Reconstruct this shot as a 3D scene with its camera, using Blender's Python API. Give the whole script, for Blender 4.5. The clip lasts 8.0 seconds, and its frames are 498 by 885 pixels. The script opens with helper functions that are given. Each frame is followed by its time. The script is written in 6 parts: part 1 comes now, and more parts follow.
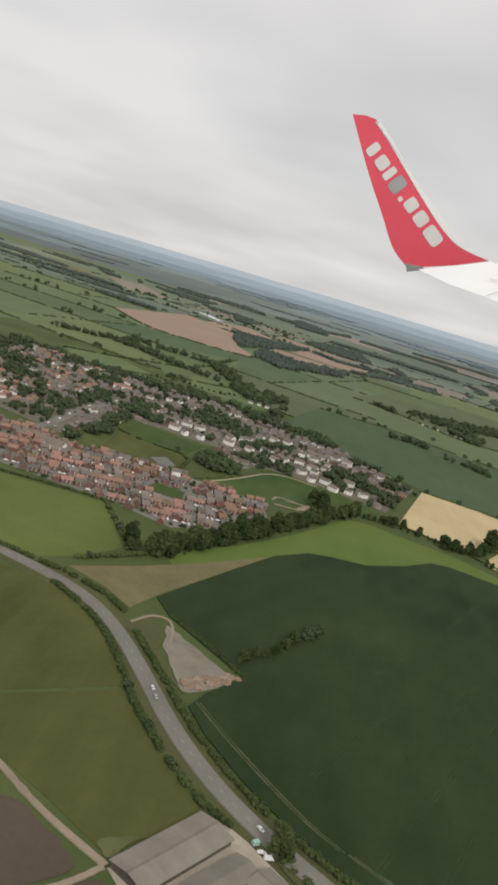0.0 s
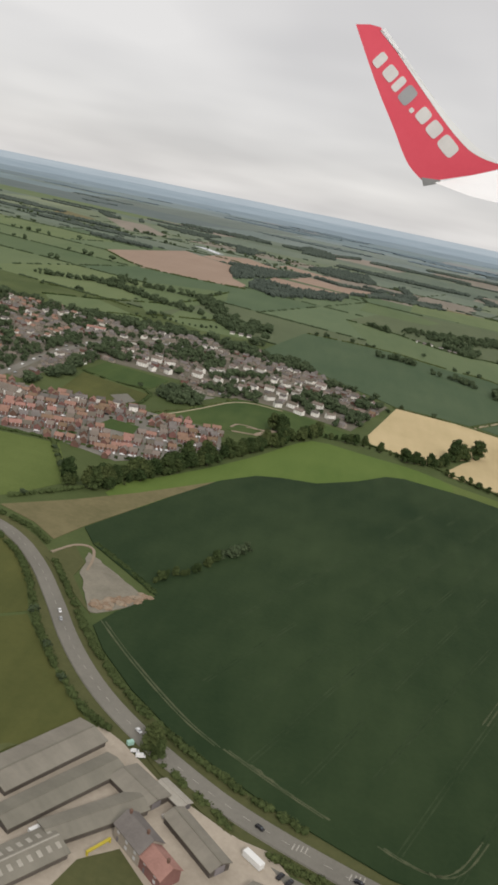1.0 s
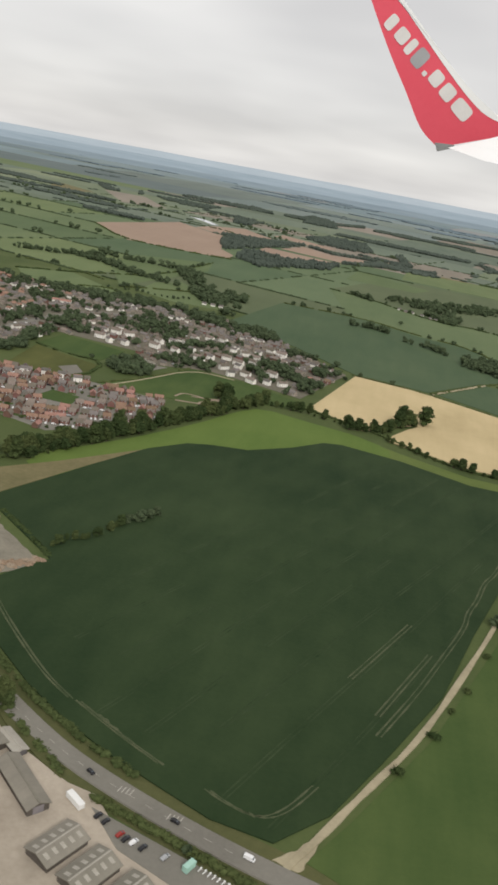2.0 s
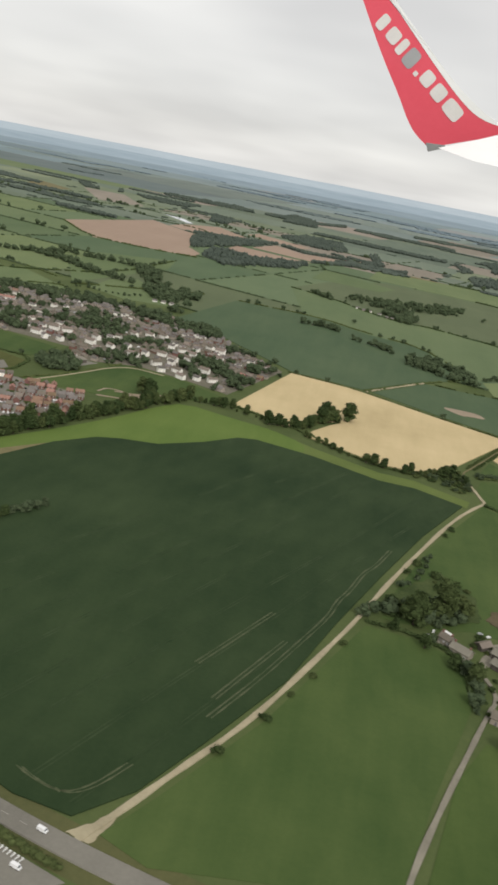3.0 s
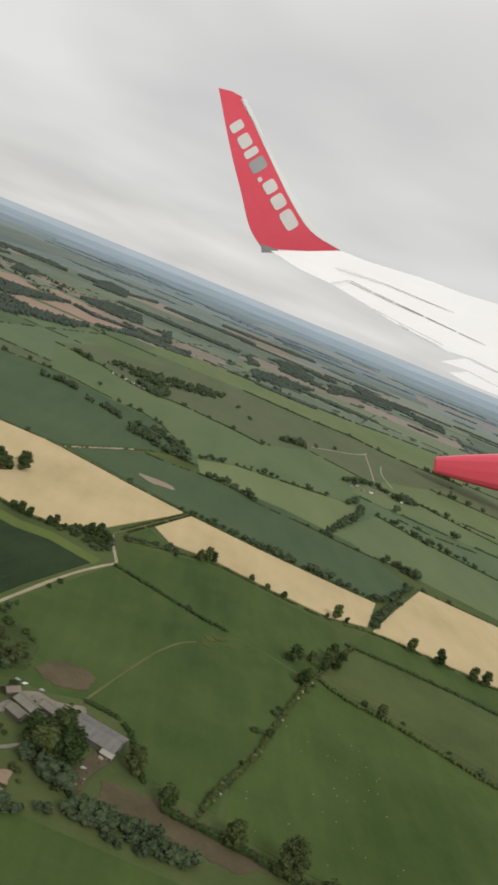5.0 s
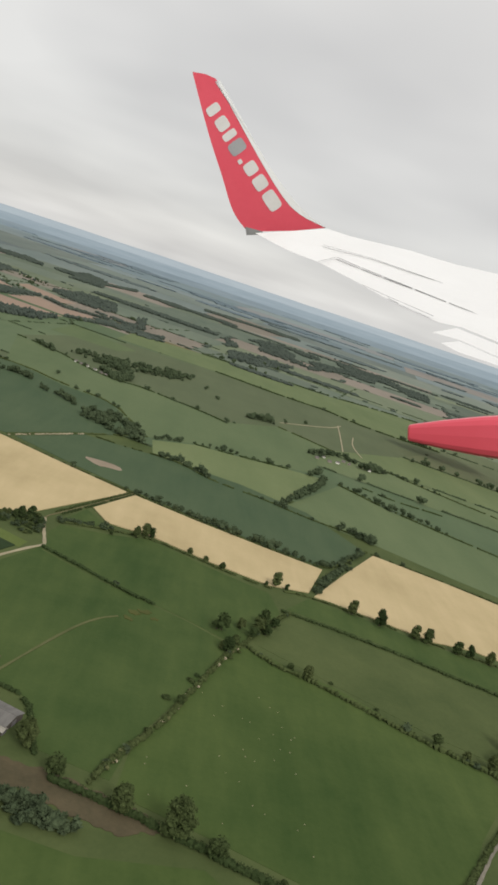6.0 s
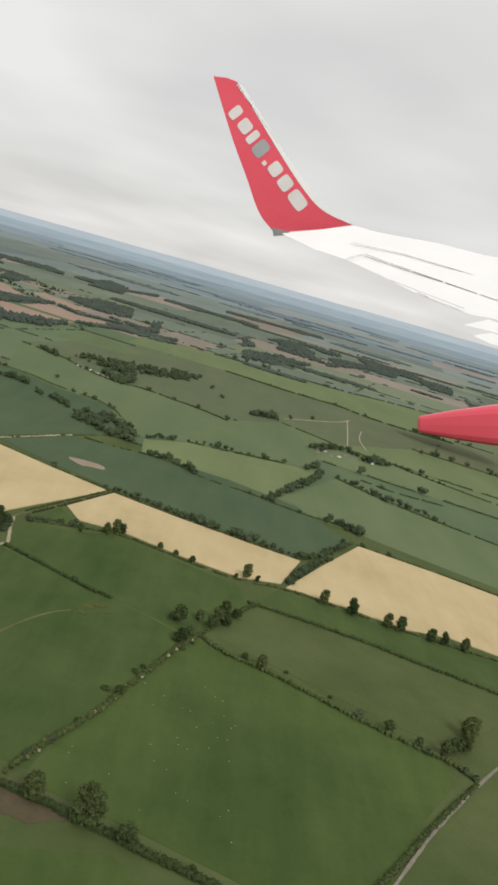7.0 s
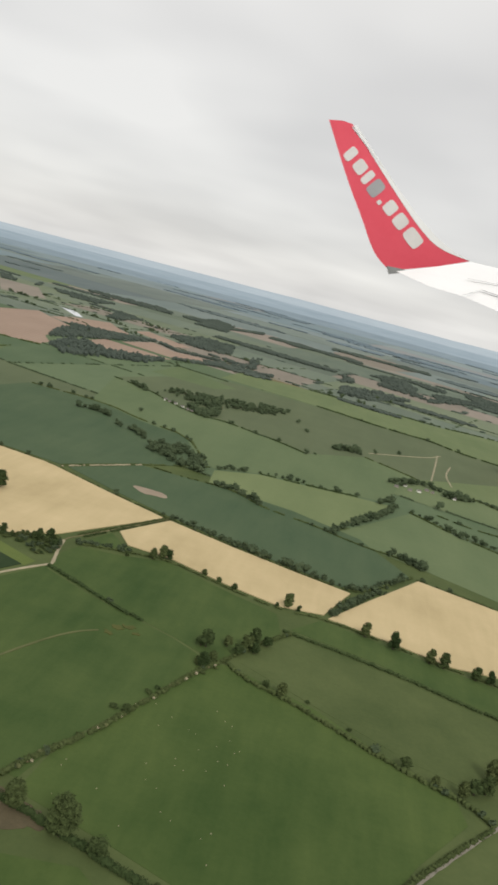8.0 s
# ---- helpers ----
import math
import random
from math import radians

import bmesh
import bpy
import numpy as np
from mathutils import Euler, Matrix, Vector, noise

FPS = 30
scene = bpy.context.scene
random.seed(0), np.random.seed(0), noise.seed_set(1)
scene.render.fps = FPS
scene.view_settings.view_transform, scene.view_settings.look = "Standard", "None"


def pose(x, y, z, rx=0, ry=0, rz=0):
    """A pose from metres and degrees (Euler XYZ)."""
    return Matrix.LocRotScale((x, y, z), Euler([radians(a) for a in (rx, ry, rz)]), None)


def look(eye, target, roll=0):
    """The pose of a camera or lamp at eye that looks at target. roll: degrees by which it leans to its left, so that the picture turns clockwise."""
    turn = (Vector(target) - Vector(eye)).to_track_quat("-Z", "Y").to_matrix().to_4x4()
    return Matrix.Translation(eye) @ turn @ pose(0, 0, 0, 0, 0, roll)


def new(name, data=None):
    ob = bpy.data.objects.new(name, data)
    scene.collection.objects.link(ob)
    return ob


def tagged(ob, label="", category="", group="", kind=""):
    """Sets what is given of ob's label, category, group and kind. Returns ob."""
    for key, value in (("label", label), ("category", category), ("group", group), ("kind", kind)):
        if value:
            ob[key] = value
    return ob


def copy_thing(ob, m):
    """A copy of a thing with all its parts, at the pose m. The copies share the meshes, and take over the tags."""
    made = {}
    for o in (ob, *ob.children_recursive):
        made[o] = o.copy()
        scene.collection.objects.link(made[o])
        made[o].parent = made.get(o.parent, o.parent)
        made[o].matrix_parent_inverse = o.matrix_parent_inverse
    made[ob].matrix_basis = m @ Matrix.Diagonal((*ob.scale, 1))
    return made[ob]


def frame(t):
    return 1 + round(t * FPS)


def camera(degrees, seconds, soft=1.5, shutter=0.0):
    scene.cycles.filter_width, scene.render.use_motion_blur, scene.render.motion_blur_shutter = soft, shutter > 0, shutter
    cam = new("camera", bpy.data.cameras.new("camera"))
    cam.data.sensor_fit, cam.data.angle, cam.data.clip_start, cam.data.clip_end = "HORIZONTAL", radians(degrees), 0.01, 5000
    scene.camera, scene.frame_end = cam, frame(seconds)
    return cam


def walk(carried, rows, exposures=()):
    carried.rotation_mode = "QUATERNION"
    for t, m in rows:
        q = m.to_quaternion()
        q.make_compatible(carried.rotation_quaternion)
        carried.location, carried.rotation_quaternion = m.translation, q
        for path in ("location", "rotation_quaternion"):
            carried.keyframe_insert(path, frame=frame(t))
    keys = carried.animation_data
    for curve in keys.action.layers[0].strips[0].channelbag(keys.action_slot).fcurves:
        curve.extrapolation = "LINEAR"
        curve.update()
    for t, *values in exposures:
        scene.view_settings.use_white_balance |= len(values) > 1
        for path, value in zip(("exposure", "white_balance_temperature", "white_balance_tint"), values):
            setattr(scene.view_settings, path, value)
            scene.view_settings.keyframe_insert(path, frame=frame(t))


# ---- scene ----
import itertools

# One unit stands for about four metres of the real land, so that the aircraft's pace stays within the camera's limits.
cam = camera(33.74, 8.0, soft=3.0, shutter=0.2)
PATH = [
    (0.0, look((-68.83, -0.40, 47.89), (-76.98, 97.35, 28.43), 16.47)),
    (0.5, look((-60.18, -0.30, 49.50), (-70.15, 95.81, 23.75), 13.95)),
    (1.0, look((-51.54, -0.22, 51.08), (-61.34, 95.30, 23.16), 11.61)),
    (1.2, look((-48.09, -0.19, 51.70), (-59.05, 94.72, 22.19), 10.40)),
    (2.5, look((-25.71, -0.06, 55.65), (-36.99, 94.13, 24.01), 10.69)),
    (3.0, look((-17.13, -0.02, 57.12), (-27.40, 94.34, 25.65), 11.01)),
    (3.5, look((-8.56, -0.01, 58.57), (-12.91, 95.75, 30.07), 14.22)),
    (4.0, look((0.00, -0.00, 59.99), (2.75, 97.21, 36.71), 18.96)),
    (4.5, look((8.54, -0.01, 61.38), (14.64, 97.98, 42.38), 21.80)),
    (5.0, look((17.07, -0.02, 62.74), (26.06, 98.17, 46.11), 22.15)),
    (5.2, look((20.48, -0.04, 63.28), (30.94, 98.08, 47.06), 22.06)),
    (6.5, look((42.58, -0.15, 66.68), (49.55, 97.63, 46.92), 16.30)),
    (7.0, look((51.06, -0.22, 67.94), (56.08, 97.72, 48.42), 15.81)),
    (7.5, look((59.52, -0.30, 69.17), (60.78, 98.00, 50.86), 15.67)),
    (8.0, look((67.97, -0.40, 70.38), (58.24, 97.35, 51.62), 14.77)),
]
walk(cam, PATH, [(0.0, -0.01, 6560, 12), (1.2, 0.02, 6560, 12), (3.0, 0.16, 6560, 10), (3.6, 0.12, 6560, 10), (4.5, -0.03, 6560, 10), (5.2, -0.03, 6560, 10), (6.5, 0.07, 6560, 10), (8.0, 0.13, 6560, 10)])

# ---- world and sun: a bright overcast sky ----
SUN_UP, SUN_TURN = radians(40), radians(155)
world = bpy.data.worlds.new("overcast_sky")
scene.world = world
world.use_nodes = True
wt = world.node_tree
wt.nodes.clear()


def wn(kind, **values):
    n = wt.nodes.new(kind)
    for k, v in values.items():
        n.inputs[k].default_value = v
    return n


w_out = wn("ShaderNodeOutputWorld")
w_mix = wn("ShaderNodeMixShader", Fac=0.93)
w_sky = wt.nodes.new("ShaderNodeTexSky")
w_sky.sky_type, w_sky.sun_disc, w_sky.sun_elevation, w_sky.sun_rotation = "NISHITA", False, SUN_UP, SUN_TURN
w_bg1 = wn("ShaderNodeBackground", Strength=0.10)
w_bg2 = wn("ShaderNodeBackground", Strength=0.70)
# the cloud deck lies flat overhead, so its streaks crowd together towards the horizon
w_tc = wt.nodes.new("ShaderNodeTexCoord")
w_sep = wt.nodes.new("ShaderNodeSeparateXYZ")
w_up = wt.nodes.new("ShaderNodeMath")
w_up.operation = "MAXIMUM"
w_up.inputs[1].default_value = 0.0
w_off = wt.nodes.new("ShaderNodeMath")
w_off.operation = "ADD"
w_off.inputs[1].default_value = 0.15
w_div = wt.nodes.new("ShaderNodeVectorMath")
w_div.operation = "DIVIDE"
w_com = wt.nodes.new("ShaderNodeCombineXYZ")
w_noise = wn("ShaderNodeTexNoise", Scale=0.9, Detail=2.5, Roughness=0.5)
w_ramp = wt.nodes.new("ShaderNodeValToRGB")
w_ramp.color_ramp.elements[0].position, w_ramp.color_ramp.elements[0].color = 0.30, (0.87, 0.863, 0.852, 1)
w_ramp.color_ramp.elements[1].position, w_ramp.color_ramp.elements[1].color = 0.70, (1.14, 1.13, 1.10, 1)
wt.links.new(w_tc.outputs["Generated"], w_sep.inputs[0])
wt.links.new(w_sep.outputs["Z"], w_up.inputs[0])
wt.links.new(w_up.outputs[0], w_off.inputs[0])
for k in range(3):
    wt.links.new(w_off.outputs[0], w_com.inputs[k])
wt.links.new(w_tc.outputs["Generated"], w_div.inputs[0])
wt.links.new(w_com.outputs[0], w_div.inputs[1])
wt.links.new(w_div.outputs[0], w_noise.inputs["Vector"])
wt.links.new(w_noise.outputs["Fac"], w_ramp.inputs["Fac"])
wt.links.new(w_ramp.outputs["Color"], w_bg2.inputs["Color"])
wt.links.new(w_sky.outputs["Color"], w_bg1.inputs["Color"])
wt.links.new(w_bg1.outputs[0], w_mix.inputs[1])
wt.links.new(w_bg2.outputs[0], w_mix.inputs[2])
wt.links.new(w_mix.outputs[0], w_out.inputs["Surface"])

sun = new("sun", bpy.data.lights.new("sun", "SUN"))
sun.data.energy, sun.data.angle, sun.data.color = 1.8, radians(20), (1.0, 0.96, 0.9)
sun_way = Vector((math.sin(SUN_TURN) * math.cos(SUN_UP), math.cos(SUN_TURN) * math.cos(SUN_UP), math.sin(SUN_UP)))
sun.matrix_world = look(sun_way * 200, (0, 0, 0))


# ---- materials ----
def surface(name, dark, light, coarse=0.05, fine=1.2, rough=0.9, bump=0.0, lines=None, spread=0.0, metal=0.0, grain=0.35, streak=None, gloss=0.1):
    """Two colours mixed by broad and fine noise. lines: (degrees, spacing, amount) of worked rows. streak: (degrees, scale, amount) of drawn-out patches. spread: change from piece to piece."""
    m = bpy.data.materials.new(name)
    m.use_nodes = True
    nt = m.node_tree
    bsdf = nt.nodes["Principled BSDF"]
    bsdf.inputs["Roughness"].default_value = rough
    bsdf.inputs["Metallic"].default_value = metal
    bsdf.inputs["Specular IOR Level"].default_value = gloss

    def node(kind, **values):
        n = nt.nodes.new(kind)
        for k, v in values.items():
            n.inputs[k].default_value = v
        return n

    tc = node("ShaderNodeTexCoord")
    broad = node("ShaderNodeTexNoise", Scale=coarse, Detail=4.0, Roughness=0.6)
    small = node("ShaderNodeTexNoise", Scale=fine, Detail=5.0, Roughness=0.7)
    for n in (broad, small):
        nt.links.new(tc.outputs["Object"], n.inputs["Vector"])
    mixv = node("ShaderNodeMix")
    mixv.inputs["Factor"].default_value = grain
    nt.links.new(broad.outputs["Fac"], mixv.inputs["A"])
    nt.links.new(small.outputs["Fac"], mixv.inputs["B"])
    value = mixv.outputs["Result"]
    if streak:
        turn, size, amount = streak
        sm = node("ShaderNodeMapping", Rotation=(0, 0, radians(turn)), Scale=(1.0, 0.16, 1.0))
        sn = node("ShaderNodeTexNoise", Scale=size, Detail=3.0, Roughness=0.6)
        nt.links.new(tc.outputs["Object"], sm.inputs["Vector"])
        nt.links.new(sm.outputs["Vector"], sn.inputs["Vector"])
        drawn = node("ShaderNodeMix")
        drawn.inputs["Factor"].default_value = amount
        nt.links.new(value, drawn.inputs["A"])
        nt.links.new(sn.outputs["Fac"], drawn.inputs["B"])
        value = drawn.outputs["Result"]
    if lines:
        turn, gap, amount = lines
        mp = node("ShaderNodeMapping", Rotation=(0, 0, radians(turn)))
        wave = node("ShaderNodeTexWave", Scale=math.pi / 10 / gap, Distortion=0.6, Detail=2.0)
        wave.inputs["Detail Scale"].default_value = 0.3
        nt.links.new(tc.outputs["Object"], mp.inputs["Vector"])
        nt.links.new(mp.outputs["Vector"], wave.inputs["Vector"])
        both = node("ShaderNodeMix")
        both.inputs["Factor"].default_value = amount
        nt.links.new(value, both.inputs["A"])
        nt.links.new(wave.outputs["Fac"], both.inputs["B"])
        value = both.outputs["Result"]
    ramp = node("ShaderNodeValToRGB")
    e = ramp.color_ramp.elements
    e[0].position, e[0].color = 0.32, (*dark, 1)
    e[1].position, e[1].color = 0.68, (*light, 1)
    nt.links.new(value, ramp.inputs["Fac"])
    colour = ramp.outputs["Color"]
    if spread:
        info = node("ShaderNodeObjectInfo")
        rng = node("ShaderNodeMapRange")
        rng.inputs["To Min"].default_value, rng.inputs["To Max"].default_value = 1 - spread, 1 + spread
        hsv = node("ShaderNodeHueSaturation")
        hue = node("ShaderNodeMapRange")
        hue.inputs["To Min"].default_value, hue.inputs["To Max"].default_value = 0.5 + spread * 0.08, 0.5 - spread * 0.08
        nt.links.new(info.outputs["Random"], rng.inputs["Value"])
        nt.links.new(info.outputs["Random"], hue.inputs["Value"])
        nt.links.new(rng.outputs["Result"], hsv.inputs["Value"])
        nt.links.new(hue.outputs["Result"], hsv.inputs["Hue"])
        nt.links.new(colour, hsv.inputs["Color"])
        colour = hsv.outputs["Color"]
    nt.links.new(colour, bsdf.inputs["Base Color"])
    if bump:
        b = node("ShaderNodeBump", Strength=bump, Distance=0.15)
        nt.links.new(small.outputs["Fac"], b.inputs["Height"])
        nt.links.new(b.outputs["Normal"], bsdf.inputs["Normal"])
    return m


M = {
    "pasture": surface("pasture", (0.034, 0.065, 0.017), (0.088, 0.122, 0.037), 0.035, 1.0, bump=0.5, grain=0.2, streak=(20, 0.30, 0.25)),
    "meadow": surface("meadow", (0.035, 0.067, 0.019), (0.085, 0.118, 0.038), 0.045, 1.4, bump=0.5, grain=0.2, streak=(-64, 0.26, 0.28)),
    "rough": surface("rough_grass", (0.060, 0.070, 0.028), (0.115, 0.115, 0.050), 0.06, 1.4, bump=0.6),
    "crop": surface("dark_crop", (0.013, 0.029, 0.011), (0.040, 0.062, 0.026), 0.03, 1.6, bump=0.4, lines=(25, 5.0, 0.025), grain=0.2, streak=(25, 0.22, 0.22)),
    "teal": surface("blue_green_crop", (0.053, 0.087, 0.046), (0.087, 0.121, 0.064), 0.025, 1.2, bump=0.3, streak=(70, 0.2, 0.3)),
    "lime": surface("bright_grass", (0.082, 0.132, 0.030), (0.125, 0.175, 0.045), 0.05, 1.5, bump=0.4, streak=(-40, 0.2, 0.35)),
    "tan": surface("ripe_barley", (0.42, 0.336, 0.184), (0.56, 0.452, 0.262), 0.04, 1.5, bump=0.3, grain=0.2, streak=(-73, 0.22, 0.30)),
    "stubble": surface("dry_grass", (0.115, 0.108, 0.052), (0.205, 0.176, 0.094), 0.11, 1.0, bump=0.4),
    "brown": surface("ploughed_soil", (0.075, 0.060, 0.046), (0.115, 0.092, 0.070), 0.05, 1.5, bump=0.5),
    "red": surface("red_soil", (0.262, 0.188, 0.142), (0.350, 0.262, 0.200), 0.02, 0.3, lines=(80, 9.0, 0.22), streak=(-62, 0.05, 0.35)),
    "bare": surface("bare_soil", (0.24, 0.19, 0.14), (0.33, 0.27, 0.20), 0.15, 2.0, bump=0.5),
    "orange": surface("orange_earth", (0.195, 0.140, 0.096), (0.330, 0.245, 0.172), 0.3, 2.0, bump=0.6),
    "asphalt": surface("worn_asphalt", (0.150, 0.143, 0.122), (0.222, 0.211, 0.180), 0.1, 3.0, rough=0.85),
    "concrete": surface("pale_concrete", (0.290, 0.252, 0.200), (0.470, 0.410, 0.333), 0.12, 1.5, rough=0.85),
    "gravel": surface("pale_gravel", (0.27, 0.236, 0.156), (0.42, 0.370, 0.252), 0.2, 2.5, bump=0.5),
    "paint": surface("worn_road_paint", (0.34, 0.32, 0.28), (0.46, 0.44, 0.40), 1.0, 4.0),
    "hedge": surface("hedge_leaf", (0.034, 0.050, 0.019), (0.080, 0.105, 0.041), 0.3, 3.0, spread=0.25, grain=0.6, gloss=0.02),
    "leaf": surface("tree_leaf", (0.034, 0.050, 0.019), (0.084, 0.112, 0.044), 0.4, 3.0, spread=0.3, grain=0.6, gloss=0.02),
    # far and mid leaf is lifted and blued to carry haze in its colour
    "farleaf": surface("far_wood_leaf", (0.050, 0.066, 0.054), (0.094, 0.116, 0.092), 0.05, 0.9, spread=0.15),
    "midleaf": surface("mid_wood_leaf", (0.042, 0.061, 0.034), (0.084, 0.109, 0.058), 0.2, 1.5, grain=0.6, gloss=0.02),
    "bark": surface("bark", (0.05, 0.04, 0.03), (0.10, 0.08, 0.06), 2.0, 8.0),
    "brick": surface("red_brick", (0.150, 0.084, 0.068), (0.220, 0.126, 0.102), 0.6, 6.0, spread=0.2),
    "redroof": surface("red_tile", (0.205, 0.128, 0.094), (0.320, 0.205, 0.150), 0.6, 6.0, spread=0.32),
    "greyroof": surface("grey_tile", (0.125, 0.114, 0.105), (0.200, 0.183, 0.168), 0.5, 5.0, spread=0.25),
    "brownroof": surface("brown_tile", (0.142, 0.122, 0.101), (0.225, 0.193, 0.160), 0.5, 5.0, spread=0.25),
    "render": surface("white_render", (0.770, 0.745, 0.680), (0.870, 0.845, 0.785), 0.3, 3.0, spread=0.06),
    "glass": surface("window_glass", (0.05, 0.06, 0.07), (0.08, 0.09, 0.10), 0.3, 1.0, rough=0.1, gloss=0.4),
    "door": surface("door_paint", (0.10, 0.10, 0.11), (0.22, 0.20, 0.20), 0.3, 1.0, rough=0.5, spread=0.3),
    "barnroof": surface("grey_sheet_roof", (0.160, 0.150, 0.122), (0.250, 0.234, 0.192), 0.15, 2.0, rough=0.8, spread=0.12, streak=(90, 0.8, 0.4)),
    "slatesheet": surface("weathered_sheet_roof", (0.120, 0.115, 0.107), (0.222, 0.214, 0.200), 0.35, 2.0, rough=0.7, streak=(0, 1.2, 0.5)),
    "barnwall": surface("dark_cladding", (0.07, 0.06, 0.05), (0.13, 0.115, 0.10), 0.3, 2.0),
    "skylight": surface("roof_light", (0.290, 0.270, 0.230), (0.400, 0.380, 0.330), 0.6, 3.0, rough=0.5),
    "white": surface("white_metal", (0.68, 0.68, 0.66), (0.80, 0.80, 0.78), 0.5, 3.0, rough=0.4),
    "carwhite": surface("white_car_paint", (0.70, 0.70, 0.70), (0.82, 0.82, 0.82), 0.5, 3.0, rough=0.25, gloss=0.4),
    "carblack": surface("black_car_paint", (0.015, 0.015, 0.017), (0.03, 0.03, 0.033), 0.5, 3.0, rough=0.25, gloss=0.4),
    "carred": surface("red_car_paint", (0.25, 0.03, 0.025), (0.32, 0.045, 0.035), 0.5, 3.0, rough=0.25, gloss=0.4),
    "carsilver": surface("silver_car_paint", (0.30, 0.31, 0.32), (0.42, 0.43, 0.44), 0.5, 3.0, rough=0.3, gloss=0.4),
    "tyre": surface("tyre_rubber", (0.012, 0.012, 0.012), (0.03, 0.03, 0.03), 1.0, 5.0),
    "mint": surface("mint_green_sheet", (0.30, 0.50, 0.42), (0.42, 0.62, 0.54), 0.6, 3.0, rough=0.5),
    "yellow": surface("yellow_sheet", (0.42, 0.34, 0.04), (0.55, 0.45, 0.07), 0.6, 3.0),
    "water": surface("pond_water", (0.55, 0.58, 0.60), (0.65, 0.68, 0.70), 0.02, 0.3, rough=0.15, gloss=0.4),
    "winglet": surface("red_wing_paint", (0.780, 0.085, 0.125), (0.840, 0.110, 0.155), 0.002, 0.03, rough=0.3, gloss=0.4),
    "wing": surface("white_wing_paint", (0.84, 0.84, 0.83), (0.90, 0.90, 0.89), 0.003, 0.04, rough=0.3, gloss=0.4),
    "mark": surface("pale_marking", (0.70, 0.67, 0.65), (0.80, 0.77, 0.75), 0.01, 0.1, rough=0.4),
    "greymark": surface("grey_marking", (0.36, 0.36, 0.37), (0.44, 0.44, 0.45), 0.01, 0.1, rough=0.4),
    "seam": surface("panel_gap", (0.240, 0.240, 0.240), (0.360, 0.360, 0.360), 0.01, 0.1, rough=0.7),
    "hay": surface("hay_meadow", (0.056, 0.080, 0.028), (0.100, 0.124, 0.047), 0.05, 1.2, bump=0.5, grain=0.25),
    "worn": surface("worn_grass", (0.082, 0.096, 0.038), (0.140, 0.143, 0.066), 0.2, 2.0, bump=0.4),
    "strip": surface("edge_grass", (0.085, 0.118, 0.032), (0.130, 0.165, 0.050), 0.06, 1.5, bump=0.4),
    "garden": surface("village_gardens", (0.105, 0.106, 0.074), (0.195, 0.172, 0.140), 0.25, 1.5, bump=0.4, grain=0.5),
    "olive": surface("olive_grass", (0.050, 0.062, 0.019), (0.112, 0.116, 0.038), 0.06, 1.2, bump=0.5, grain=0.25, streak=(70, 0.2, 0.35)),
    "stone": surface("pale_stone", (0.220, 0.194, 0.158), (0.345, 0.308, 0.255), 0.5, 4.0, spread=0.2),
    "yard": surface("grey_hardcore", (0.162, 0.150, 0.118), (0.272, 0.250, 0.198), 0.25, 2.5, bump=0.5),
    "wheelmark": surface("flattened_crop", (0.042, 0.060, 0.028), (0.118, 0.124, 0.072), 0.5, 3.0),
    "trampled": surface("trampled_earth", (0.070, 0.062, 0.036), (0.128, 0.104, 0.062), 0.18, 1.5, bump=0.5),
    "tramline": surface("sprayer_track", (0.014, 0.030, 0.011), (0.050, 0.070, 0.034), 0.15, 1.0, grain=0.3),
    # wood leaf greyed and blued further, as haze painted by distance
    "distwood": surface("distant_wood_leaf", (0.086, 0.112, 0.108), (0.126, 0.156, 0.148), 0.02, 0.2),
    "rimwood": surface("hazed_horizon_leaf", (0.122, 0.165, 0.187), (0.152, 0.198, 0.220), 0.01, 0.1),
    "scrub": surface("rough_scrub", (0.030, 0.050, 0.016), (0.075, 0.096, 0.036), 0.2, 1.6, bump=0.6, grain=0.4),
    "frame": surface("white_window_frame", (0.42, 0.42, 0.42), (0.55, 0.55, 0.54), 0.5, 3.0, rough=0.4),
    # ridge colours are painted haze, paler with each ridge
    "haze1": surface("blue_painted_haze", (0.170, 0.228, 0.262), (0.245, 0.308, 0.335), 0.007, 0.03),
    "haze2": surface("pale_painted_haze", (0.245, 0.315, 0.360), (0.325, 0.398, 0.445), 0.006, 0.03),
    "haze3": surface("palest_painted_haze", (0.355, 0.425, 0.472), (0.430, 0.500, 0.540), 0.004, 0.02),
}
# field tiers by distance: haze mixed into the base colours, stronger farther out
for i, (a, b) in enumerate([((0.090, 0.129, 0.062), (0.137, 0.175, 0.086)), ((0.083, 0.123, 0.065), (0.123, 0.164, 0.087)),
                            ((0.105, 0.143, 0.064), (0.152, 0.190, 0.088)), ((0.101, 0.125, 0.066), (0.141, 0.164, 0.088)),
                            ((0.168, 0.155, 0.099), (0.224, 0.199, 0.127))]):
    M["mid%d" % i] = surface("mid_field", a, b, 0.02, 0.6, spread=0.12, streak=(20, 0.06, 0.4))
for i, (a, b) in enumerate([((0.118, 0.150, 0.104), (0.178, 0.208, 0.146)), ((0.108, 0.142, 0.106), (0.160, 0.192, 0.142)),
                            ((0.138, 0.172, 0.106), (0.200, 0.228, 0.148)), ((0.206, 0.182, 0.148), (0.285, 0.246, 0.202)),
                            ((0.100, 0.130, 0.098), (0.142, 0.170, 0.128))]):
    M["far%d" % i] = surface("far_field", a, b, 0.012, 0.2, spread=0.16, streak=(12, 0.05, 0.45))
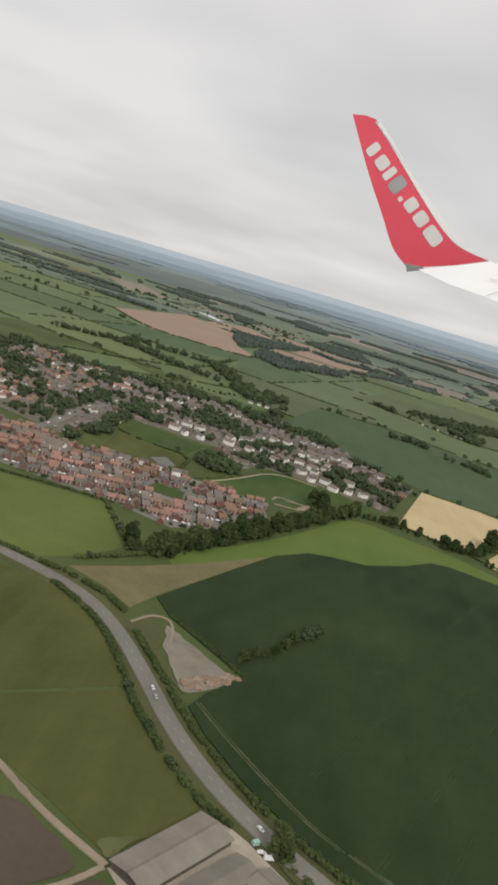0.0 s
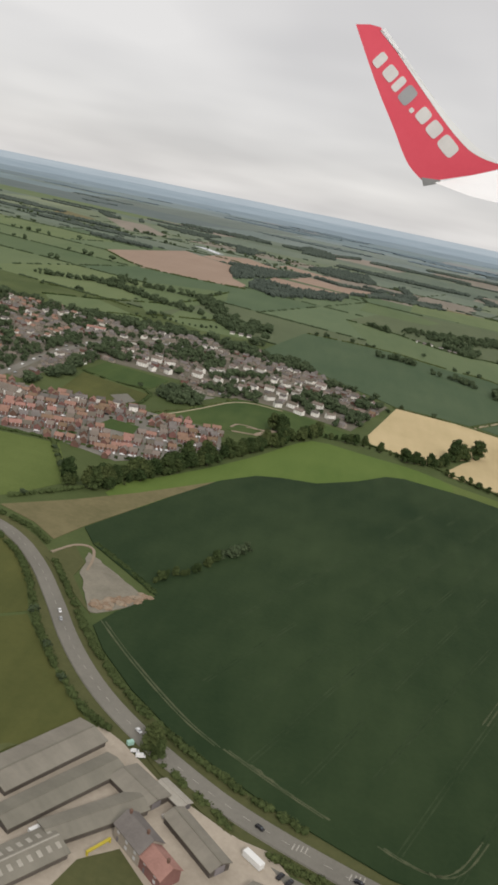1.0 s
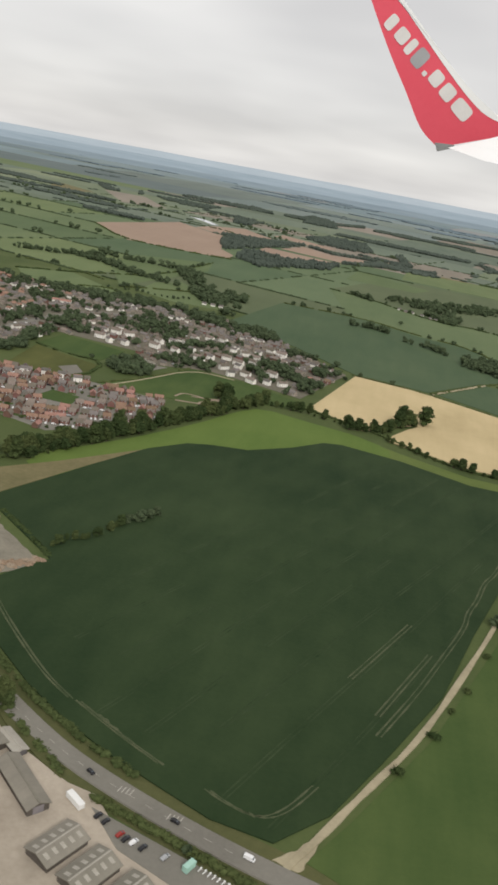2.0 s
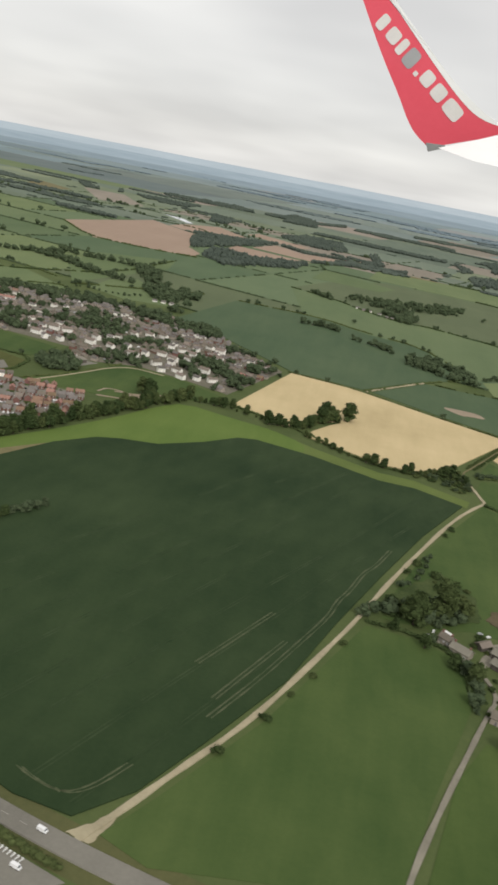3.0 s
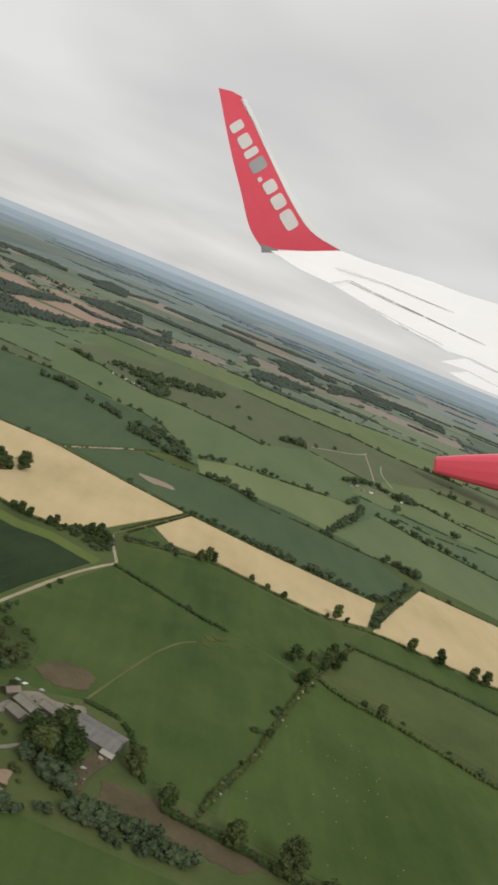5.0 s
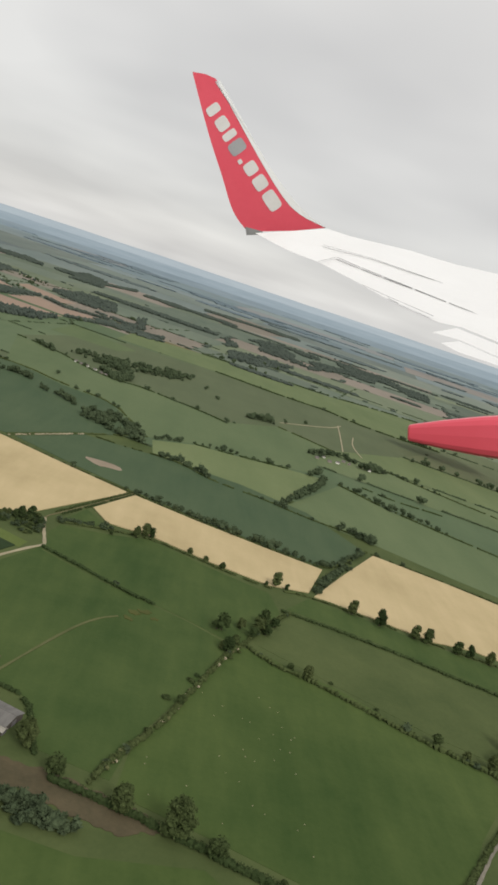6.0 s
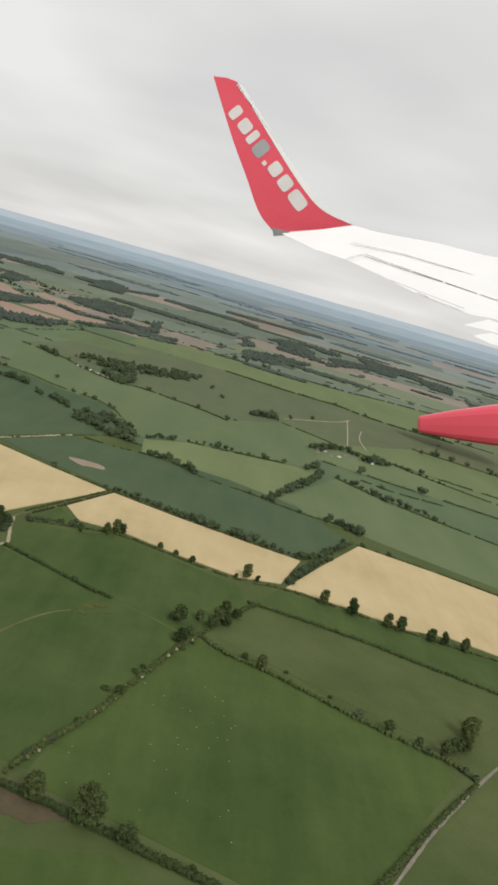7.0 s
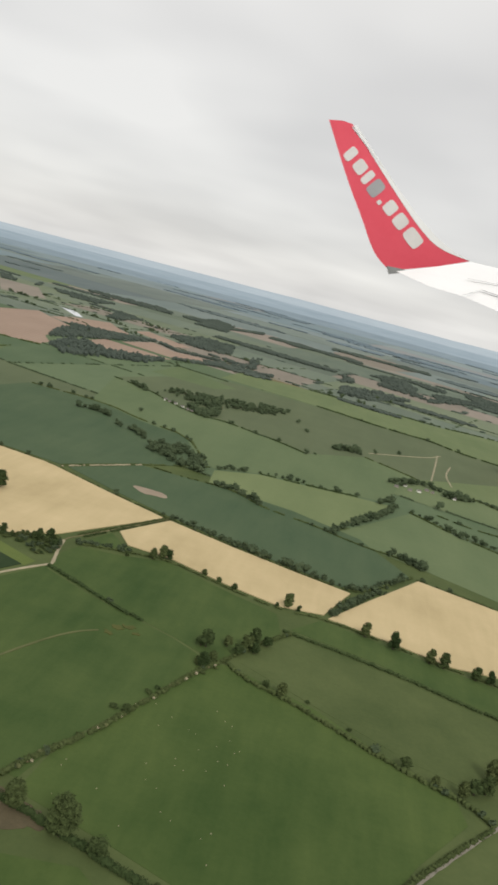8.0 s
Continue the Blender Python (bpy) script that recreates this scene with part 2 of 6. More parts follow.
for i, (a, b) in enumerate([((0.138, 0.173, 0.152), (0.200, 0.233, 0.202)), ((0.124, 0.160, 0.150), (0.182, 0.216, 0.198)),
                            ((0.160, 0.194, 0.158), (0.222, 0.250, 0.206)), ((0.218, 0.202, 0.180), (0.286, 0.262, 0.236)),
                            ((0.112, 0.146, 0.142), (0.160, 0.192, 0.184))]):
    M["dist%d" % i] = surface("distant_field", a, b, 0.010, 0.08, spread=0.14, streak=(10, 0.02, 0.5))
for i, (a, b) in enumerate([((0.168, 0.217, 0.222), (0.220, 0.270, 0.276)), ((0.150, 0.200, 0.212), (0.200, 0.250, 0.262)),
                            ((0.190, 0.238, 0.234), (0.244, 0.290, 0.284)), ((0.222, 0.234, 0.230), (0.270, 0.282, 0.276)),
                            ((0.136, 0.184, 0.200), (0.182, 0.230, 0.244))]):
    M["rim%d" % i] = surface("hazed_horizon_field", a, b, 0.006, 0.04, spread=0.10, streak=(8, 0.012, 0.5))


# the ridges glow in their haze colour, so no shadow darkens them
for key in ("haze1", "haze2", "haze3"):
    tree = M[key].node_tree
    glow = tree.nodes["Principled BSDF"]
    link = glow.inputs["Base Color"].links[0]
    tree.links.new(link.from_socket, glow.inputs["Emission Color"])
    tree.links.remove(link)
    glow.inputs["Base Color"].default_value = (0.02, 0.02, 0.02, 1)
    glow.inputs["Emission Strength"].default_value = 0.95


# ---- mesh helpers ----
def mesh_object(name, verts, faces, material, parent=None, label="", smooth=False):
    me = bpy.data.meshes.new(name)
    me.from_pydata([tuple(v) for v in verts], [], faces)
    for mat in material if isinstance(material, (list, tuple)) else [material]:
        me.materials.append(mat)
    if smooth:
        me.polygons.foreach_set("use_smooth", [True] * len(me.polygons))
    me.update()
    ob = new(name, me)
    if parent:
        ob.parent = parent
    if label:
        ob["label"] = label
    return ob


def part(name, bm, material, parent, label=""):
    me = bpy.data.meshes.new(name)
    bm.to_mesh(me)
    bm.free()
    me.materials.append(material)
    ob = new(name, me)
    if parent:
        ob.parent = parent
    if label:
        ob["label"] = label
    return ob


def box(bm, x0, x1, y0, y1, z0, z1):
    v = [bm.verts.new((x, y, z)) for z in (z0, z1) for x, y in ((x0, y0), (x1, y0), (x1, y1), (x0, y1))]
    for f in ((3, 2, 1, 0), (4, 5, 6, 7), (0, 1, 5, 4), (1, 2, 6, 5), (2, 3, 7, 6), (3, 0, 4, 7)):
        bm.faces.new([v[i] for i in f])


def boxes(*items):
    bm = bmesh.new()
    for it in items:
        box(bm, *it)
    return bm


def inside(p, poly):
    x, y, hit = p[0], p[1], False
    for (x0, y0), (x1, y1) in zip(poly, poly[1:] + poly[:1]):
        if (y0 > y) != (y1 > y) and x < (x1 - x0) * (y - y0) / (y1 - y0) + x0:
            hit = not hit
    return hit


def rounded(pts, times=1, closed=True):
    for _ in range(times):
        out = []
        pairs = list(zip(pts, pts[1:] + pts[:1])) if closed else list(zip(pts, pts[1:]))
        if not closed:
            out.append(pts[0])
        for (x0, y0), (x1, y1) in pairs:
            out += [(x0 * 0.75 + x1 * 0.25, y0 * 0.75 + y1 * 0.25), (x0 * 0.25 + x1 * 0.75, y0 * 0.25 + y1 * 0.75)]
        if not closed:
            out.append(pts[-1])
        pts = out
    return pts


FIELDS, STRIPS = [], []


def ragged(pts, amount, step, seed):
    """The same outline with uneven, trodden edges."""
    r = random.Random(seed)
    pts = resampled(list(pts) + [pts[0]], step)
    return [(x + r.uniform(-amount, amount), y + r.uniform(-amount, amount)) for x, y in pts]


def field(label, pts, mat, height=0.06, soft=0, category="field", name="field", keep=True):
    """A sown or grazed plot that stands a little proud of the ground."""
    pts = rounded(list(pts), soft)
    if keep:
        FIELDS.append(pts)
        height += 0.003 * (len(FIELDS) % 17)
    if sum(x0 * y1 - x1 * y0 for (x0, y0), (x1, y1) in zip(pts, pts[1:] + pts[:1])) < 0:
        pts = pts[::-1]
    bm = bmesh.new()
    top = [bm.verts.new((x, y, height)) for x, y in pts]
    low = [bm.verts.new((x, y, -0.02)) for x, y in pts]
    bm.faces.new(top)
    n = len(pts)
    for i in range(n):
        bm.faces.new((low[i], low[(i + 1) % n], top[(i + 1) % n], top[i]))
    bm.normal_update()
    bmesh.ops.triangulate(bm, faces=[f for f in bm.faces if len(f.verts) > 4])
    return tagged(part(name, bm, M[mat], None), label, category, kind="structure")


def resampled(pts, step):
    out, left = [pts[0]], step
    for (x0, y0), (x1, y1) in zip(pts, pts[1:]):
        d = math.hypot(x1 - x0, y1 - y0)
        s = left
        while s < d:
            out.append((x0 + (x1 - x0) * s / d, y0 + (y1 - y0) * s / d))
            s += step
        left = s - d
    return out


def ribbon(name, label, pts, width, mat, z0=0.0, height=0.05, category="road", soft=2, parent=None, uneven=0.0):
    """A strip of even width along a line, with edges of its own."""
    pts = rounded(list(pts), soft, closed=False)
    if height > 0.02 and z0 == 0:
        STRIPS.append(name)
        height += 0.05 + 0.004 * (len(STRIPS) % 6)
    verts, faces = [], []
    for i, (x, y) in enumerate(pts):
        a, b = pts[max(i - 1, 0)], pts[min(i + 1, len(pts) - 1)]
        dx, dy = b[0] - a[0], b[1] - a[1]
        d = math.hypot(dx, dy) or 1
        w = width / 2 * (1 + uneven * random.uniform(-1, 1))
        nx, ny = -dy / d * w, dx / d * w
        verts += [(x + nx, y + ny, z0), (x + nx * 0.94, y + ny * 0.94, z0 + height), (x - nx * 0.94, y - ny * 0.94, z0 + height), (x - nx, y - ny, z0)]
        if i:
            k = 4 * i
            for j in range(3):
                faces.append((k + j, k + j + 1, k + j - 3, k + j - 4)[::-1])
    ob = mesh_object(name, verts, faces, M[mat], parent)
    return tagged(ob, label, category, kind="structure") if parent is None else ob


# ---- foliage ----
def ico(level):
    bm = bmesh.new()
    bmesh.ops.create_icosphere(bm, subdivisions=level, radius=1)
    bm.verts.ensure_lookup_table()
    v = np.array([x.co[:] for x in bm.verts])
    f = [tuple(q.index for q in face.verts) for face in bm.faces]
    bm.free()
    return v, f


ICO1, ICO2 = ico(1), ico(2)


class Clumps:
    """Collects lobes of leaves and single leaf sprays for one mesh."""

    def __init__(self, seed):
        self.r = np.random.RandomState(seed)
        self.verts, self.faces, self.count = [], [], 0

    def lobe(self, centre, size, shape=ICO1, rough=0.25):
        v, f = shape
        k = 1 + rough * self.r.uniform(-1, 1, (len(v), 1))
        p = v * k * np.array(size) + np.array(centre)
        self.faces += [tuple(i + self.count for i in q) for q in f]
        self.verts.append(p)
        self.count += len(v)

    def spray(self, centre, size):
        a, b = self.r.normal(size=3), self.r.normal(size=3)
        a /= np.linalg.norm(a)
        b -= a * (a @ b)
        b /= np.linalg.norm(b)
        c = np.array(centre)
        w = self.r.uniform(0.6, 1.2) * size
        self.verts.append(np.array([c - a * w, c + b * w * 0.6, c + a * w, c - b * w * 0.6 + np.cross(a, b) * w * 0.3]))
        self.faces += [(self.count, self.count + 1, self.count + 2), (self.count, self.count + 2, self.count + 3)]
        self.count += 4

    def leafy(self, centre, size, n, leaf):
        d = self.r.normal(size=(n, 3))
        d /= np.linalg.norm(d, axis=1)[:, None]
        d[:, 2] = np.where(d[:, 2] < -0.3, -d[:, 2], d[:, 2])
        for q in d:
            self.spray(np.array(centre) + q * np.array(size) * self.r.uniform(0.85, 1.2), leaf)

    def build(self, name, mat, parent=None, label=""):
        return mesh_object(name, np.concatenate(self.verts), self.faces, mat, parent, label)


def make_tree(seed, height, spread, label, lobes=12):
    """Tapered trunk with limbs and a crown of many leaf clumps."""
    rnd = random.Random(seed)
    base = new("tree")
    tagged(base, label, "tree")
    verts, faces = [], []

    def limb(p, q, r0, r1):
        p, q = Vector(p), Vector(q)
        turn = (q - p).to_track_quat("Z", "Y").to_matrix()
        k = len(verts)
        for c, r in ((p, r0), (q, r1)):
            for i in range(6):
                a = i * math.pi / 3
                verts.append(c + turn @ Vector((math.cos(a) * r, math.sin(a) * r, 0)))
        for i in range(6):
            faces.append((k + i, k + (i + 1) % 6, k + 6 + (i + 1) % 6, k + 6 + i))

    limb((0, 0, -0.05), (0.04, 0.02, height * 0.34), 0.16, 0.11)
    limb((0.04, 0.02, height * 0.34), (0, 0.08, height * 0.72), 0.11, 0.05)
    cl = Clumps(seed)
    for i in range(lobes):
        a = i * 2.4 + rnd.uniform(-0.4, 0.4)
        up = rnd.uniform(0.2, 0.92)
        out = spread * (1.0 - abs(up - 0.48) * 1.25) * rnd.uniform(0.25, 0.80)
        c = (math.cos(a) * out, math.sin(a) * out, height * up)
        if i % 2 == 0:
            limb((0.02, 0.02, height * (0.25 + 0.25 * up)), c, 0.05, 0.02)
        s = spread * rnd.uniform(0.30, 0.46)
        cl.lobe(c, (s * 0.88, s * 0.88, s * rnd.uniform(0.60, 0.8)), ICO1, 0.30)
        cl.leafy(c, (s * 1.02, s * 1.02, s * 0.84), 44, 0.15)
    mesh_object("trunk", verts, faces, M["bark"], base)
    cl.build("crown", M["leaf"], base)
    return base


def make_bush(seed, label):
    base = Clumps(seed)
    rnd = random.Random(seed)
    for i in range(7):
        a = i * 2.4
        o = rnd.uniform(0.1, 0.55)
        c = (math.cos(a) * o, math.sin(a) * o, rnd.uniform(0.25, 0.7))
        s = rnd.uniform(0.3, 0.48)
        base.lobe(c, (s * 0.86, s * 0.86, s * 0.72), ICO1, 0.3)
        base.leafy(c, (s, s, s * 0.8), 34, 0.12)
    return tagged(base.build("bush", M["hedge"]), label, "bush")


TREES, BUSHES, SINGLE = [], [], []
GROVE = Clumps(909)


def far_tree(x, y, size, rnd):
    """A tree of the joined groves: a short stem and several uneven lobes."""
    h, s = size * rnd.uniform(2.0, 2.9), size * rnd.uniform(1.0, 1.4)
    GROVE.lobe((x, y, h * 0.2), (0.12, 0.12, h * 0.25), ICO1, 0.1)
    for q in range(6):
        a = q * 2.4 + rnd.uniform(-0.4, 0.4)
        o = s * rnd.uniform(0.15, 0.62)
        c = (x + math.cos(a) * o, y + math.sin(a) * o, h * rnd.uniform(0.22, 0.70))
        GROVE.lobe(c, (s * 0.54, s * 0.54, s * 0.45), ICO1, 0.32)
        GROVE.leafy(c, (s * 0.62, s * 0.62, s * 0.52), 10, 0.24)


def plant(x, y, size=1.0, kind=None, rnd=random.Random(5)):
    """A tree of one of the kinds, turned and sized at random."""
    k = rnd.randrange(4) if kind is None else kind
    if kind is None and (math.hypot(x, y) > 205 or len(SINGLE) >= 290):
        far_tree(x, y, size, rnd)
        return None
    SINGLE.append((x, y))
    m = Matrix.LocRotScale((x, y, 0), Euler((0, 0, rnd.uniform(0, 6.28))), (size * rnd.uniform(0.9, 1.15),) * 2 + (size * rnd.uniform(0.85, 1.15),))
    if len(TREES) <= k or TREES[k] is None:
        while len(TREES) <= k:
            TREES.append(None)
        TREES[k] = make_tree(40 + k, (3.2, 2.8, 3.8, 2.4)[k], (1.45, 1.35, 1.5, 1.0)[k], "broad-leaved tree in full dark green leaf", (34, 30, 36, 24)[k])
        TREES[k].matrix_basis = m
        return TREES[k]
    return copy_thing(TREES[k], m @ Matrix.Diagonal((*TREES[k].scale, 1)).inverted())


def shrub(x, y, size=1.0, rnd=random.Random(9)):
    m = Matrix.LocRotScale((x, y, 0), Euler((0, 0, rnd.uniform(0, 6.28))), (size * rnd.uniform(0.8, 1.3), size * rnd.uniform(0.8, 1.2), size * rnd.uniform(0.8, 1.1)))
    if not BUSHES:
        BUSHES.append(make_bush(77, "rounded dark green bush beside a hedge"))
        BUSHES[0].matrix_basis = m
        return BUSHES[0]
    return copy_thing(BUSHES[0], m @ Matrix.Diagonal((*BUSHES[0].scale, 1)).inverted())


def hedge(label, pts, seed, height=0.55, width=0.5, gaps=0.12, step=0.45, trees=0.0, size=0.8, soft=1, leaf=0.11, mat="hedge"):
    """A field hedge of uneven clumps along a line, with a tree here and there."""
    rnd = random.Random(seed)
    cl = Clumps(seed)
    open_run = 0
    for x, y in resampled(rounded(list(pts), soft, closed=False), step):
        if open_run > 0:
            open_run -= 1
            continue
        if rnd.random() < gaps * 0.25:
            open_run = rnd.randrange(2, 5)
        h = height * rnd.uniform(0.75, 1.2)
        c = (x + rnd.uniform(-0.15, 0.15), y + rnd.uniform(-0.15, 0.15), h * 0.45)
        cl.lobe(c, (width * rnd.uniform(0.7, 1.2), width * rnd.uniform(0.7, 1.2), h * 0.6), ICO1, 0.3)
        if leaf:
            cl.leafy(c, (width * 1.1, width * 1.1, h * 0.66), 18, leaf * 1.25)
        if rnd.random() < trees * step:
            plant(x + rnd.uniform(-0.3, 0.3), y + rnd.uniform(-0.3, 0.3), size * rnd.uniform(0.6, 1.15), None, rnd)
    return tagged(cl.build("hedge", M[mat]), label, "hedge", kind="stuff")


# ---- the ground, one sheet to the horizon ----
def ground_sheet():
    verts, faces = [], []
    xs = [-4900, -3600, -2600, -1800, -1200, -800, -500, -300, -150, 0, 150, 300, 500, 800, 1200, 1800, 2600, 3600, 4900]
    ys = [-900, -300, -60, 0, 60, 120, 200, 300, 420, 600, 900, 1300, 1800, 2500, 3200, 3900, 4500, 4850]
    for j, y in enumerate(ys):
        for i, x in enumerate(xs):
            verts.append((x, y, 0.0))
    n = len(xs)
    for j in range(len(ys) - 1):
        for i in range(n - 1):
            faces.append((j * n + i, j * n + i + 1, (j + 1) * n + i + 1, (j + 1) * n + i))
    return tagged(mesh_object("ground", verts, faces, M["hay"]), "gently rolling green farmland of grass", "ground", kind="structure")


ground_sheet()

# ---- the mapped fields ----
# the mid0 colour carries a little painted haze
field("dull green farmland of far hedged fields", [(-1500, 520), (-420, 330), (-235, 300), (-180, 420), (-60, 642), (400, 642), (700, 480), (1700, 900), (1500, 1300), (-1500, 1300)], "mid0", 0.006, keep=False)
field("large flat field of dark green crop", [(-72.6, 88.5), (-69.1, 94.9), (-81.4, 105.3), (-84.5, 110.2), (-76.5, 130.3), (-70.5, 144.5), (-64.5, 152.5), (-60.0, 154.8), (-52.7, 156.6), (-44.5, 164.5), (-38.5, 172.5), (-34.5, 174.0), (-21.4, 171.6), (-6.7, 165.6), (1.0, 165.8), (10.8, 161.5), (1.9, 140.8), (-5.7, 119.5), (-11.4, 102.5), (-16.5, 85.7), (-23.4, 71.1), (-28.0, 62.0), (-32.6, 57.0), (-38.5, 57.7), (-44.0, 59.9), (-49.4, 62.2), (-54.8, 65.1), (-60.5, 69.0), (-66.0, 73.8), (-71.2, 79.7), (-74.0, 84.2)], "crop", 0.16)
field("bright green grass strip round a crop", [(-88.5, 128.0), (-77.5, 143.5), (-66.0, 166.0), (-60.0, 182.0), (-55.0, 189.5), (-43.7, 186.2), (-32.7, 184.2), (-24.0, 178.8), (-23.4, 171.6), (-35.5, 173.0), (-49.0, 156.6), (-61.3, 153.0), (-72.0, 137.0), (-80.5, 118.5)], "lime", 0.05, 1)
field("narrow grass strip beside a crop", [(-34.0, 184.6), (-21.7, 177.4), (-6.6, 170.9), (1.0, 170.9), (12.6, 165.2), (11.6, 161.2), (1.0, 165.0), (-6.7, 164.8), (-24.4, 171.4)], "strip", 0.025)
field("strip of dry yellowish grass", [(-98.4, 111.0), (-91.5, 107.8), (-86.9, 103.9), (-84.7, 110.7), (-76.6, 130.6), (-70.3, 144.7), (-75.5, 137.5), (-81.7, 129.0), (-90.0, 119.2)], "stubble", 0.07)
field("green pasture beside the housing estate", [(-150, 138), (-123.6, 141.6), (-113.0, 143.3), (-102.0, 144.1), (-94.8, 129.3), (-93.3, 126.6), (-98.5, 115.8), (-103.7, 110.4), (-110.0, 112.4), (-150, 121)], "strip", 0.025)
field("green pasture beside the main road", [(-125, 106.5), (-106, 104.2), (-101.0, 104.0), (-92.0, 99.9), (-86.0, 92.4), (-81.9, 83.8), (-92.7, 75.2), (-125, 74)], "olive", 0.025)
field("green pasture behind the farm sheds", [(-125, 73.4), (-92.5, 74.6), (-81.7, 83.0), (-76.8, 76.4), (-71.0, 69.6), (-68.2, 66.8), (-74.3, 59.6), (-75.1, 57.7), (-81.7, 61.8), (-88.0, 65.2), (-125, 70)], "olive", 0.025)
field("trodden bare gateway beside a shed", ragged([(-75.0, 57.6), (-74.2, 59.8), (-72.6, 61.6), (-75.2, 60.4), (-77.0, 59.0)], 0.3, 0.8, 23), "worn", 0.115, 1, keep=False)
field("dark brown ploughed plot", ragged([(-110, 62), (-85.9, 60.4), (-84.0, 60.4), (-80.2, 58.2), (-77.2, 56.0), (-77.8, 54.2), (-79.8, 52.3), (-84, 49), (-110, 42)], 0.2, 1.2, 21), "brown", 0.06, 1)
field("dark muck-covered yard behind the sheds", ragged([(-76.8, 53.2), (-75.3, 55.4), (-72.9, 53.9), (-70.8, 52.6), (-71.2, 47), (-73.6, 44), (-80, 46)], 0.2, 1.0, 22), "brown", 0.06, 1)
field("pale worn mouth of a farm track", ragged([(-32.4, 55.2), (-30.5, 57.0), (-29.3, 58.8), (-28.6, 58.4), (-29.4, 56.2), (-29.9, 54.6)], 0.12, 0.5, 31), "gravel", 0.07, 1, category="track", name="track", keep=False)
field("rough triangle of roadside grass", [(-85.8, 98.3), (-83.5, 103.6), (-80.3, 98.8), (-80.5, 94.9), (-75.1, 86.4)], "rough", 0.05)
field("bare grey earth yard beside the road", ragged([(-81.0, 102.6), (-80.2, 96.8), (-77.4, 90.4), (-75.2, 86.6), (-71.4, 90.6), (-70.2, 93.8)], 0.25, 1.1, 4), "yard", 0.07, 1)
for k in range(46):
    q = k / 45
    hx, hy = -75.6 + q * 5.4 + random.uniform(-0.8, 0.8), 88.2 + q * 5.6 + random.uniform(-1.0, 1.0)
    heap = Clumps(610 + k)
    heap.lobe((0, 0, 0.0), (random.uniform(0.3, 0.8), random.uniform(0.25, 0.6), random.uniform(0.12, 0.4)), ICO2, 0.25)
    tagged(heap.build("spoil_heap", M["orange" if k % 3 else "bare"]), "low heap of orange earth in a yard", "earth heap", "heaps of earth").matrix_basis = pose(hx, hy, 0.1, 0, 0, 40 * k)
field("green playing field beside the village", [(-93.5, 179.9), (-78.0, 212.4), (-59.8, 209.1), (-47.8, 202.2), (-46.6, 195.0), (-56.3, 192.8), (-64.0, 182.0), (-73.9, 181.0)], "meadow", 0.025)
field("ripe pale golden barley field", [(-35.1, 245.3), (-44.5, 197.6), (-37.7, 195.2), (-30.5, 189.0), (-26.8, 192.4), (-21.6, 199.8), (-17.6, 203.4), (-16.8, 202.6), (-19.4, 198.6), (-23.4, 189.6), (-24.0, 184.6), (-15.7, 181.3), (-7.3, 176.8), (0.6, 176.6), (9.9, 184.8), (28.2, 220.7), (7.0, 230.5), (-16.0, 242.2)], "tan", 0.18)
field("narrow ripe golden barley field", [(21.4, 199.5), (30.0, 220.2), (49.4, 213.4), (67.9, 208.2), (83.0, 204.4), (77.0, 184.3), (66.8, 181.4), (52.8, 185.0), (37.2, 191.0), (26.1, 191.4)], "tan", 0.18)
field("ripe pale barley field on a slope", [(78.2, 182.6), (88.2, 203.4), (102.5, 231.6), (124.9, 225.4), (150, 216), (138, 172), (117.4, 178.0), (106.7, 176.0), (92.8, 179.8)], "tan", 0.18)
field("wide field of blue-green crop", [(-84.4, 291.9), (-74, 360), (-37, 361), (-15, 345), (7, 339), (22, 302), (25.8, 294.6), (5.0, 272.6), (-13.0, 244.5), (-35.1, 247.5), (-52.7, 266.1), (-71.4, 285.2)], "teal", 0.12)
field("long field of blue-green crop", [(-9.9, 244.0), (7.0, 271.6), (36.9, 272.6), (61.7, 269.0), (84.7, 258.1), (100.0, 233.2), (89.0, 212.5), (82.7, 206.8), (55.8, 214.1), (30.5, 223.2), (10.0, 232.7)], "teal", 0.12)
field("bare pale patch within the crop", [(10.5, 244.6), (16.0, 245.6), (22.5, 245.0), (24.2, 240.2), (19.0, 240.0), (16.8, 238.3)], "bare", 0.15, 1)
field("green pasture behind the farmstead", [(17.0, 180.6), (15.2, 164.1), (3.3, 137.0), (-3.0, 117.2), (-5.2, 107.0), (3.2, 107.3), (7.6, 109.4), (14.0, 109.0), (19.4, 110.6), (26.2, 108.0), (30, 97), (40.0, 94.6), (41.2, 101.0), (42.6, 106.1), (45.6, 113.4), (49.1, 122.0), (53.1, 132.1), (57.8, 143.4), (48.2, 148.9), (39.8, 152.3), (28.8, 156.4), (16.0, 163.4)], "meadow", 0.025)
field("hedged green pasture below barley", [(15.1, 175.0), (16.7, 181.2), (27.1, 183.6), (37.0, 188.5), (52.6, 181.4), (66.5, 176.5), (68.5, 166.5), (60.4, 147.8), (58.0, 144.4), (48.4, 149.5), (40, 152.9), (29.0, 157.0), (16.2, 164.0)], "meadow", 0.025)
field("large smooth green pasture", [(60.6, 144.6), (77.8, 138.2), (89.7, 130.2), (102.1, 123.9), (103.5, 117), (94.9, 103.5), (82.3, 78), (68.1, 83.8), (56.0, 87.9), (40.9, 92.4), (41.7, 101.0), (43.1, 106.1), (46.1, 113.4), (49.6, 122.0), (53.6, 132.1), (58.6, 143.9)], "pasture", 0.025)
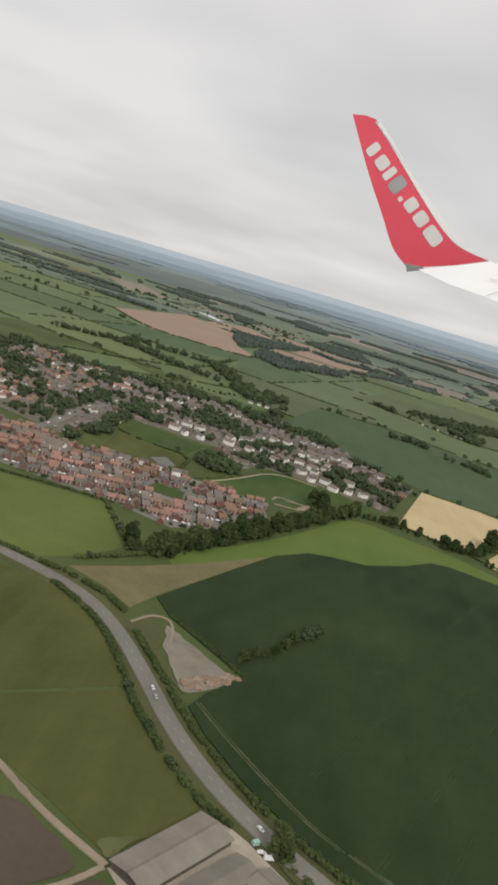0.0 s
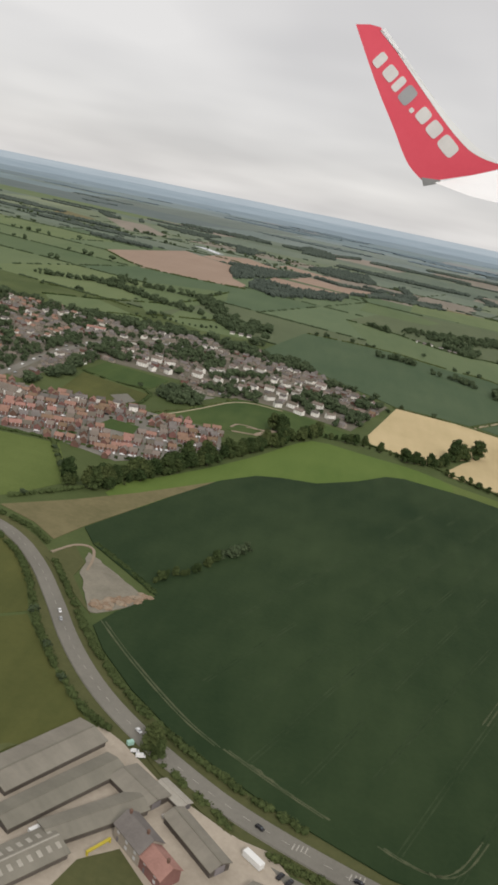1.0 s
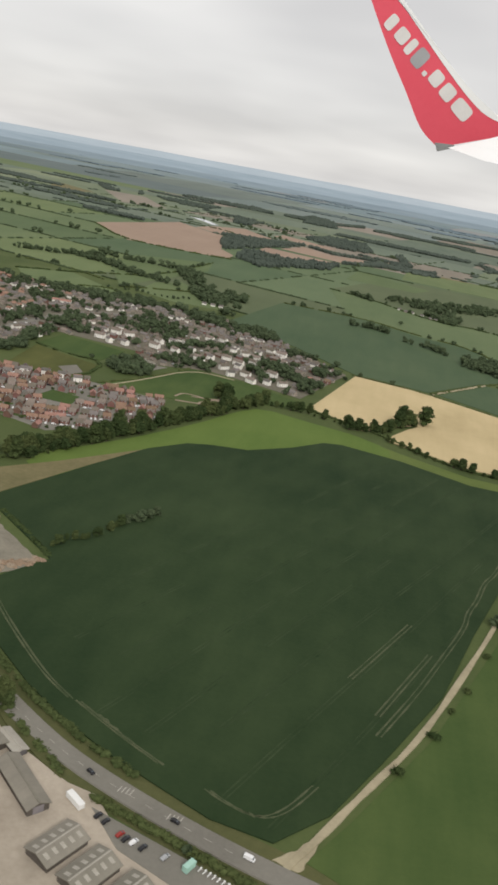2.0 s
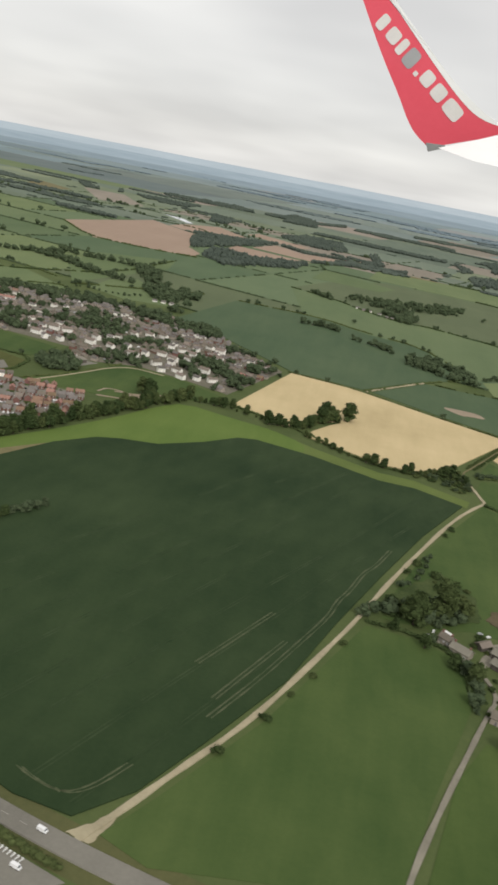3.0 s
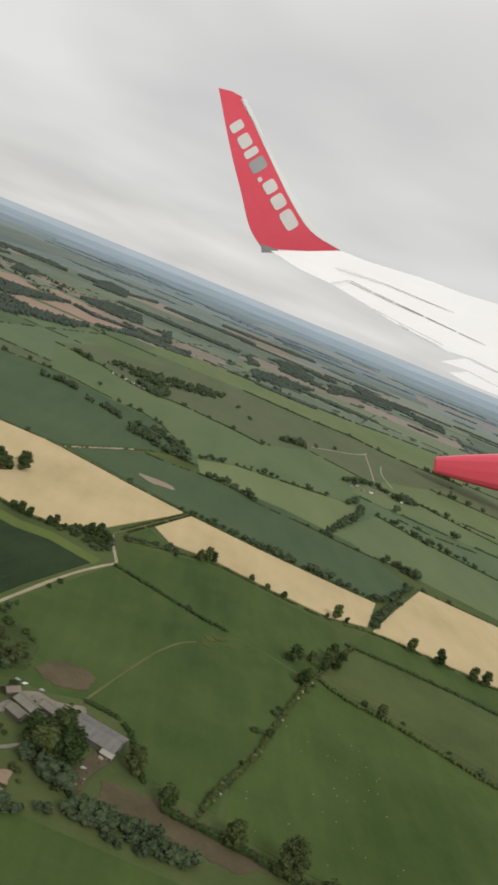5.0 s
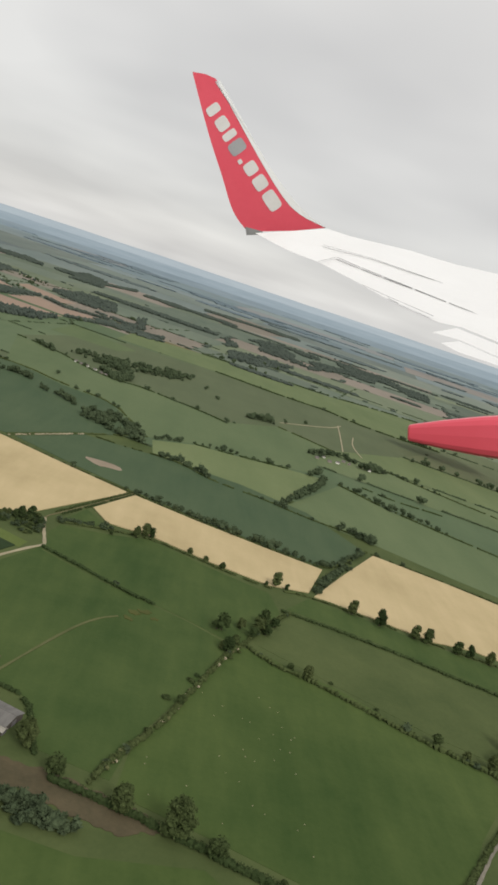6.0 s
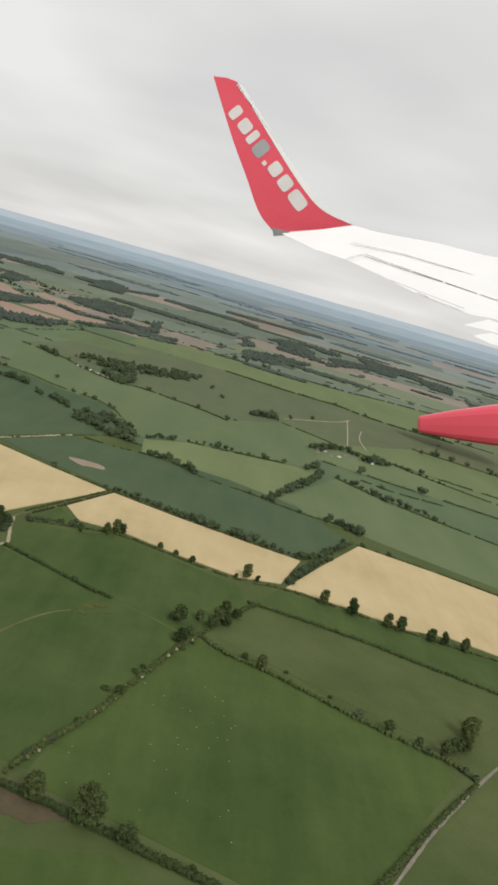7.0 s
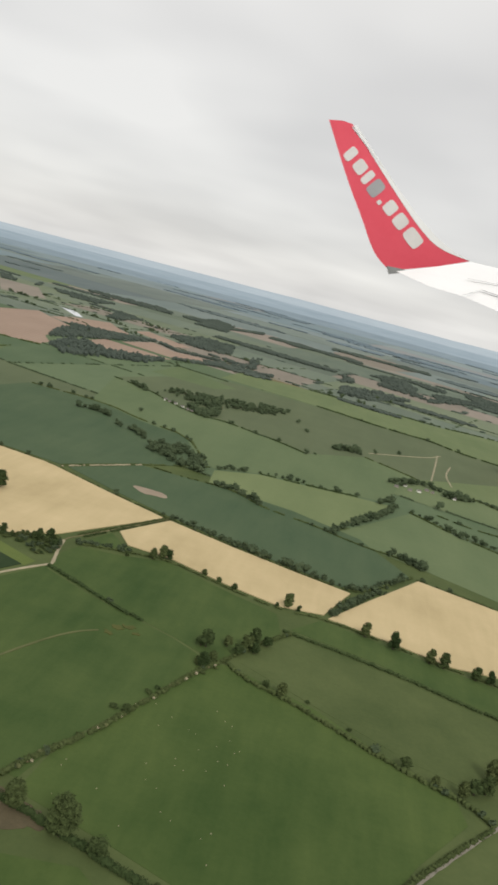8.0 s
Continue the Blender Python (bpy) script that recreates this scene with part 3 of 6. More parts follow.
field("dull green hay meadow", [(69.9, 165.8), (89.2, 163.0), (110.7, 156.6), (118, 140), (104.7, 127.3), (94.7, 130.6), (79.9, 138.2), (62.6, 147.2)], "hay", 0.025)
field("narrow green pasture below barley", [(70.2, 170.0), (76.5, 180.4), (92.6, 177.4), (106.7, 173.6), (138, 169.0), (134, 155), (111.7, 159.0), (89.3, 166.4)], "meadow", 0.025)
field("wide green pasture beside a track", [(-7.4, 103.8), (-17.8, 77.5), (-26.0, 62.0), (-29.6, 55.9), (-24.6, 53.9), (-2.4, 58), (0.5, 71), (6.2, 89.5), (5.8, 100.7), (-0.4, 103.4)], "meadow", 0.025)
field("green pasture beside the farm lane", [(7.4, 83.6), (3.4, 75.7), (-0.9, 58), (30, 48), (52, 52), (62, 76), (53, 83), (38, 80), (25.3, 81.6), (17.5, 82.6)], "pasture", 0.025)
field("brown trampled droveway between hedges", ragged([(24.2, 89.4), (24.4, 93.8), (31.8, 93.4), (38.6, 92.0), (44.0, 90.6), (48.4, 88.0), (42.5, 85.2), (37.3, 85.8), (30.8, 88.2)], 0.5, 0.8, 15), "trampled", 0.045, 1)
field("pale green pasture beyond hedges", [(30.6, 274.0), (50.3, 264.2), (74.0, 256.2), (98.5, 319.0), (83.5, 317.2), (59.3, 311.6), (44.7, 309.0), (28.7, 295.0)], "mid2", 0.025)
field("green pasture beyond the crop", [(75.0, 255.0), (105.1, 244.6), (129.9, 232.8), (168.0, 217.0), (172.0, 272.0), (142.3, 287.0), (121.7, 299.0), (104.5, 315.6)], "mid0", 0.025)
field("ploughed red-brown field", [(-230, 548), (-219, 606), (-206, 685), (-187, 664), (-158, 636), (-150, 606), (-139, 537), (-126, 513), (-124, 489), (-149, 487), (-186, 485)], "red", 0.08)
field("narrow red-brown field", [(-188, 668), (-184, 708), (-162, 750), (-142, 717), (-117, 683), (-129, 656), (-144, 650), (-159, 642)], "red", 0.08)
field("red-brown field below a dark wood", [(-122, 579), (-120, 612), (-63, 596), (-76, 564), (-100, 551)], "red", 0.08)
field("long red-brown field", [(-111, 624), (-100, 680), (-76, 652), (-36, 666), (-31, 644), (-61, 606)], "red", 0.08)
field("red-brown strip behind a dark belt of trees", [(-133, 732), (-128, 765), (-75, 721), (-85, 688), (-109, 713)], "red", 0.08)
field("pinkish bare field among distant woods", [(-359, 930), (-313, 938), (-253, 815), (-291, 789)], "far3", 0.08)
field("small light green field by a dark wood", [(-54, 508), (-50, 570), (-2, 534), (-12, 505)], "mid2", 0.08)
field("pale dry field", [(-381, 822), (-398, 900), (-343, 853), (-347, 786)], "stubble", 0.08)
field("small yellow-green field", [(-11, 640), (2, 656), (40, 646), (18, 634)], "stubble", 0.08)
field("light green hedged field", [(-156, 369), (-161, 424), (-126, 453), (-120, 415), (-130, 351), (-135, 320)], "mid2", 0.07)
field("light green hedged field", [(-128, 345), (-120, 362), (-105, 340), (-92, 312), (-110, 308), (-127, 318)], "mid2", 0.07)
field("light green hedged field", [(-176, 314), (-158, 328), (-129, 303), (-141.4, 297), (-164.2, 294)], "mid2", 0.07)
field("mown village green", [(-119.5, 206.0), (-118.1, 220.3), (-98.5, 215.2), (-100.1, 201.0), (-110.0, 201.0)], "meadow", 0.07)
field("mown village green", [(-116.9, 181.4), (-118.9, 203.2), (-98.5, 195.4), (-98.3, 183.1), (-108.6, 178.1)], "olive", 0.025)
field("fenced grey games court", [(-106.1, 186.9), (-103.2, 191.5), (-99.4, 186.1), (-101.6, 181.4)], "asphalt", 0.09)
field("worn dirt mound tracks on grass", [(-70.0, 181.5), (-67, 188), (-61.5, 192.0), (-61.0, 190.8), (-65.5, 187), (-68.6, 180.8)], "bare", 0.08, 1)

# these mid colours are lifted slightly, as painted haze
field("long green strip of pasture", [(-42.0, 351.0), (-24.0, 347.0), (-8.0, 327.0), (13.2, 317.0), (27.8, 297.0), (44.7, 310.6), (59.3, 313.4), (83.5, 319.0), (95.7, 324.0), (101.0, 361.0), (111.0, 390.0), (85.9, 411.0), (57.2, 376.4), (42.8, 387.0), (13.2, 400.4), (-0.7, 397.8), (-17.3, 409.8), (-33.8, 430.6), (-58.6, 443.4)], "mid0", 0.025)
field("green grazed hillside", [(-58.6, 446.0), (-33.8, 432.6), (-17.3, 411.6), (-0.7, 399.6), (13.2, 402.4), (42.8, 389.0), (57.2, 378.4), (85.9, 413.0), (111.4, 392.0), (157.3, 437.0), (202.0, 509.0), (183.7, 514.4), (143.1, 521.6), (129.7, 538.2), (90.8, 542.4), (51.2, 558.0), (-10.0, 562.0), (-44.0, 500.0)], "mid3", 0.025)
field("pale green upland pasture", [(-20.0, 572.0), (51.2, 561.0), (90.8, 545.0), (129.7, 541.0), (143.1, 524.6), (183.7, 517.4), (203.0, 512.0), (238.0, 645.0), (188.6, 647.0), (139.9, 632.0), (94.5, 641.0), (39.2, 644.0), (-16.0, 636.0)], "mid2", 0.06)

for k, (x, y, rx, ry) in enumerate([(37.6, 146.0, 1.3, 1.1), (39.8, 147.6, 1.5, 0.9), (41.6, 145.6, 0.9, 0.8), (36.8, 143.0, 1.0, 0.9)]):
    ring = [(x + rx * math.cos(a * 0.7) * random.uniform(0.7, 1.2), y + ry * math.sin(a * 0.7) * random.uniform(0.7, 1.2)) for a in range(9)]
    field("small worn patch in the pasture", ragged(ring, 0.4, 0.5, k), "olive", 0.125 + 0.004 * k, 0, "worn grass", keep=False)

field("green pasture in a corner by the lane", [(16.2, 184.4), (20.2, 197.0), (25.2, 190.6), (27.4, 187.0)], "meadow", 0.025)
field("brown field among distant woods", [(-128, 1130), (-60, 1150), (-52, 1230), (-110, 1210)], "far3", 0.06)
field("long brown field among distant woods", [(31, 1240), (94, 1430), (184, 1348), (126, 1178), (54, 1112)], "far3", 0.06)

# pond beyond the red fields
bm = bmesh.new()
bm.faces.new([bm.verts.new((x, y, 0.15)) for x, y in [(-222, 776), (-213, 781), (-196, 757), (-182, 731), (-186, 724), (-204, 750)]])
tagged(part("pond", bm, M["water"], None), "long pale pond among dark woods", "water", kind="structure")

# ---- roads and tracks ----
ROAD = [(-160, 128), (-130, 116.5), (-115.0, 111.4), (-108.4, 109.1), (-98.4, 106.0), (-91.8, 102.4), (-85.8, 96.0), (-80.3, 87.9), (-75.1, 79.5), (-69.2, 72.3), (-63.2, 67.2), (-57.6, 63.4), (-52.7, 60.5), (-46.8, 58.1), (-40.6, 56.0), (-34.9, 54.4), (-26.1, 52.4), (-10, 49.6), (20, 46), (80, 36), (200, 8), (420, -60)]
ribbon("verge", "mown grass verge along the main road", ROAD, 5.4, "rough", 0.0, 0.01, "verge")
ribbon("road", "worn grey two-lane asphalt road", ROAD, 2.3, "asphalt", 0.0, 0.085)
LANE = [(12.6, 181.6), (12.8, 184.6), (14.8, 188.4), (22.0, 204.6), (29.6, 222.0)]
TRACK = [(-31.5, 54.0), (-28.5, 59.5), (-25.3, 65.7), (-19.4, 76.6), (-13.3, 92.4), (-8.7, 104.7), (-4.8, 117.0), (1.0, 133.2), (8.0, 151.8), (13.4, 162.4), (15.5, 165.6), (15.9, 166.6), (15.5, 168.4), (13.8, 175.6), (12.6, 182.4)]
ribbon("track", "pale gravel farm track", TRACK, 0.72, "gravel", 0.0, 0.075, "track", uneven=0.2)
ribbon("track", "narrow earth lane between barley fields", LANE, 0.45, "stubble", 0.0, 0.05, "track", uneven=0.15)
ribbon("farm_lane", "grey-brown stony lane to a farm", [(-4.6, 49.2), (-2.0, 60.5), (1.4, 70.8), (4.7, 79.9), (8.2, 89.6), (9.8, 93.1), (9.4, 96.2), (7.8, 99.6), (4.6, 101.8), (2.4, 104.6)], 0.62, "yard", 0.0, 0.075, "track", uneven=0.25)
ribbon("farm_lane", "grey-brown stony lane to a farm", [(9.2, 92.4), (11.6, 93.4), (13.6, 95.4)], 0.6, "yard", 0.0, 0.07, "track", uneven=0.25)
ribbon("farm_lane", "pale earth lane behind the sheds", [(-96, 69.5), (-87.6, 64.3), (-84.1, 61.7), (-80.3, 59.4), (-75.0, 56.8)], 0.75, "bare", 0.0, 0.075, "track", uneven=0.2)
ribbon("farm_lane", "pale earth lane behind the sheds", [(-75.2, 56.6), (-76.2, 55.0), (-77.6, 53.2), (-82.0, 49.0)], 0.6, "bare", 0.0, 0.07, "track", uneven=0.2)
ribbon("path", "dry trodden strip between two pastures", [(-125, 73.9), (-104, 74.4), (-92.8, 75.0)], 0.55, "stubble", 0.0, 0.04, "path", uneven=0.4)
ribbon("path", "worn earth path through a pasture", [(18.6, 108.5), (22.1, 118.1), (28.0, 133.0), (31.6, 139.4), (35.0, 142.6)], 0.45, "worn", 0.0, 0.075, "path", uneven=0.2)
ribbon("village_road", "grey village street", [(-150, 165), (-132.4, 177.0), (-132.8, 202.4), (-133.0, 219.2), (-130.4, 235.8), (-127.0, 252.0), (-118.0, 264.0), (-106.0, 268.0), (-90, 262), (-66, 246), (-52, 232)], 2.6, "asphalt", 0.0, 0.08)
ribbon("path", "pale footpath along a field edge", [(-92.7, 177.1), (-85.4, 191.9), (-78.0, 211.6), (-66, 210)], 0.5, "gravel", 0.0, 0.085, "path")
ribbon("farm_lane", "pale lane along a pasture", [(84, 82), (88.7, 90.0), (92.4, 96.0), (96.0, 101.8), (100.4, 108.0), (108.4, 119.1), (118, 131)], 0.5, "yard", 0.0, 0.075, "track", uneven=0.3)
ribbon("farm_lane", "looping gravel lane into a bare yard", [(-85.6, 99.8), (-83.6, 104.2), (-81.0, 104.4), (-79.8, 101.0), (-79.4, 97.0)], 0.4, "bare", 0.0, 0.10, "track", uneven=0.15)
for pts in ([(-20.2, 100.8), (-27.5, 84.6)], [(-17.7, 94.3), (-24.1, 78.7)], [(-4.0, 130.9), (-6.4, 123.4), (-8.4, 119.6), (-10.0, 113.0), (-11.8, 108.4), (-12.6, 103.6), (-16.6, 93.0), (-19.6, 85.0), (-23.9, 75.2)],
            [(-39.4, 61.0), (-37.2, 59.9), (-35.3, 59.4), (-33.8, 59.5), (-32.6, 60.4), (-31.4, 62.0), (-29.7, 65.2)], [(-54.7, 68.3), (-49.5, 65.2), (-44.3, 62.6)],
            [(-73.2, 85.6), (-69.0, 80.6), (-64.2, 75.6), (-59.4, 71.0), (-55.6, 68.4)]):
    for off in (-0.28, 0.28):
        ribbon("wheel_mark", "faint pale wheel mark in the crop", [(x + off, y) for x, y in pts], 0.17, "wheelmark", 0.15, 0.03, "wheel mark", uneven=0.6)
CROP = FIELDS[0]
for k in range(13):
    run = []
    for q in range(60):
        p = (-78.0 + k * 6.4 + q * 1.05 + 0.9 * noise.noise((q * 0.06, k * 1.7, 0.4)), 50.0 + k * 1.2 + q * 2.3)
        if inside((p[0] - 1.6, p[1]), CROP) and inside((p[0] + 1.6, p[1]), CROP) and noise.noise((q * 0.16, k * 2.9, 5.0)) > -0.22:
            run.append(p)
        else:
            if len(run) > 3:
                for off in (-0.24, 0.24):
                    ribbon("wheel_mark", "faint sprayer track through the dark crop", [(x + off, y) for x, y in run], 0.15, "tramline", 0.15, 0.024, "wheel mark", soft=1, uneven=0.5)
            run = []
for k, (x, y, along) in enumerate([(-51.4, 66.7, 0.8), (-50.0, 65.7, 1.1), (-48.3, 64.7, 0.9), (-35.0, 59.4, 0.35)]):
    ring = [(x + along * math.cos(a * 0.7) + 0.10 * math.sin(a * 0.7), y - 0.55 * along * math.cos(a * 0.7) + 0.14 * math.sin(a * 0.7)) for a in range(9)]
    field("pale scuffed earth at the crop edge", ragged(ring, 0.12, 0.3, 50 + k), "wheelmark", 0.196 + 0.004 * k, 0, "bare earth", "scuff", keep=False)
for pts in ([(-75.4, 183.4), (-74.2, 188.6), (-64.8, 185.2)], [(-72.0, 186.2), (-68.0, 186.8), (-64.0, 189.6)], [(-74.6, 180.4), (-69.0, 181.6), (-63.6, 184.0)]):
    ribbon("worn_track", "pale dirt track worn into grass", pts, 0.5, "bare", 0.0, 0.08, "track", uneven=0.4)
ribbon("footpath", "beaten footpath crossing a distant pasture", [(87.8, 428), (121.6, 466), (131, 487)], 0.7, "gravel", 0.0, 0.12, "path")
ribbon("footpath", "beaten footpath crossing a distant pasture", [(129, 485), (124, 440), (118.8, 397.7)], 0.7, "gravel", 0.0, 0.12, "path")
ribbon("footpath", "beaten footpath crossing a distant pasture", [(134.0, 456.0), (128, 425), (128.9, 397.1)], 0.7, "gravel", 0.0, 0.12, "path")

road_marks = resampled(rounded(ROAD, 2, closed=False), 2.0)
for (x0, y0), (x1, y1) in list(zip(road_marks, road_marks[1:]))[20:75]:
    ribbon("road_line", "white dashed line on the asphalt road", [(x0, y0), (x0 + (x1 - x0) * 0.4, y0 + (y1 - y0) * 0.4)], 0.035, "paint", 0.143, 0.008, "road marking", soft=0)
for cx, cy in ((-47.0, 58.1), (-42.0, 56.5)):
    for k in range(4):
        ribbon("road_line", "white hatched marking on the asphalt road", [(cx + k * 0.38, cy - 0.25), (cx + k * 0.38 + 0.2, cy + 0.5)], 0.10, "paint", 0.143, 0.008, "road marking", soft=0)


# ---- buildings ----
def prism_roof(bm, w, d, eaves, ridge, over=0.12, thick=0.06):
    """A gabled roof with its ridge along x."""
    x, y = w / 2 + over, d / 2 + over
    drop = (ridge - eaves) * over / (d / 2)
    rows = [(-y, eaves - drop), (0, ridge), (y, eaves - drop)]
    top = [[bm.verts.new((sx * x, ry, rz + thick)) for ry, rz in rows] for sx in (-1, 1)]
    low = [[bm.verts.new((sx * x, ry, rz - 0.01)) for ry, rz in rows] for sx in (-1, 1)]
    for i in (0, 1):
        bm.faces.new((top[0][i], top[1][i], top[1][i + 1], top[0][i + 1]))
        bm.faces.new((low[0][i + 1], low[1][i + 1], low[1][i], low[0][i]))
    for s in (0, 1):
        for i in (0, 1):
            q = [top[s][i], top[s][i + 1], low[s][i + 1], low[s][i]]
            bm.faces.new(q if s == 0 else q[::-1])
    bm.faces.new((low[0][0], low[1][0], top[1][0], top[0][0]))
    bm.faces.new((top[0][2], top[1][2], low[1][2], low[0][2]))


def gable_walls(bm, w, d, eaves, ridge):
    x, y = w / 2, d / 2
    a = [bm.verts.new(p) for p in ((-x, -y, -0.05), (x, -y, -0.05), (x, y, -0.05), (-x, y, -0.05))]
    b = [bm.verts.new(p) for p in ((-x, -y, eaves), (x, -y, eaves), (x, y, eaves), (-x, y, eaves))]
    g = [bm.verts.new((-x, 0, ridge)), bm.verts.new((x, 0, ridge))]
    bm.faces.new((a[0], a[1], b[1], b[0]))
    bm.faces.new((a[2], a[3], b[3], b[2]))
    bm.faces.new((a[1], a[2], b[2], g[1], b[1]))
    bm.faces.new((a[3], a[0], b[0], g[0], b[3]))
    bm.faces.new(a[::-1])


def make_house(label, w, d, eaves, ridge, wall, roof, stacks=(0.35,), windows=2, name="house", group=""):
    h = tagged(new(name), label, "house", group)
    bm = bmesh.new()
    gable_walls(bm, w, d, eaves, ridge)
    part("wall", bm, M[wall], h)
    bm = bmesh.new()
    prism_roof(bm, w, d, eaves, ridge)
    part("roof", bm, M[roof], h)
    for s in stacks:
        part("chimney", boxes((s * w - 0.1, s * w + 0.1, -0.09, 0.09, ridge - 0.15, ridge + 0.3), (s * w - 0.12, s * w + 0.12, -0.11, 0.11, ridge + 0.3, ridge + 0.35)), M["brick"], h)
    for side in (-1, 1):
        for k in range(windows):
            x = (k + 0.5) / windows * w - w / 2
            for z in ((0.28, 0.58), (0.85, 1.13)):
                if z[1] > eaves - 0.02 or (side < 0 and k == 0 and z[0] < 0.5):
                    continue
                y0, y1 = sorted((side * (d / 2 - 0.03), side * (d / 2 + 0.012)))
                part("window", boxes((x - 0.16, x + 0.16, y0, y1, z[0], z[1])), M["frame"], h)
    x = 0.5 / windows * w - w / 2
    part("door", boxes((x - 0.12, x + 0.12, -d / 2 - 0.012, -d / 2 + 0.03, 0.0, 0.55)), M["door"], h)
    return h


class Terrace:
    """The houses too far off to pick apart, joined."""

    def __init__(self):
        self.verts, self.faces, self.mats = [], [], []

    def put(self, x, y, turn, w, d, eaves, ridge, wall, roof):
        c, s = math.cos(radians(turn)), math.sin(radians(turn))
        for mat, pts, fs in ((wall, [(-1, -1, 0), (1, -1, 0), (1, 1, 0), (-1, 1, 0), (-1, -1, eaves), (1, -1, eaves), (1, 1, eaves), (-1, 1, eaves), (-1, 0, ridge), (1, 0, ridge)],
                              [(0, 1, 5, 4), (2, 3, 7, 6), (1, 2, 6, 9, 5), (3, 0, 4, 8, 7)]),
                             (roof, [(-1.1, -1.12, eaves - 0.05), (1.1, -1.12, eaves - 0.05), (1.1, 0, ridge + 0.06), (-1.1, 0, ridge + 0.06), (1.1, 1.12, eaves - 0.05), (-1.1, 1.12, eaves - 0.05)],
                              [(0, 1, 2, 3), (3, 2, 4, 5)]),
                             (roof, [(0.5 + px * 0.09, py * 0.1, ridge - 0.1 + pz * 0.45) for pz in (0, 1) for px, py in ((-1, -1), (1, -1), (1, 1), (-1, 1))],
                              [(0, 1, 5, 4), (1, 2, 6, 5), (2, 3, 7, 6), (3, 0, 4, 7), (4, 5, 6, 7)])):
            k = len(self.verts)
            for px, py, pz in pts:
                u, v = px * w / 2, py * d / 2
                self.verts.append((x + u * c - v * s, y + u * s + v * c, pz))
            self.faces += [tuple(i + k for i in f) for f in fs]
            self.mats += [mat] * len(fs)

    def build(self, name):
        order = sorted(set(self.mats))
        ob = mesh_object(name, self.verts, self.faces, [M[q] for q in order])
        ob.data.polygons.foreach_set("material_index", [order.index(q) for q in self.mats])
        return ob


FAR_HOUSES = Terrace()
PLAIN, PLAIN_COUNT = {}, []


def make_plain_house(label, eaves, wall, roof):
    """A small house of walls, roof and chimney, one unit wide and deep."""
    h = tagged(new("house"), label, "house", "houses of the far village")
    bm = bmesh.new()
    gable_walls(bm, 1.0, 1.0, eaves, eaves + 0.45)
    part("wall", bm, M[wall], h)
    bm = bmesh.new()
    prism_roof(bm, 1.0, 1.0, eaves, eaves + 0.45, 0.05, 0.06)
    part("roof", bm, M[roof], h)
    part("chimney", boxes((0.24, 0.32, -0.08, 0.08, eaves + 0.3, eaves + 0.75)), M["brick"], h)
    return h


def village_house(x, y, turn, w, d, eaves, wall, roof):
    """One of the village's houses: a thing of its own where the walk passes nearest, joined with the rest beyond."""
    if len(PLAIN_COUNT) >= 300 or not (-128 < x and y < 262):
        FAR_HOUSES.put(x, y, turn, w, d, eaves, eaves + 0.45, wall, roof)
        return
    PLAIN_COUNT.append(x)
    key = (round(eaves, 2), wall, roof)
    if key not in PLAIN:
        words = {"stone": "pale stone", "brick": "red brick", "render": "white rendered"}[wall]
        tiles = {"greyroof": "grey slate", "brownroof": "brown tiled", "redroof": "red tiled"}[roof]
        PLAIN[key] = Row(lambda: make_plain_house("small %s house with %s roof" % (words, tiles), *key))
    PLAIN[key].put(x, y, turn, 0, (w, d, 1.0))


class Row:
    """Builds the first of a kind where it is wanted, and copies it from then on."""

    def __init__(self, make):
        self.make, self.first = make, None

    def put(self, x, y, turn, z=0.0, scale=1.0):
        m = Matrix.LocRotScale((x, y, z), Euler((0, 0, radians(turn))), scale if isinstance(scale, tuple) else (scale,) * 3)
        if self.first is None:
            self.first = self.make()
            self.first.matrix_basis = m
            return self.first
        return copy_thing(self.first, m @ Matrix.Diagonal((*self.first.scale, 1)).inverted())


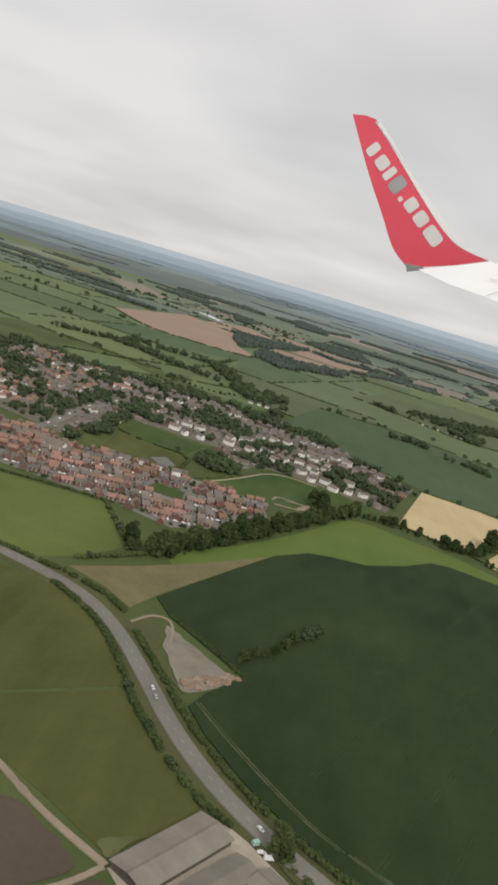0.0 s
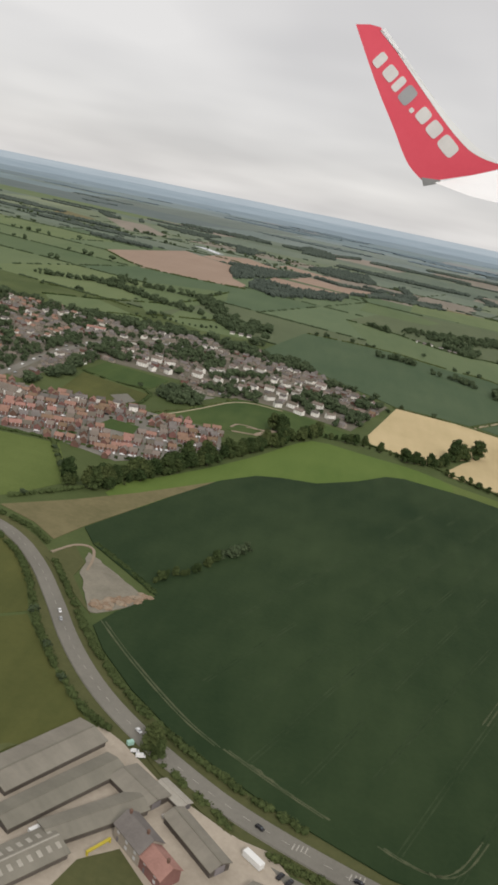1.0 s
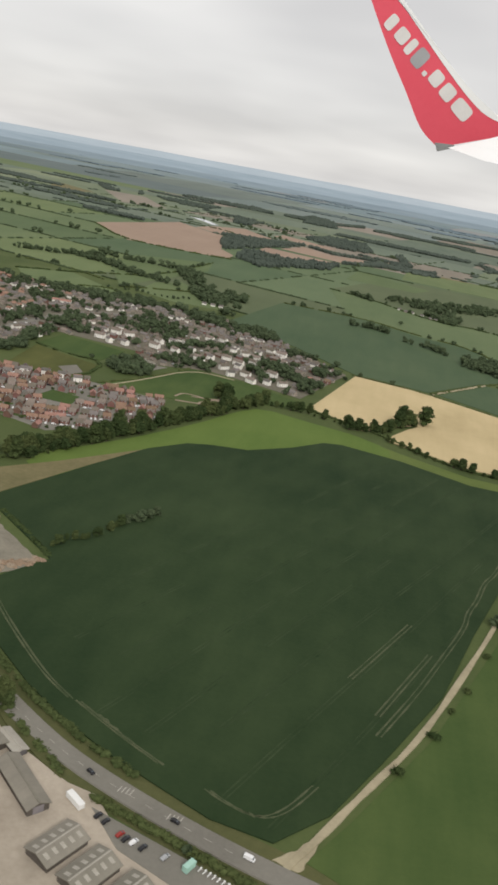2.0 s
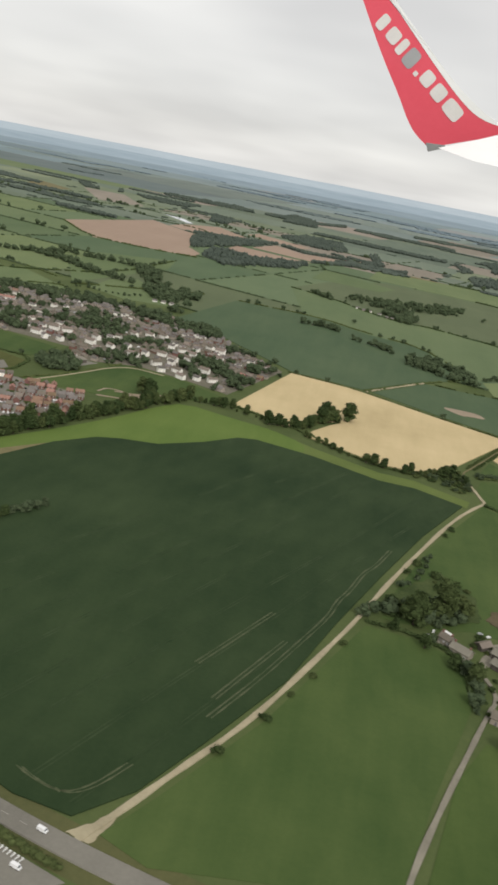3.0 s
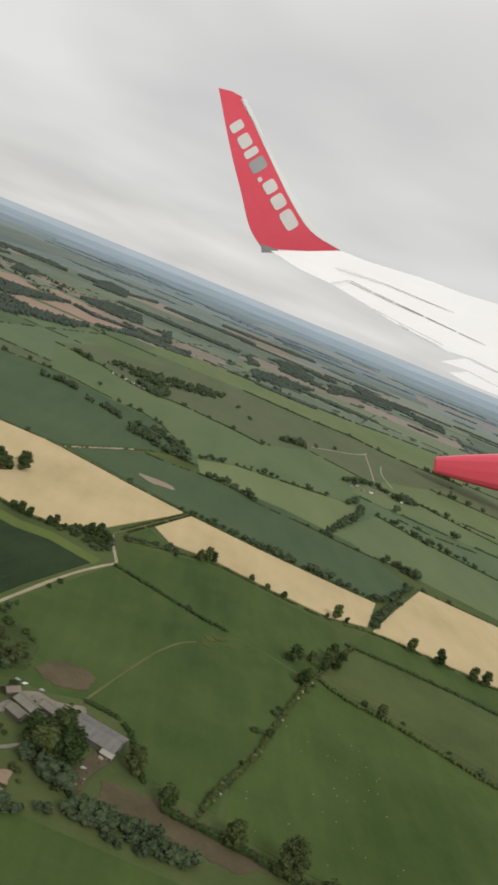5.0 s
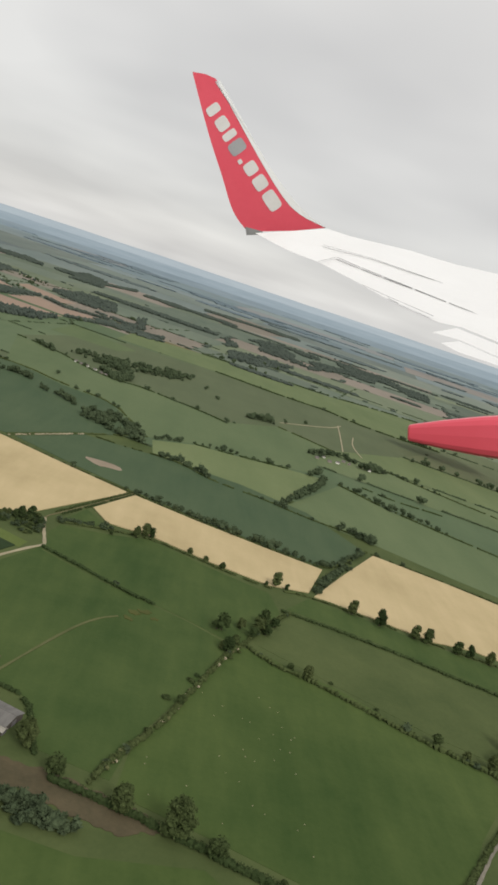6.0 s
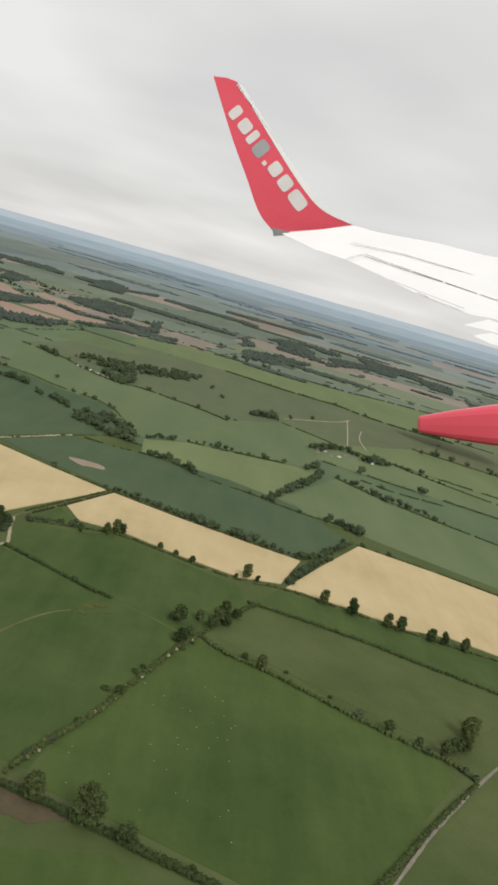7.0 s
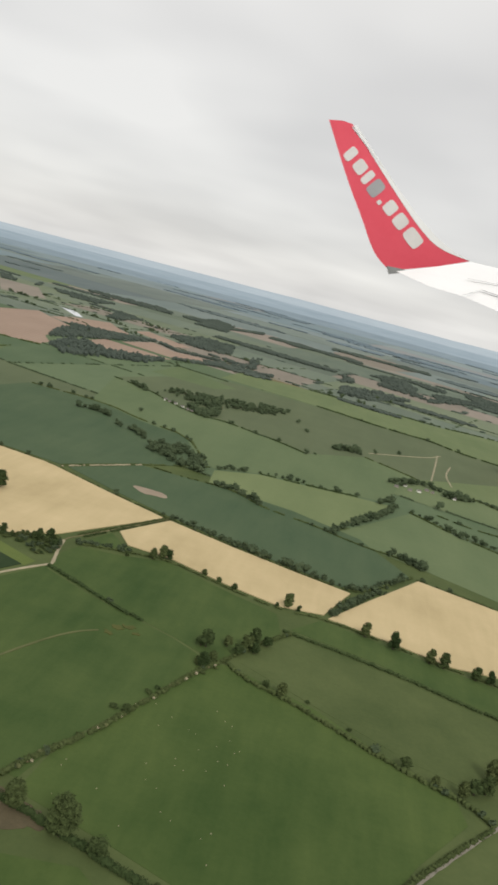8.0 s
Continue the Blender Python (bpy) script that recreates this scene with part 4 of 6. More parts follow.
def make_car(label, paint, long=1.15, tall=0.38, van=False):
    c = tagged(new("van" if van else "car"), label, "van" if van else "car")
    w = 0.46 if not van else 0.52
    bm = bmesh.new()
    L = long / 2
    line = [(-L, 0.09), (-L, 0.22), (-L * 0.55 if not van else -L * 0.98, tall), (L * 0.3 if not van else L * 0.55, tall), (L * 0.6 if not van else L * 0.82, 0.24), (L, 0.2), (L, 0.09)]
    left = [bm.verts.new((x, -w / 2 * (0.85 if z > 0.3 else 1), z)) for x, z in line]
    right = [bm.verts.new((x, w / 2 * (0.85 if z > 0.3 else 1), z)) for x, z in line]
    n = len(line)
    bm.faces.new(left)
    bm.faces.new(right[::-1])
    for i in range(n):
        bm.faces.new((left[i], right[i], right[(i + 1) % n], left[(i + 1) % n])[::-1])
    bmesh.ops.recalc_face_normals(bm, faces=bm.faces)
    part("body", bm, M[paint], c)
    fx = L * 0.45 if not van else L * 0.68
    bm = bmesh.new()
    v = [bm.verts.new(p) for p in ((fx - 0.11, -w * 0.36, tall * 0.93), (fx - 0.11, w * 0.36, tall * 0.93), (fx + 0.07, w * 0.4, 0.29), (fx + 0.07, -w * 0.4, 0.29))]
    u = [bm.verts.new(q.co + Vector((0.02, 0, 0.02))) for q in v]
    bm.faces.new(u)
    for i in range(4):
        bm.faces.new((v[i], v[(i + 1) % 4], u[(i + 1) % 4], u[i]))
    part("windscreen", bm, M["glass"], c)
    for sx in (-0.6, 0.6):
        for sy in (-1, 1):
            bm = bmesh.new()
            bmesh.ops.create_cone(bm, cap_ends=True, segments=10, radius1=0.085, radius2=0.085, depth=0.06, matrix=Matrix.Translation((sx * L, sy * w * 0.47, 0.085)) @ Matrix.Rotation(math.pi / 2, 4, "X"))
            part("wheel", bm, M["tyre"], c)
    return c


CARS = {
    "white": Row(lambda: make_car("small white parked hatchback car", "carwhite")),
    "black": Row(lambda: make_car("glossy black four-door saloon car", "carblack")),
    "red": Row(lambda: make_car("small dark red parked car", "carred")),
    "silver": Row(lambda: make_car("pale silver parked family car", "carsilver")),
    "van": Row(lambda: make_car("plain white panel van with dark windscreen", "carwhite", 1.3, 0.52, True)),
}


def make_barn(label, w, d, eaves, ridge, roof="barnroof", wall="barnwall", lights=0, name="barn"):
    b = tagged(new(name), label, "barn")
    bm = bmesh.new()
    gable_walls(bm, w, d, eaves, ridge)
    part("wall", bm, M[wall], b)
    bm = bmesh.new()
    prism_roof(bm, w, d, eaves, ridge, 0.15, 0.07)
    part("roof", bm, M[roof], b)
    part("ridge_cap", boxes((-w / 2 - 0.1, w / 2 + 0.1, -0.08, 0.08, ridge + 0.03, ridge + 0.10)), M["skylight" if lights else roof], b)
    slope = math.atan2(ridge - eaves, d / 2)
    for k in range(lights):
        for side in (-1, 1):
            x = (k + 0.5) / lights * w - w / 2
            q = part("roof_light", boxes((x - 0.18, x + 0.18, -0.3, 0.3, -0.01, 0.02)), M["skylight"], b)
            q.matrix_basis = Matrix.Translation((0, side * d / 4, (eaves + ridge) / 2 + 0.085)) @ Matrix.Rotation(-side * slope, 4, "X")
    part("door", boxes((w / 2 - 0.02, w / 2 + 0.03, -0.5, 0.5, 0, min(0.8, eaves))), M["door"], b)
    return b


# ---- the housing estate of red brick ----
ESTATE = [(-160, 152), (-115.0, 146.6), (-101.8, 145.6), (-90.2, 142.0), (-79.7, 152.4), (-73.8, 163.9), (-76.6, 178.0), (-97.2, 180.4), (-117.6, 178.0), (-160, 182)]
field("grey paved ground of a housing estate", ESTATE, "asphalt", 0.045, name="pavement", category="pavement")
rnd = random.Random(21)
kinds = [Row(lambda: make_house("detached red brick house with red tiled roof", 2.5, 2.0, 1.3, 2.1, "brick", "redroof", (0.4,), 2, group="houses of the brick estate")),
         Row(lambda: make_house("red brick house with brown tiled roof", 2.2, 2.1, 1.3, 2.15, "brick", "brownroof", (), 2, group="houses of the brick estate")),
         Row(lambda: make_house("long pair of red brick houses under one roof", 3.3, 1.9, 1.25, 2.0, "brick", "redroof", (-0.4, 0.4), 3, group="houses of the brick estate")),
         Row(lambda: make_house("red brick house with dark grey roof", 2.4, 2.0, 1.3, 2.1, "brick", "greyroof", (0.4,), 2, group="houses of the brick estate"))]
lawn = Row(lambda: tagged(part("lawn", boxes((-1.4, 1.4, -0.9, 0.9, 0.0, 0.075)), M["meadow"], None), "small back garden lawn", "lawn", kind="structure"))
along = Vector((0.965, 0.26, 0))
across = Vector((-0.26, 0.965, 0))
for j in range(-12, 13):
    bend = rnd.uniform(-5, 5)
    for i in range(-34, 24):
        p = Vector((-98, 160, 0)) + along * (i * 2.2 + (j % 2) * 0.8) + across * ((j // 2) * 6.5 + (j % 2) * 2.7 - 1.0) + along * bend * 0.2
        if not inside(p, ESTATE) or (-101.5 < p.x < -91.5 and 159 < p.y < 168):
            continue
        if rnd.random() < 0.17:
            shrub(p.x, p.y, rnd.uniform(0.5, 0.8), rnd)
            continue
        turn = 15 + bend + (90 if rnd.random() < 0.28 else 0) + rnd.uniform(-14, 14) + (180 if j % 2 else 0)
        if p.x > -124:
            kinds[rnd.choice((0, 0, 1, 1, 1, 2, 2, 3))].put(p.x + rnd.uniform(-0.3, 0.3), p.y + rnd.uniform(-0.3, 0.3), turn, 0, rnd.uniform(0.60, 0.72))
        else:
            FAR_HOUSES.put(p.x, p.y, turn, rnd.uniform(1.5, 2.1), 1.35, 0.9, 1.45, "brick", rnd.choice(("redroof", "redroof", "brownroof")))
        back = p + across * (1.3 if j % 2 == 0 else -1.3)
        if rnd.random() < 0.6 and p.x > -124:
            lawn.put(back.x, back.y, 15 + bend, 0, 0.65)
        for _ in range(rnd.choice((0, 1, 1, 2))):
            q = p + across * (-1.5 if j % 2 == 0 else 1.5) + along * rnd.uniform(-0.8, 0.8)
            if inside(q, ESTATE) and p.x > -128:
                CARS[rnd.choice(("white", "white", "white", "silver", "black"))].put(q.x, q.y, rnd.choice((15, 105)) + rnd.uniform(-8, 8), 0.085, 0.85)
field("small green between houses", [(-100.7, 160.5), (-99.5, 167.7), (-92.8, 166.9), (-92.2, 160.2)], "meadow", 0.08)

# ---- the village of pale rendered and grey-roofed houses ----
VILLAGE = [(-190, 205), (-127.6, 183.2), (-121, 222), (-96, 219), (-90.6, 206.7), (-74.6, 214.1), (-61.3, 211.1), (-47.6, 205.6), (-37.8, 244.8), (-57.2, 266.6), (-72, 287), (-92, 294), (-120, 300), (-143, 292), (-190, 290)]
field("mixed gardens and paving of a village", VILLAGE, "garden", 0.04, name="pavement", category="pavement")
field("grey school yard", [(-97, 197), (-97.5, 207), (-84, 208), (-90, 194)], "asphalt", 0.07, name="pavement", category="pavement")
white_house = Row(lambda: make_house("white rendered house with grey roof", 2.6, 1.8, 1.55, 2.15, "render", "greyroof", (0.4,), 2, group="white houses of the village"))
white_row = Row(lambda: make_house("long white rendered terrace with brown roof", 3.9, 1.8, 1.5, 2.2, "render", "brownroof", (-0.4, 0.0, 0.4), 4, group="white houses of the village"))
old = [Row(lambda: make_house("stone village house with grey roof", 2.4, 1.9, 1.2, 1.9, "stone", "greyroof", (0.4,), 2, group="village houses")),
       Row(lambda: make_house("stone bungalow with brown roof", 3.0, 2.2, 0.8, 1.5, "stone", "brownroof", (0.3,), 2, group="village houses")),
       Row(lambda: make_house("village house of red brick and red tile", 2.6, 2.0, 1.2, 1.95, "brick", "redroof", (-0.4, 0.4), 2, group="village houses")),
       white_house]
taken = []
STREET = resampled([(-132.2, 186.0), (-132.8, 202.4), (-133.0, 219.2), (-130.4, 235.8), (-127.0, 252.0), (-118.0, 264.0), (-106.0, 268.0)], 1.5)
for k, (x, y) in enumerate([(-109.3, 225.6), (-105.5, 222.5), (-107.6, 235.0), (-103.6, 234.9), (-101.0, 223.2), (-93.4, 227.6), (-94.0, 234.4), (-90.6, 237.4), (-86.8, 240.8), (-87.2, 227.6), (-83.2, 231.4), (-86.5, 248.9), (-82.4, 252.6), (-80.7, 246.7), (-78.4, 254.6),
                            (-79.0, 223.4), (-76.6, 227.6), (-72.6, 231.4), (-71.0, 219.6), (-67.6, 223.4), (-68.4, 228.0), (-64.8, 232.6), (-72.8, 243.4), (-68.9, 241.6), (-65.2, 238.4), (-65.6, 246.6), (-62.6, 253.0), (-58.8, 250.6), (-68.0, 213.8), (-64.2, 216.6), (-61.8, 211.2), (-57.6, 212.8), (-57.7, 222.8), (-53.6, 214.5), (-52.6, 226.0), (-57.2, 240.0)]):
    (white_row if k % 3 != 1 else white_house).put(x, y, (-24, -34, -14, 40, -26)[k % 5] + rnd.uniform(-12, 12), 0, rnd.uniform(0.70, 0.82))
    taken.append((x, y))
for x, y in [ (-112.2, 171.7), (-110.0, 176.0), (-105.5, 177.9), (-101.6, 178.4), (-97.6, 177.9)]:
    white_house.put(x, y, 15 + rnd.uniform(-10, 10), 0, 0.75)
for x, y in [(-92.8, 199.5), (-95.0, 198.0), (-102.6, 254.2), (-104.6, 256.0), (-93.6, 281.7), (-68.6, 279.4), (-72.0, 281.0), (-87.5, 304.0), (-120.4, 229.4), (-123.4, 231.0), (-130.6, 284.5), (-118.8, 285.4), (-99.7, 257.4), (-106, 271), (-93, 290), (-90, 280), (-78.7, 243.7), (-70, 272), (-63.5, 223.0), (-60.7, 232.0), (-58.1, 235.3), (-54.4, 229.8), (-46.3, 220.8), (-44.8, 235.9), (-50.1, 222.5), (-93.0, 204.3), (-88.9, 200.1), (-92.7, 195.9), (-64.9, 188.0), (-114.2, 228.1), (-84.0, 240.1), (-47.0, 214.0), (-52.0, 226.0)]:
    for _ in range(6):
        plant(x + rnd.uniform(-2.6, 2.6), y + rnd.uniform(-1.8, 1.8), rnd.uniform(0.8, 1.25), None, rnd)
    taken.append((x, y))
for j in range(-18, 20):
    for i in range(-34, 30):
        p = Vector((-95, 245, 0)) + Vector((0.93, -0.36, 0)) * (i * 3.0 + (j % 2) * 1.3) + Vector((0.36, 0.93, 0)) * j * 3.7
        p.x += rnd.uniform(-0.6, 0.6)
        p.y += rnd.uniform(-0.6, 0.6)
        if not inside(p, VILLAGE) or any(math.hypot((p.x - a) * 0.8, p.y - b + 1.0) < 2.9 for a, b in taken) or inside(p, [(-97, 197), (-97.5, 207), (-84, 208), (-90, 194)]):
            continue
        roll = rnd.random()
        copse = noise.noise((p.x * 0.055, p.y * 0.055, 3.3)) + 0.25 * noise.noise((p.x * 0.2, p.y * 0.2, 8.1))
        if any(math.hypot(p.x - a, (p.y - b) * 0.7) < 2.0 for a, b in STREET):
            if roll < 0.5:
                CARS[rnd.choice(("white", "silver", "black"))].put(p.x, p.y, 80 + rnd.uniform(-15, 15), 0.10, 0.9)
        elif copse > (0.12 if p.x > -118 else -0.06) or roll < 0.18:
            for _ in range(2):
                plant(p.x + rnd.uniform(-1.6, 1.6), p.y + rnd.uniform(-1.6, 1.6), rnd.uniform(0.6, 1.15) if copse > 0.12 else rnd.uniform(0.5, 0.75), None, rnd)
        elif roll < 0.2:
            CARS[rnd.choice(("white", "silver", "black"))].put(p.x, p.y, rnd.uniform(0, 180), 0.08, 0.9)
        else:
            turn = rnd.choice((-21, -21, 69)) + rnd.uniform(-12, 12)
            if p.x > -76 and p.y < 232:
                old[rnd.choice((0, 0, 1, 1, 0, 2))].put(p.x, p.y, turn, 0, rnd.uniform(0.64, 0.76))
            else:
                village_house(p.x, p.y, turn, rnd.uniform(1.5, 2.6), 1.35, rnd.choice((0.6, 0.85, 0.85)), rnd.choice(("stone", "brick", "stone", "render", "stone")), rnd.choice(("greyroof", "greyroof", "brownroof")) if p.x > -140 else rnd.choice(("redroof", "brownroof", "greyroof")))
for x, y, a in [(-18.4, 412.7, -30), (-15.3, 412.4, -30), (-10.6, 408.6, -30), (-6.7, 403.6, -40), (-4.2, 402.2, -35), (-21.6, 416.0, 10), (100.2, 359.4, 10), (104.3, 366.8, -20), (106.3, 359.7, 10), (110.6, 362.5, 20), (114.6, 369.7, -20), (117.1, 368.0, 60), (126.9, 367.7, 0), (-99.0, 316.0, 0), (-95.6, 316.4, 0), (-92.4, 316.8, 0)]:
    FAR_HOUSES.put(x, y, a, 1.7, 1.1, 0.6, 1.1, "render" if x < -80 else rnd.choice(("render", "stone")), "greyroof")
tagged(FAR_HOUSES.build("far_houses"), "brick and rendered houses of the far village", "houses", kind="stuff")
for x, y in [(-124.5, 182.7), (-122.9, 192.4), (-122.4, 200.0), (-122.9, 208.3), (-121.1, 196.5), (-123.6, 219.9), (-92.5, 194.0), (-88.5, 195.8), (-149.4, 222.7), (-136.7, 224.5), (-138.4, 244.5), (-122.4, 214.0)]:
    for _ in range(7):
        plant(x + rnd.uniform(-1.7, 1.7), y + rnd.uniform(-2.6, 2.6), rnd.uniform(0.7, 1.25), None, rnd)
make_house("big white-fronted house with brown tiled roof", 6.0, 3.0, 1.3, 2.2, "render", "brownroof", (-0.3, 0.35), 6).matrix_basis = pose(-124.0, 168.6, 0, 0, 0, -12)
make_barn("long low grey flat-roofed school building", 9, 4, 0.9, 1.15, name="school").matrix_basis = pose(-90.5, 203, 0, 0, 0, 60)
make_barn("large white flat building in the village", 6, 3, 1.2, 1.5, "redroof", "render", name="hall").matrix_basis = pose(-136, 262, 0, 0, 0, 10)

# ---- the sheds and yard beside the road ----
field("pale concrete farmyard", [(-74.8, 56.6), (-71.6, 60.4), (-67.0, 67.0), (-64.3, 65.4), (-58.8, 60.9), (-51.5, 57.4), (-48.6, 56.9), (-46.5, 54.6), (-38, 49.0), (-34, 46), (-52, 38), (-66, 43), (-70.2, 49.6), (-70.4, 52.6), (-72.6, 54.2)], "concrete", 0.05, name="pavement", category="pavement")
field("small grass plot behind the farmhouse", [(-63.4, 50.6), (-60.6, 52.8), (-56.6, 48.9), (-58.5, 43.5), (-65.0, 45.5)], "rough", 0.09)
field("grey gravel car park", [(-48.5, 55.4), (-42.2, 53.6), (-36.7, 52.0), (-30.5, 50.2), (-33.9, 47.6), (-45.0, 51.8)], "asphalt", 0.07, name="pavement", category="pavement")
field("island of rough grass beside the road", [(-62.0, 64.6), (-56.6, 61.6), (-52.6, 58.8), (-52.2, 57.6), (-54.8, 59.0), (-60.0, 62.6)], "rough", 0.12)
ang = 59
make_barn("long farm shed with grey sheet roof", 11.0, 3.9, 0.7, 1.05).matrix_basis = pose(-70.2, 60.5, 0, 0, 0, ang)
make_barn("long farm shed with grey sheet roof", 12.0, 2.6, 0.7, 1.0).matrix_basis = pose(-67.2, 56.8, 0, 0, 0, ang - 2)
make_barn("long farm shed with grey sheet roof", 8.8, 2.5, 0.7, 1.0).matrix_basis = pose(-63.5, 54.9, 0, 0, 0, 46)
make_barn("grey sheet-roofed shed with pale roof lights", 10.0, 3.2, 0.7, 1.05, lights=12).matrix_basis = pose(-68.4, 47.4, 0, 0, 0, ang - 6)
make_barn("low farm shed with grey sheet roof", 4.6, 3.0, 0.7, 1.0).matrix_basis = pose(-61.0, 59.6, 0, 0, 0, -35)
make_house("large old brick farmhouse with grey slate roof", 3.6, 2.3, 1.4, 2.2, "stone", "greyroof", (-0.4, 0.3), 3).matrix_basis = pose(-59.4, 53.6, 0, 0, 0, -40)
make_house("brick wing of a farmhouse with red roof", 2.8, 2.0, 1.2, 1.9, "brick", "redroof", (0.3,), 2).matrix_basis = pose(-57.0, 51.5, 0, 0, 0, -40)
make_barn("long outbuilding with grey slate roof", 6.6, 2.0, 0.8, 1.2).matrix_basis = pose(-54.9, 55.4, 0, 0, 0, -42)
make_barn("low lean-to shed with pale roof", 3.4, 1.2, 0.6, 0.8, "skylight").matrix_basis = pose(-58.0, 60.0, 0, 0, 0, -36)
for k, (x, y) in enumerate([(-46.2, 48.6), (-42.8, 47.2), (-49.5, 50.2)]):
    make_barn("grey shed with many pale roof lights", 4.2, 2.6, 0.7, 1.1, lights=5).matrix_basis = pose(x, y, 0, 0, 0, 62)
bm = boxes((-1.2, 1.2, -0.12, 0.12, 0.3, 0.42), (-1.2, -1.1, -0.1, 0.1, 0.0, 0.3), (1.1, 1.2, -0.1, 0.1, 0.0, 0.3))
tagged(part("feed_trough", bm, M["yellow"], None), "long yellow feed trough on legs", "trough").matrix_basis = pose(-62.2, 52.2, 0.1, 0, 0, 57)


def make_container(label, mat, long=1.5, wide=0.62, tall=0.66):
    c = tagged(new("container"), label, "container")
    bm = bmesh.new()
    box(bm, -long / 2, long / 2, -wide / 2, wide / 2, 0.05, tall)
    part("body", bm, M[mat], c)
    for k in range(9):
        x = (k + 0.5) / 9 * long - long / 2
        for s in (-1, 1):
            y0, y1 = sorted((s * wide / 2, s * (wide / 2 + 0.02)))
            part("rib", boxes((x - 0.03, x + 0.03, y0, y1, 0.08, tall - 0.03)), M[mat], c)
    part("door", boxes((long / 2, long / 2 + 0.02, -wide / 2 + 0.03, wide / 2 - 0.03, 0.1, tall - 0.05)), M[mat], c)
    return c


make_container("mint green shipping container in a yard", "mint", 1.15, 0.5, 0.62).matrix_basis = pose(-38.9, 51.9, 0.07, 0, 0, 62)
make_container("pale mint green container in a yard", "mint", 0.62, 0.4, 0.45).matrix_basis = pose(-63.6, 65.4, 0.05, 0, 0, 40)
make_container("white storage container beside a hedge", "white", 2.0, 0.6, 0.6).matrix_basis = pose(-50.0, 55.4, 0.05, 0, 0, -36)
make_container("white flat trailer box in the yard", "white", 1.4, 0.5, 0.4).matrix_basis = pose(-67.4, 52.3, 0.05, 0, 0, 55)
for kind, x, y, a, z in [("white", -62.9, 64.6, 20, 0.05), ("van", -62.2, 64.1, 20, 0.05), ("red", -45.2, 53.3, 60, 0.07), ("black", -44.6, 53.0, 60, 0.07), ("white", -43.9, 52.9, 60, 0.07), ("black", -43.0, 52.6, 60, 0.07),
                         ("silver", -41.0, 52.3, 60, 0.07), ("black", -47.6, 54.6, 60, 0.07), ("black", -46.8, 54.2, 60, 0.07), ("white", -57.9, 57.6, 20, 0.05), ("van", -34.8, 50.3, -15, 0.07),
                         ("black", -41.2, 56.2, -16, 0.145), ("van", -34.3, 54.5, -15, 0.145), ("white", -63.4, 67.5, -40, 0.145), ("white", -78.6, 85.3, -58, 0.145), ("silver", -77.8, 83.6, -58, 0.145), ("black", -50.0, 59.2, -30, 0.145)]:
    CARS[kind].put(x, y, a, z, 0.76 if x > -62 else 0.72)
for k in range(9):
    bm = boxes((-0.22, 0.22, -0.04, 0.04, 0.08, 0.12), (0.09, 0.22, -0.07, 0.07, 0.12, 0.23), (-0.20, -0.16, -0.04, 0.04, 0.0, 0.08), (0.13, 0.17, -0.04, 0.04, 0.0, 0.08))
    tagged(part("trailer", bm, M["white"], None), "narrow white trailer parked in a row", "trailer", "parked trailers").matrix_basis = pose(-38.0 + k * 0.42, 52.0 - k * 0.13, 0.13, 0, 0, 62)
plant(-61.5, 65.2, 0.8, 0)
plant(-60.7, 64.7, 0.6, 1)

# ---- the farmstead among the pastures ----
field("grey hardcore yard of the farmstead", ragged([(7.2, 99.6), (9.4, 103.6), (11.2, 108.0), (16.6, 107.6), (19.6, 108.6), (20.6, 104.0), (18.0, 101.6), (13.6, 100.6), (10.0, 101.8), (8.4, 99.0)], 0.35, 1.3, 11), "yard", 0.115, 1, name="pavement", category="pavement", keep=False)
field("trodden yard behind a barn", ragged([(22.6, 99.0), (25.0, 98.4), (23.0, 92.6), (21.4, 88.0), (20.4, 89.8), (21.2, 95.0)], 0.3, 1.0, 12), "trampled", 0.117, 1, name="pavement", category="pavement", keep=False)
field("rough dark green scrub beside the farm", ragged([(-4.7, 114.0), (4.3, 126.9), (9.8, 120.2), (9.7, 112.9), (2.3, 108.4), (-5.4, 108.3)], 0.4, 1.0, 17), "scrub", 0.112, 1, keep=False)
field("bare orange earth beside a cottage", ragged([(9.8, 85.4), (9.6, 87.4), (11.4, 88.6), (13.6, 89.8), (14.2, 88.6), (13.4, 85.0), (11.6, 83.9)], 0.3, 1.0, 13), "orange", 0.12, 1, keep=False)
field("brown worn paddock behind the farm", ragged([(10.7, 113.9), (12.0, 117.4), (14.6, 119.2), (17.6, 119.0), (19.8, 117.2), (19.2, 113.6), (15.8, 111.6), (12.8, 111.9)], 0.45, 0.7, 14), "trampled", 0.118, 1, keep=False)
make_barn("big grey sheet-roofed barn of a farmstead", 7.4, 4.4, 0.9, 1.5, "slatesheet").matrix_basis = pose(22.3, 102.0, 0, 0, 0, -20)
make_barn("lean-to of the big barn with a paler roof", 1.7, 1.1, 0.6, 0.8, "skylight").matrix_basis = pose(24.3, 98.6, 0, 0, 0, -20)
make_barn("long grey sheet-roofed cattle shed in a yard", 3.4, 1.9, 0.9, 1.4).matrix_basis = pose(12.0, 103.2, 0, 0, 0, -34)
make_barn("grey farm shed in a yard", 2.4, 1.7, 0.8, 1.2).matrix_basis = pose(15.0, 104.3, 0, 0, 0, -28)
make_barn("small grey farm shed in a yard", 2.6, 1.7, 0.8, 1.2, "barnroof").matrix_basis = pose(11.2, 100.8, 0, 0, 0, -34)
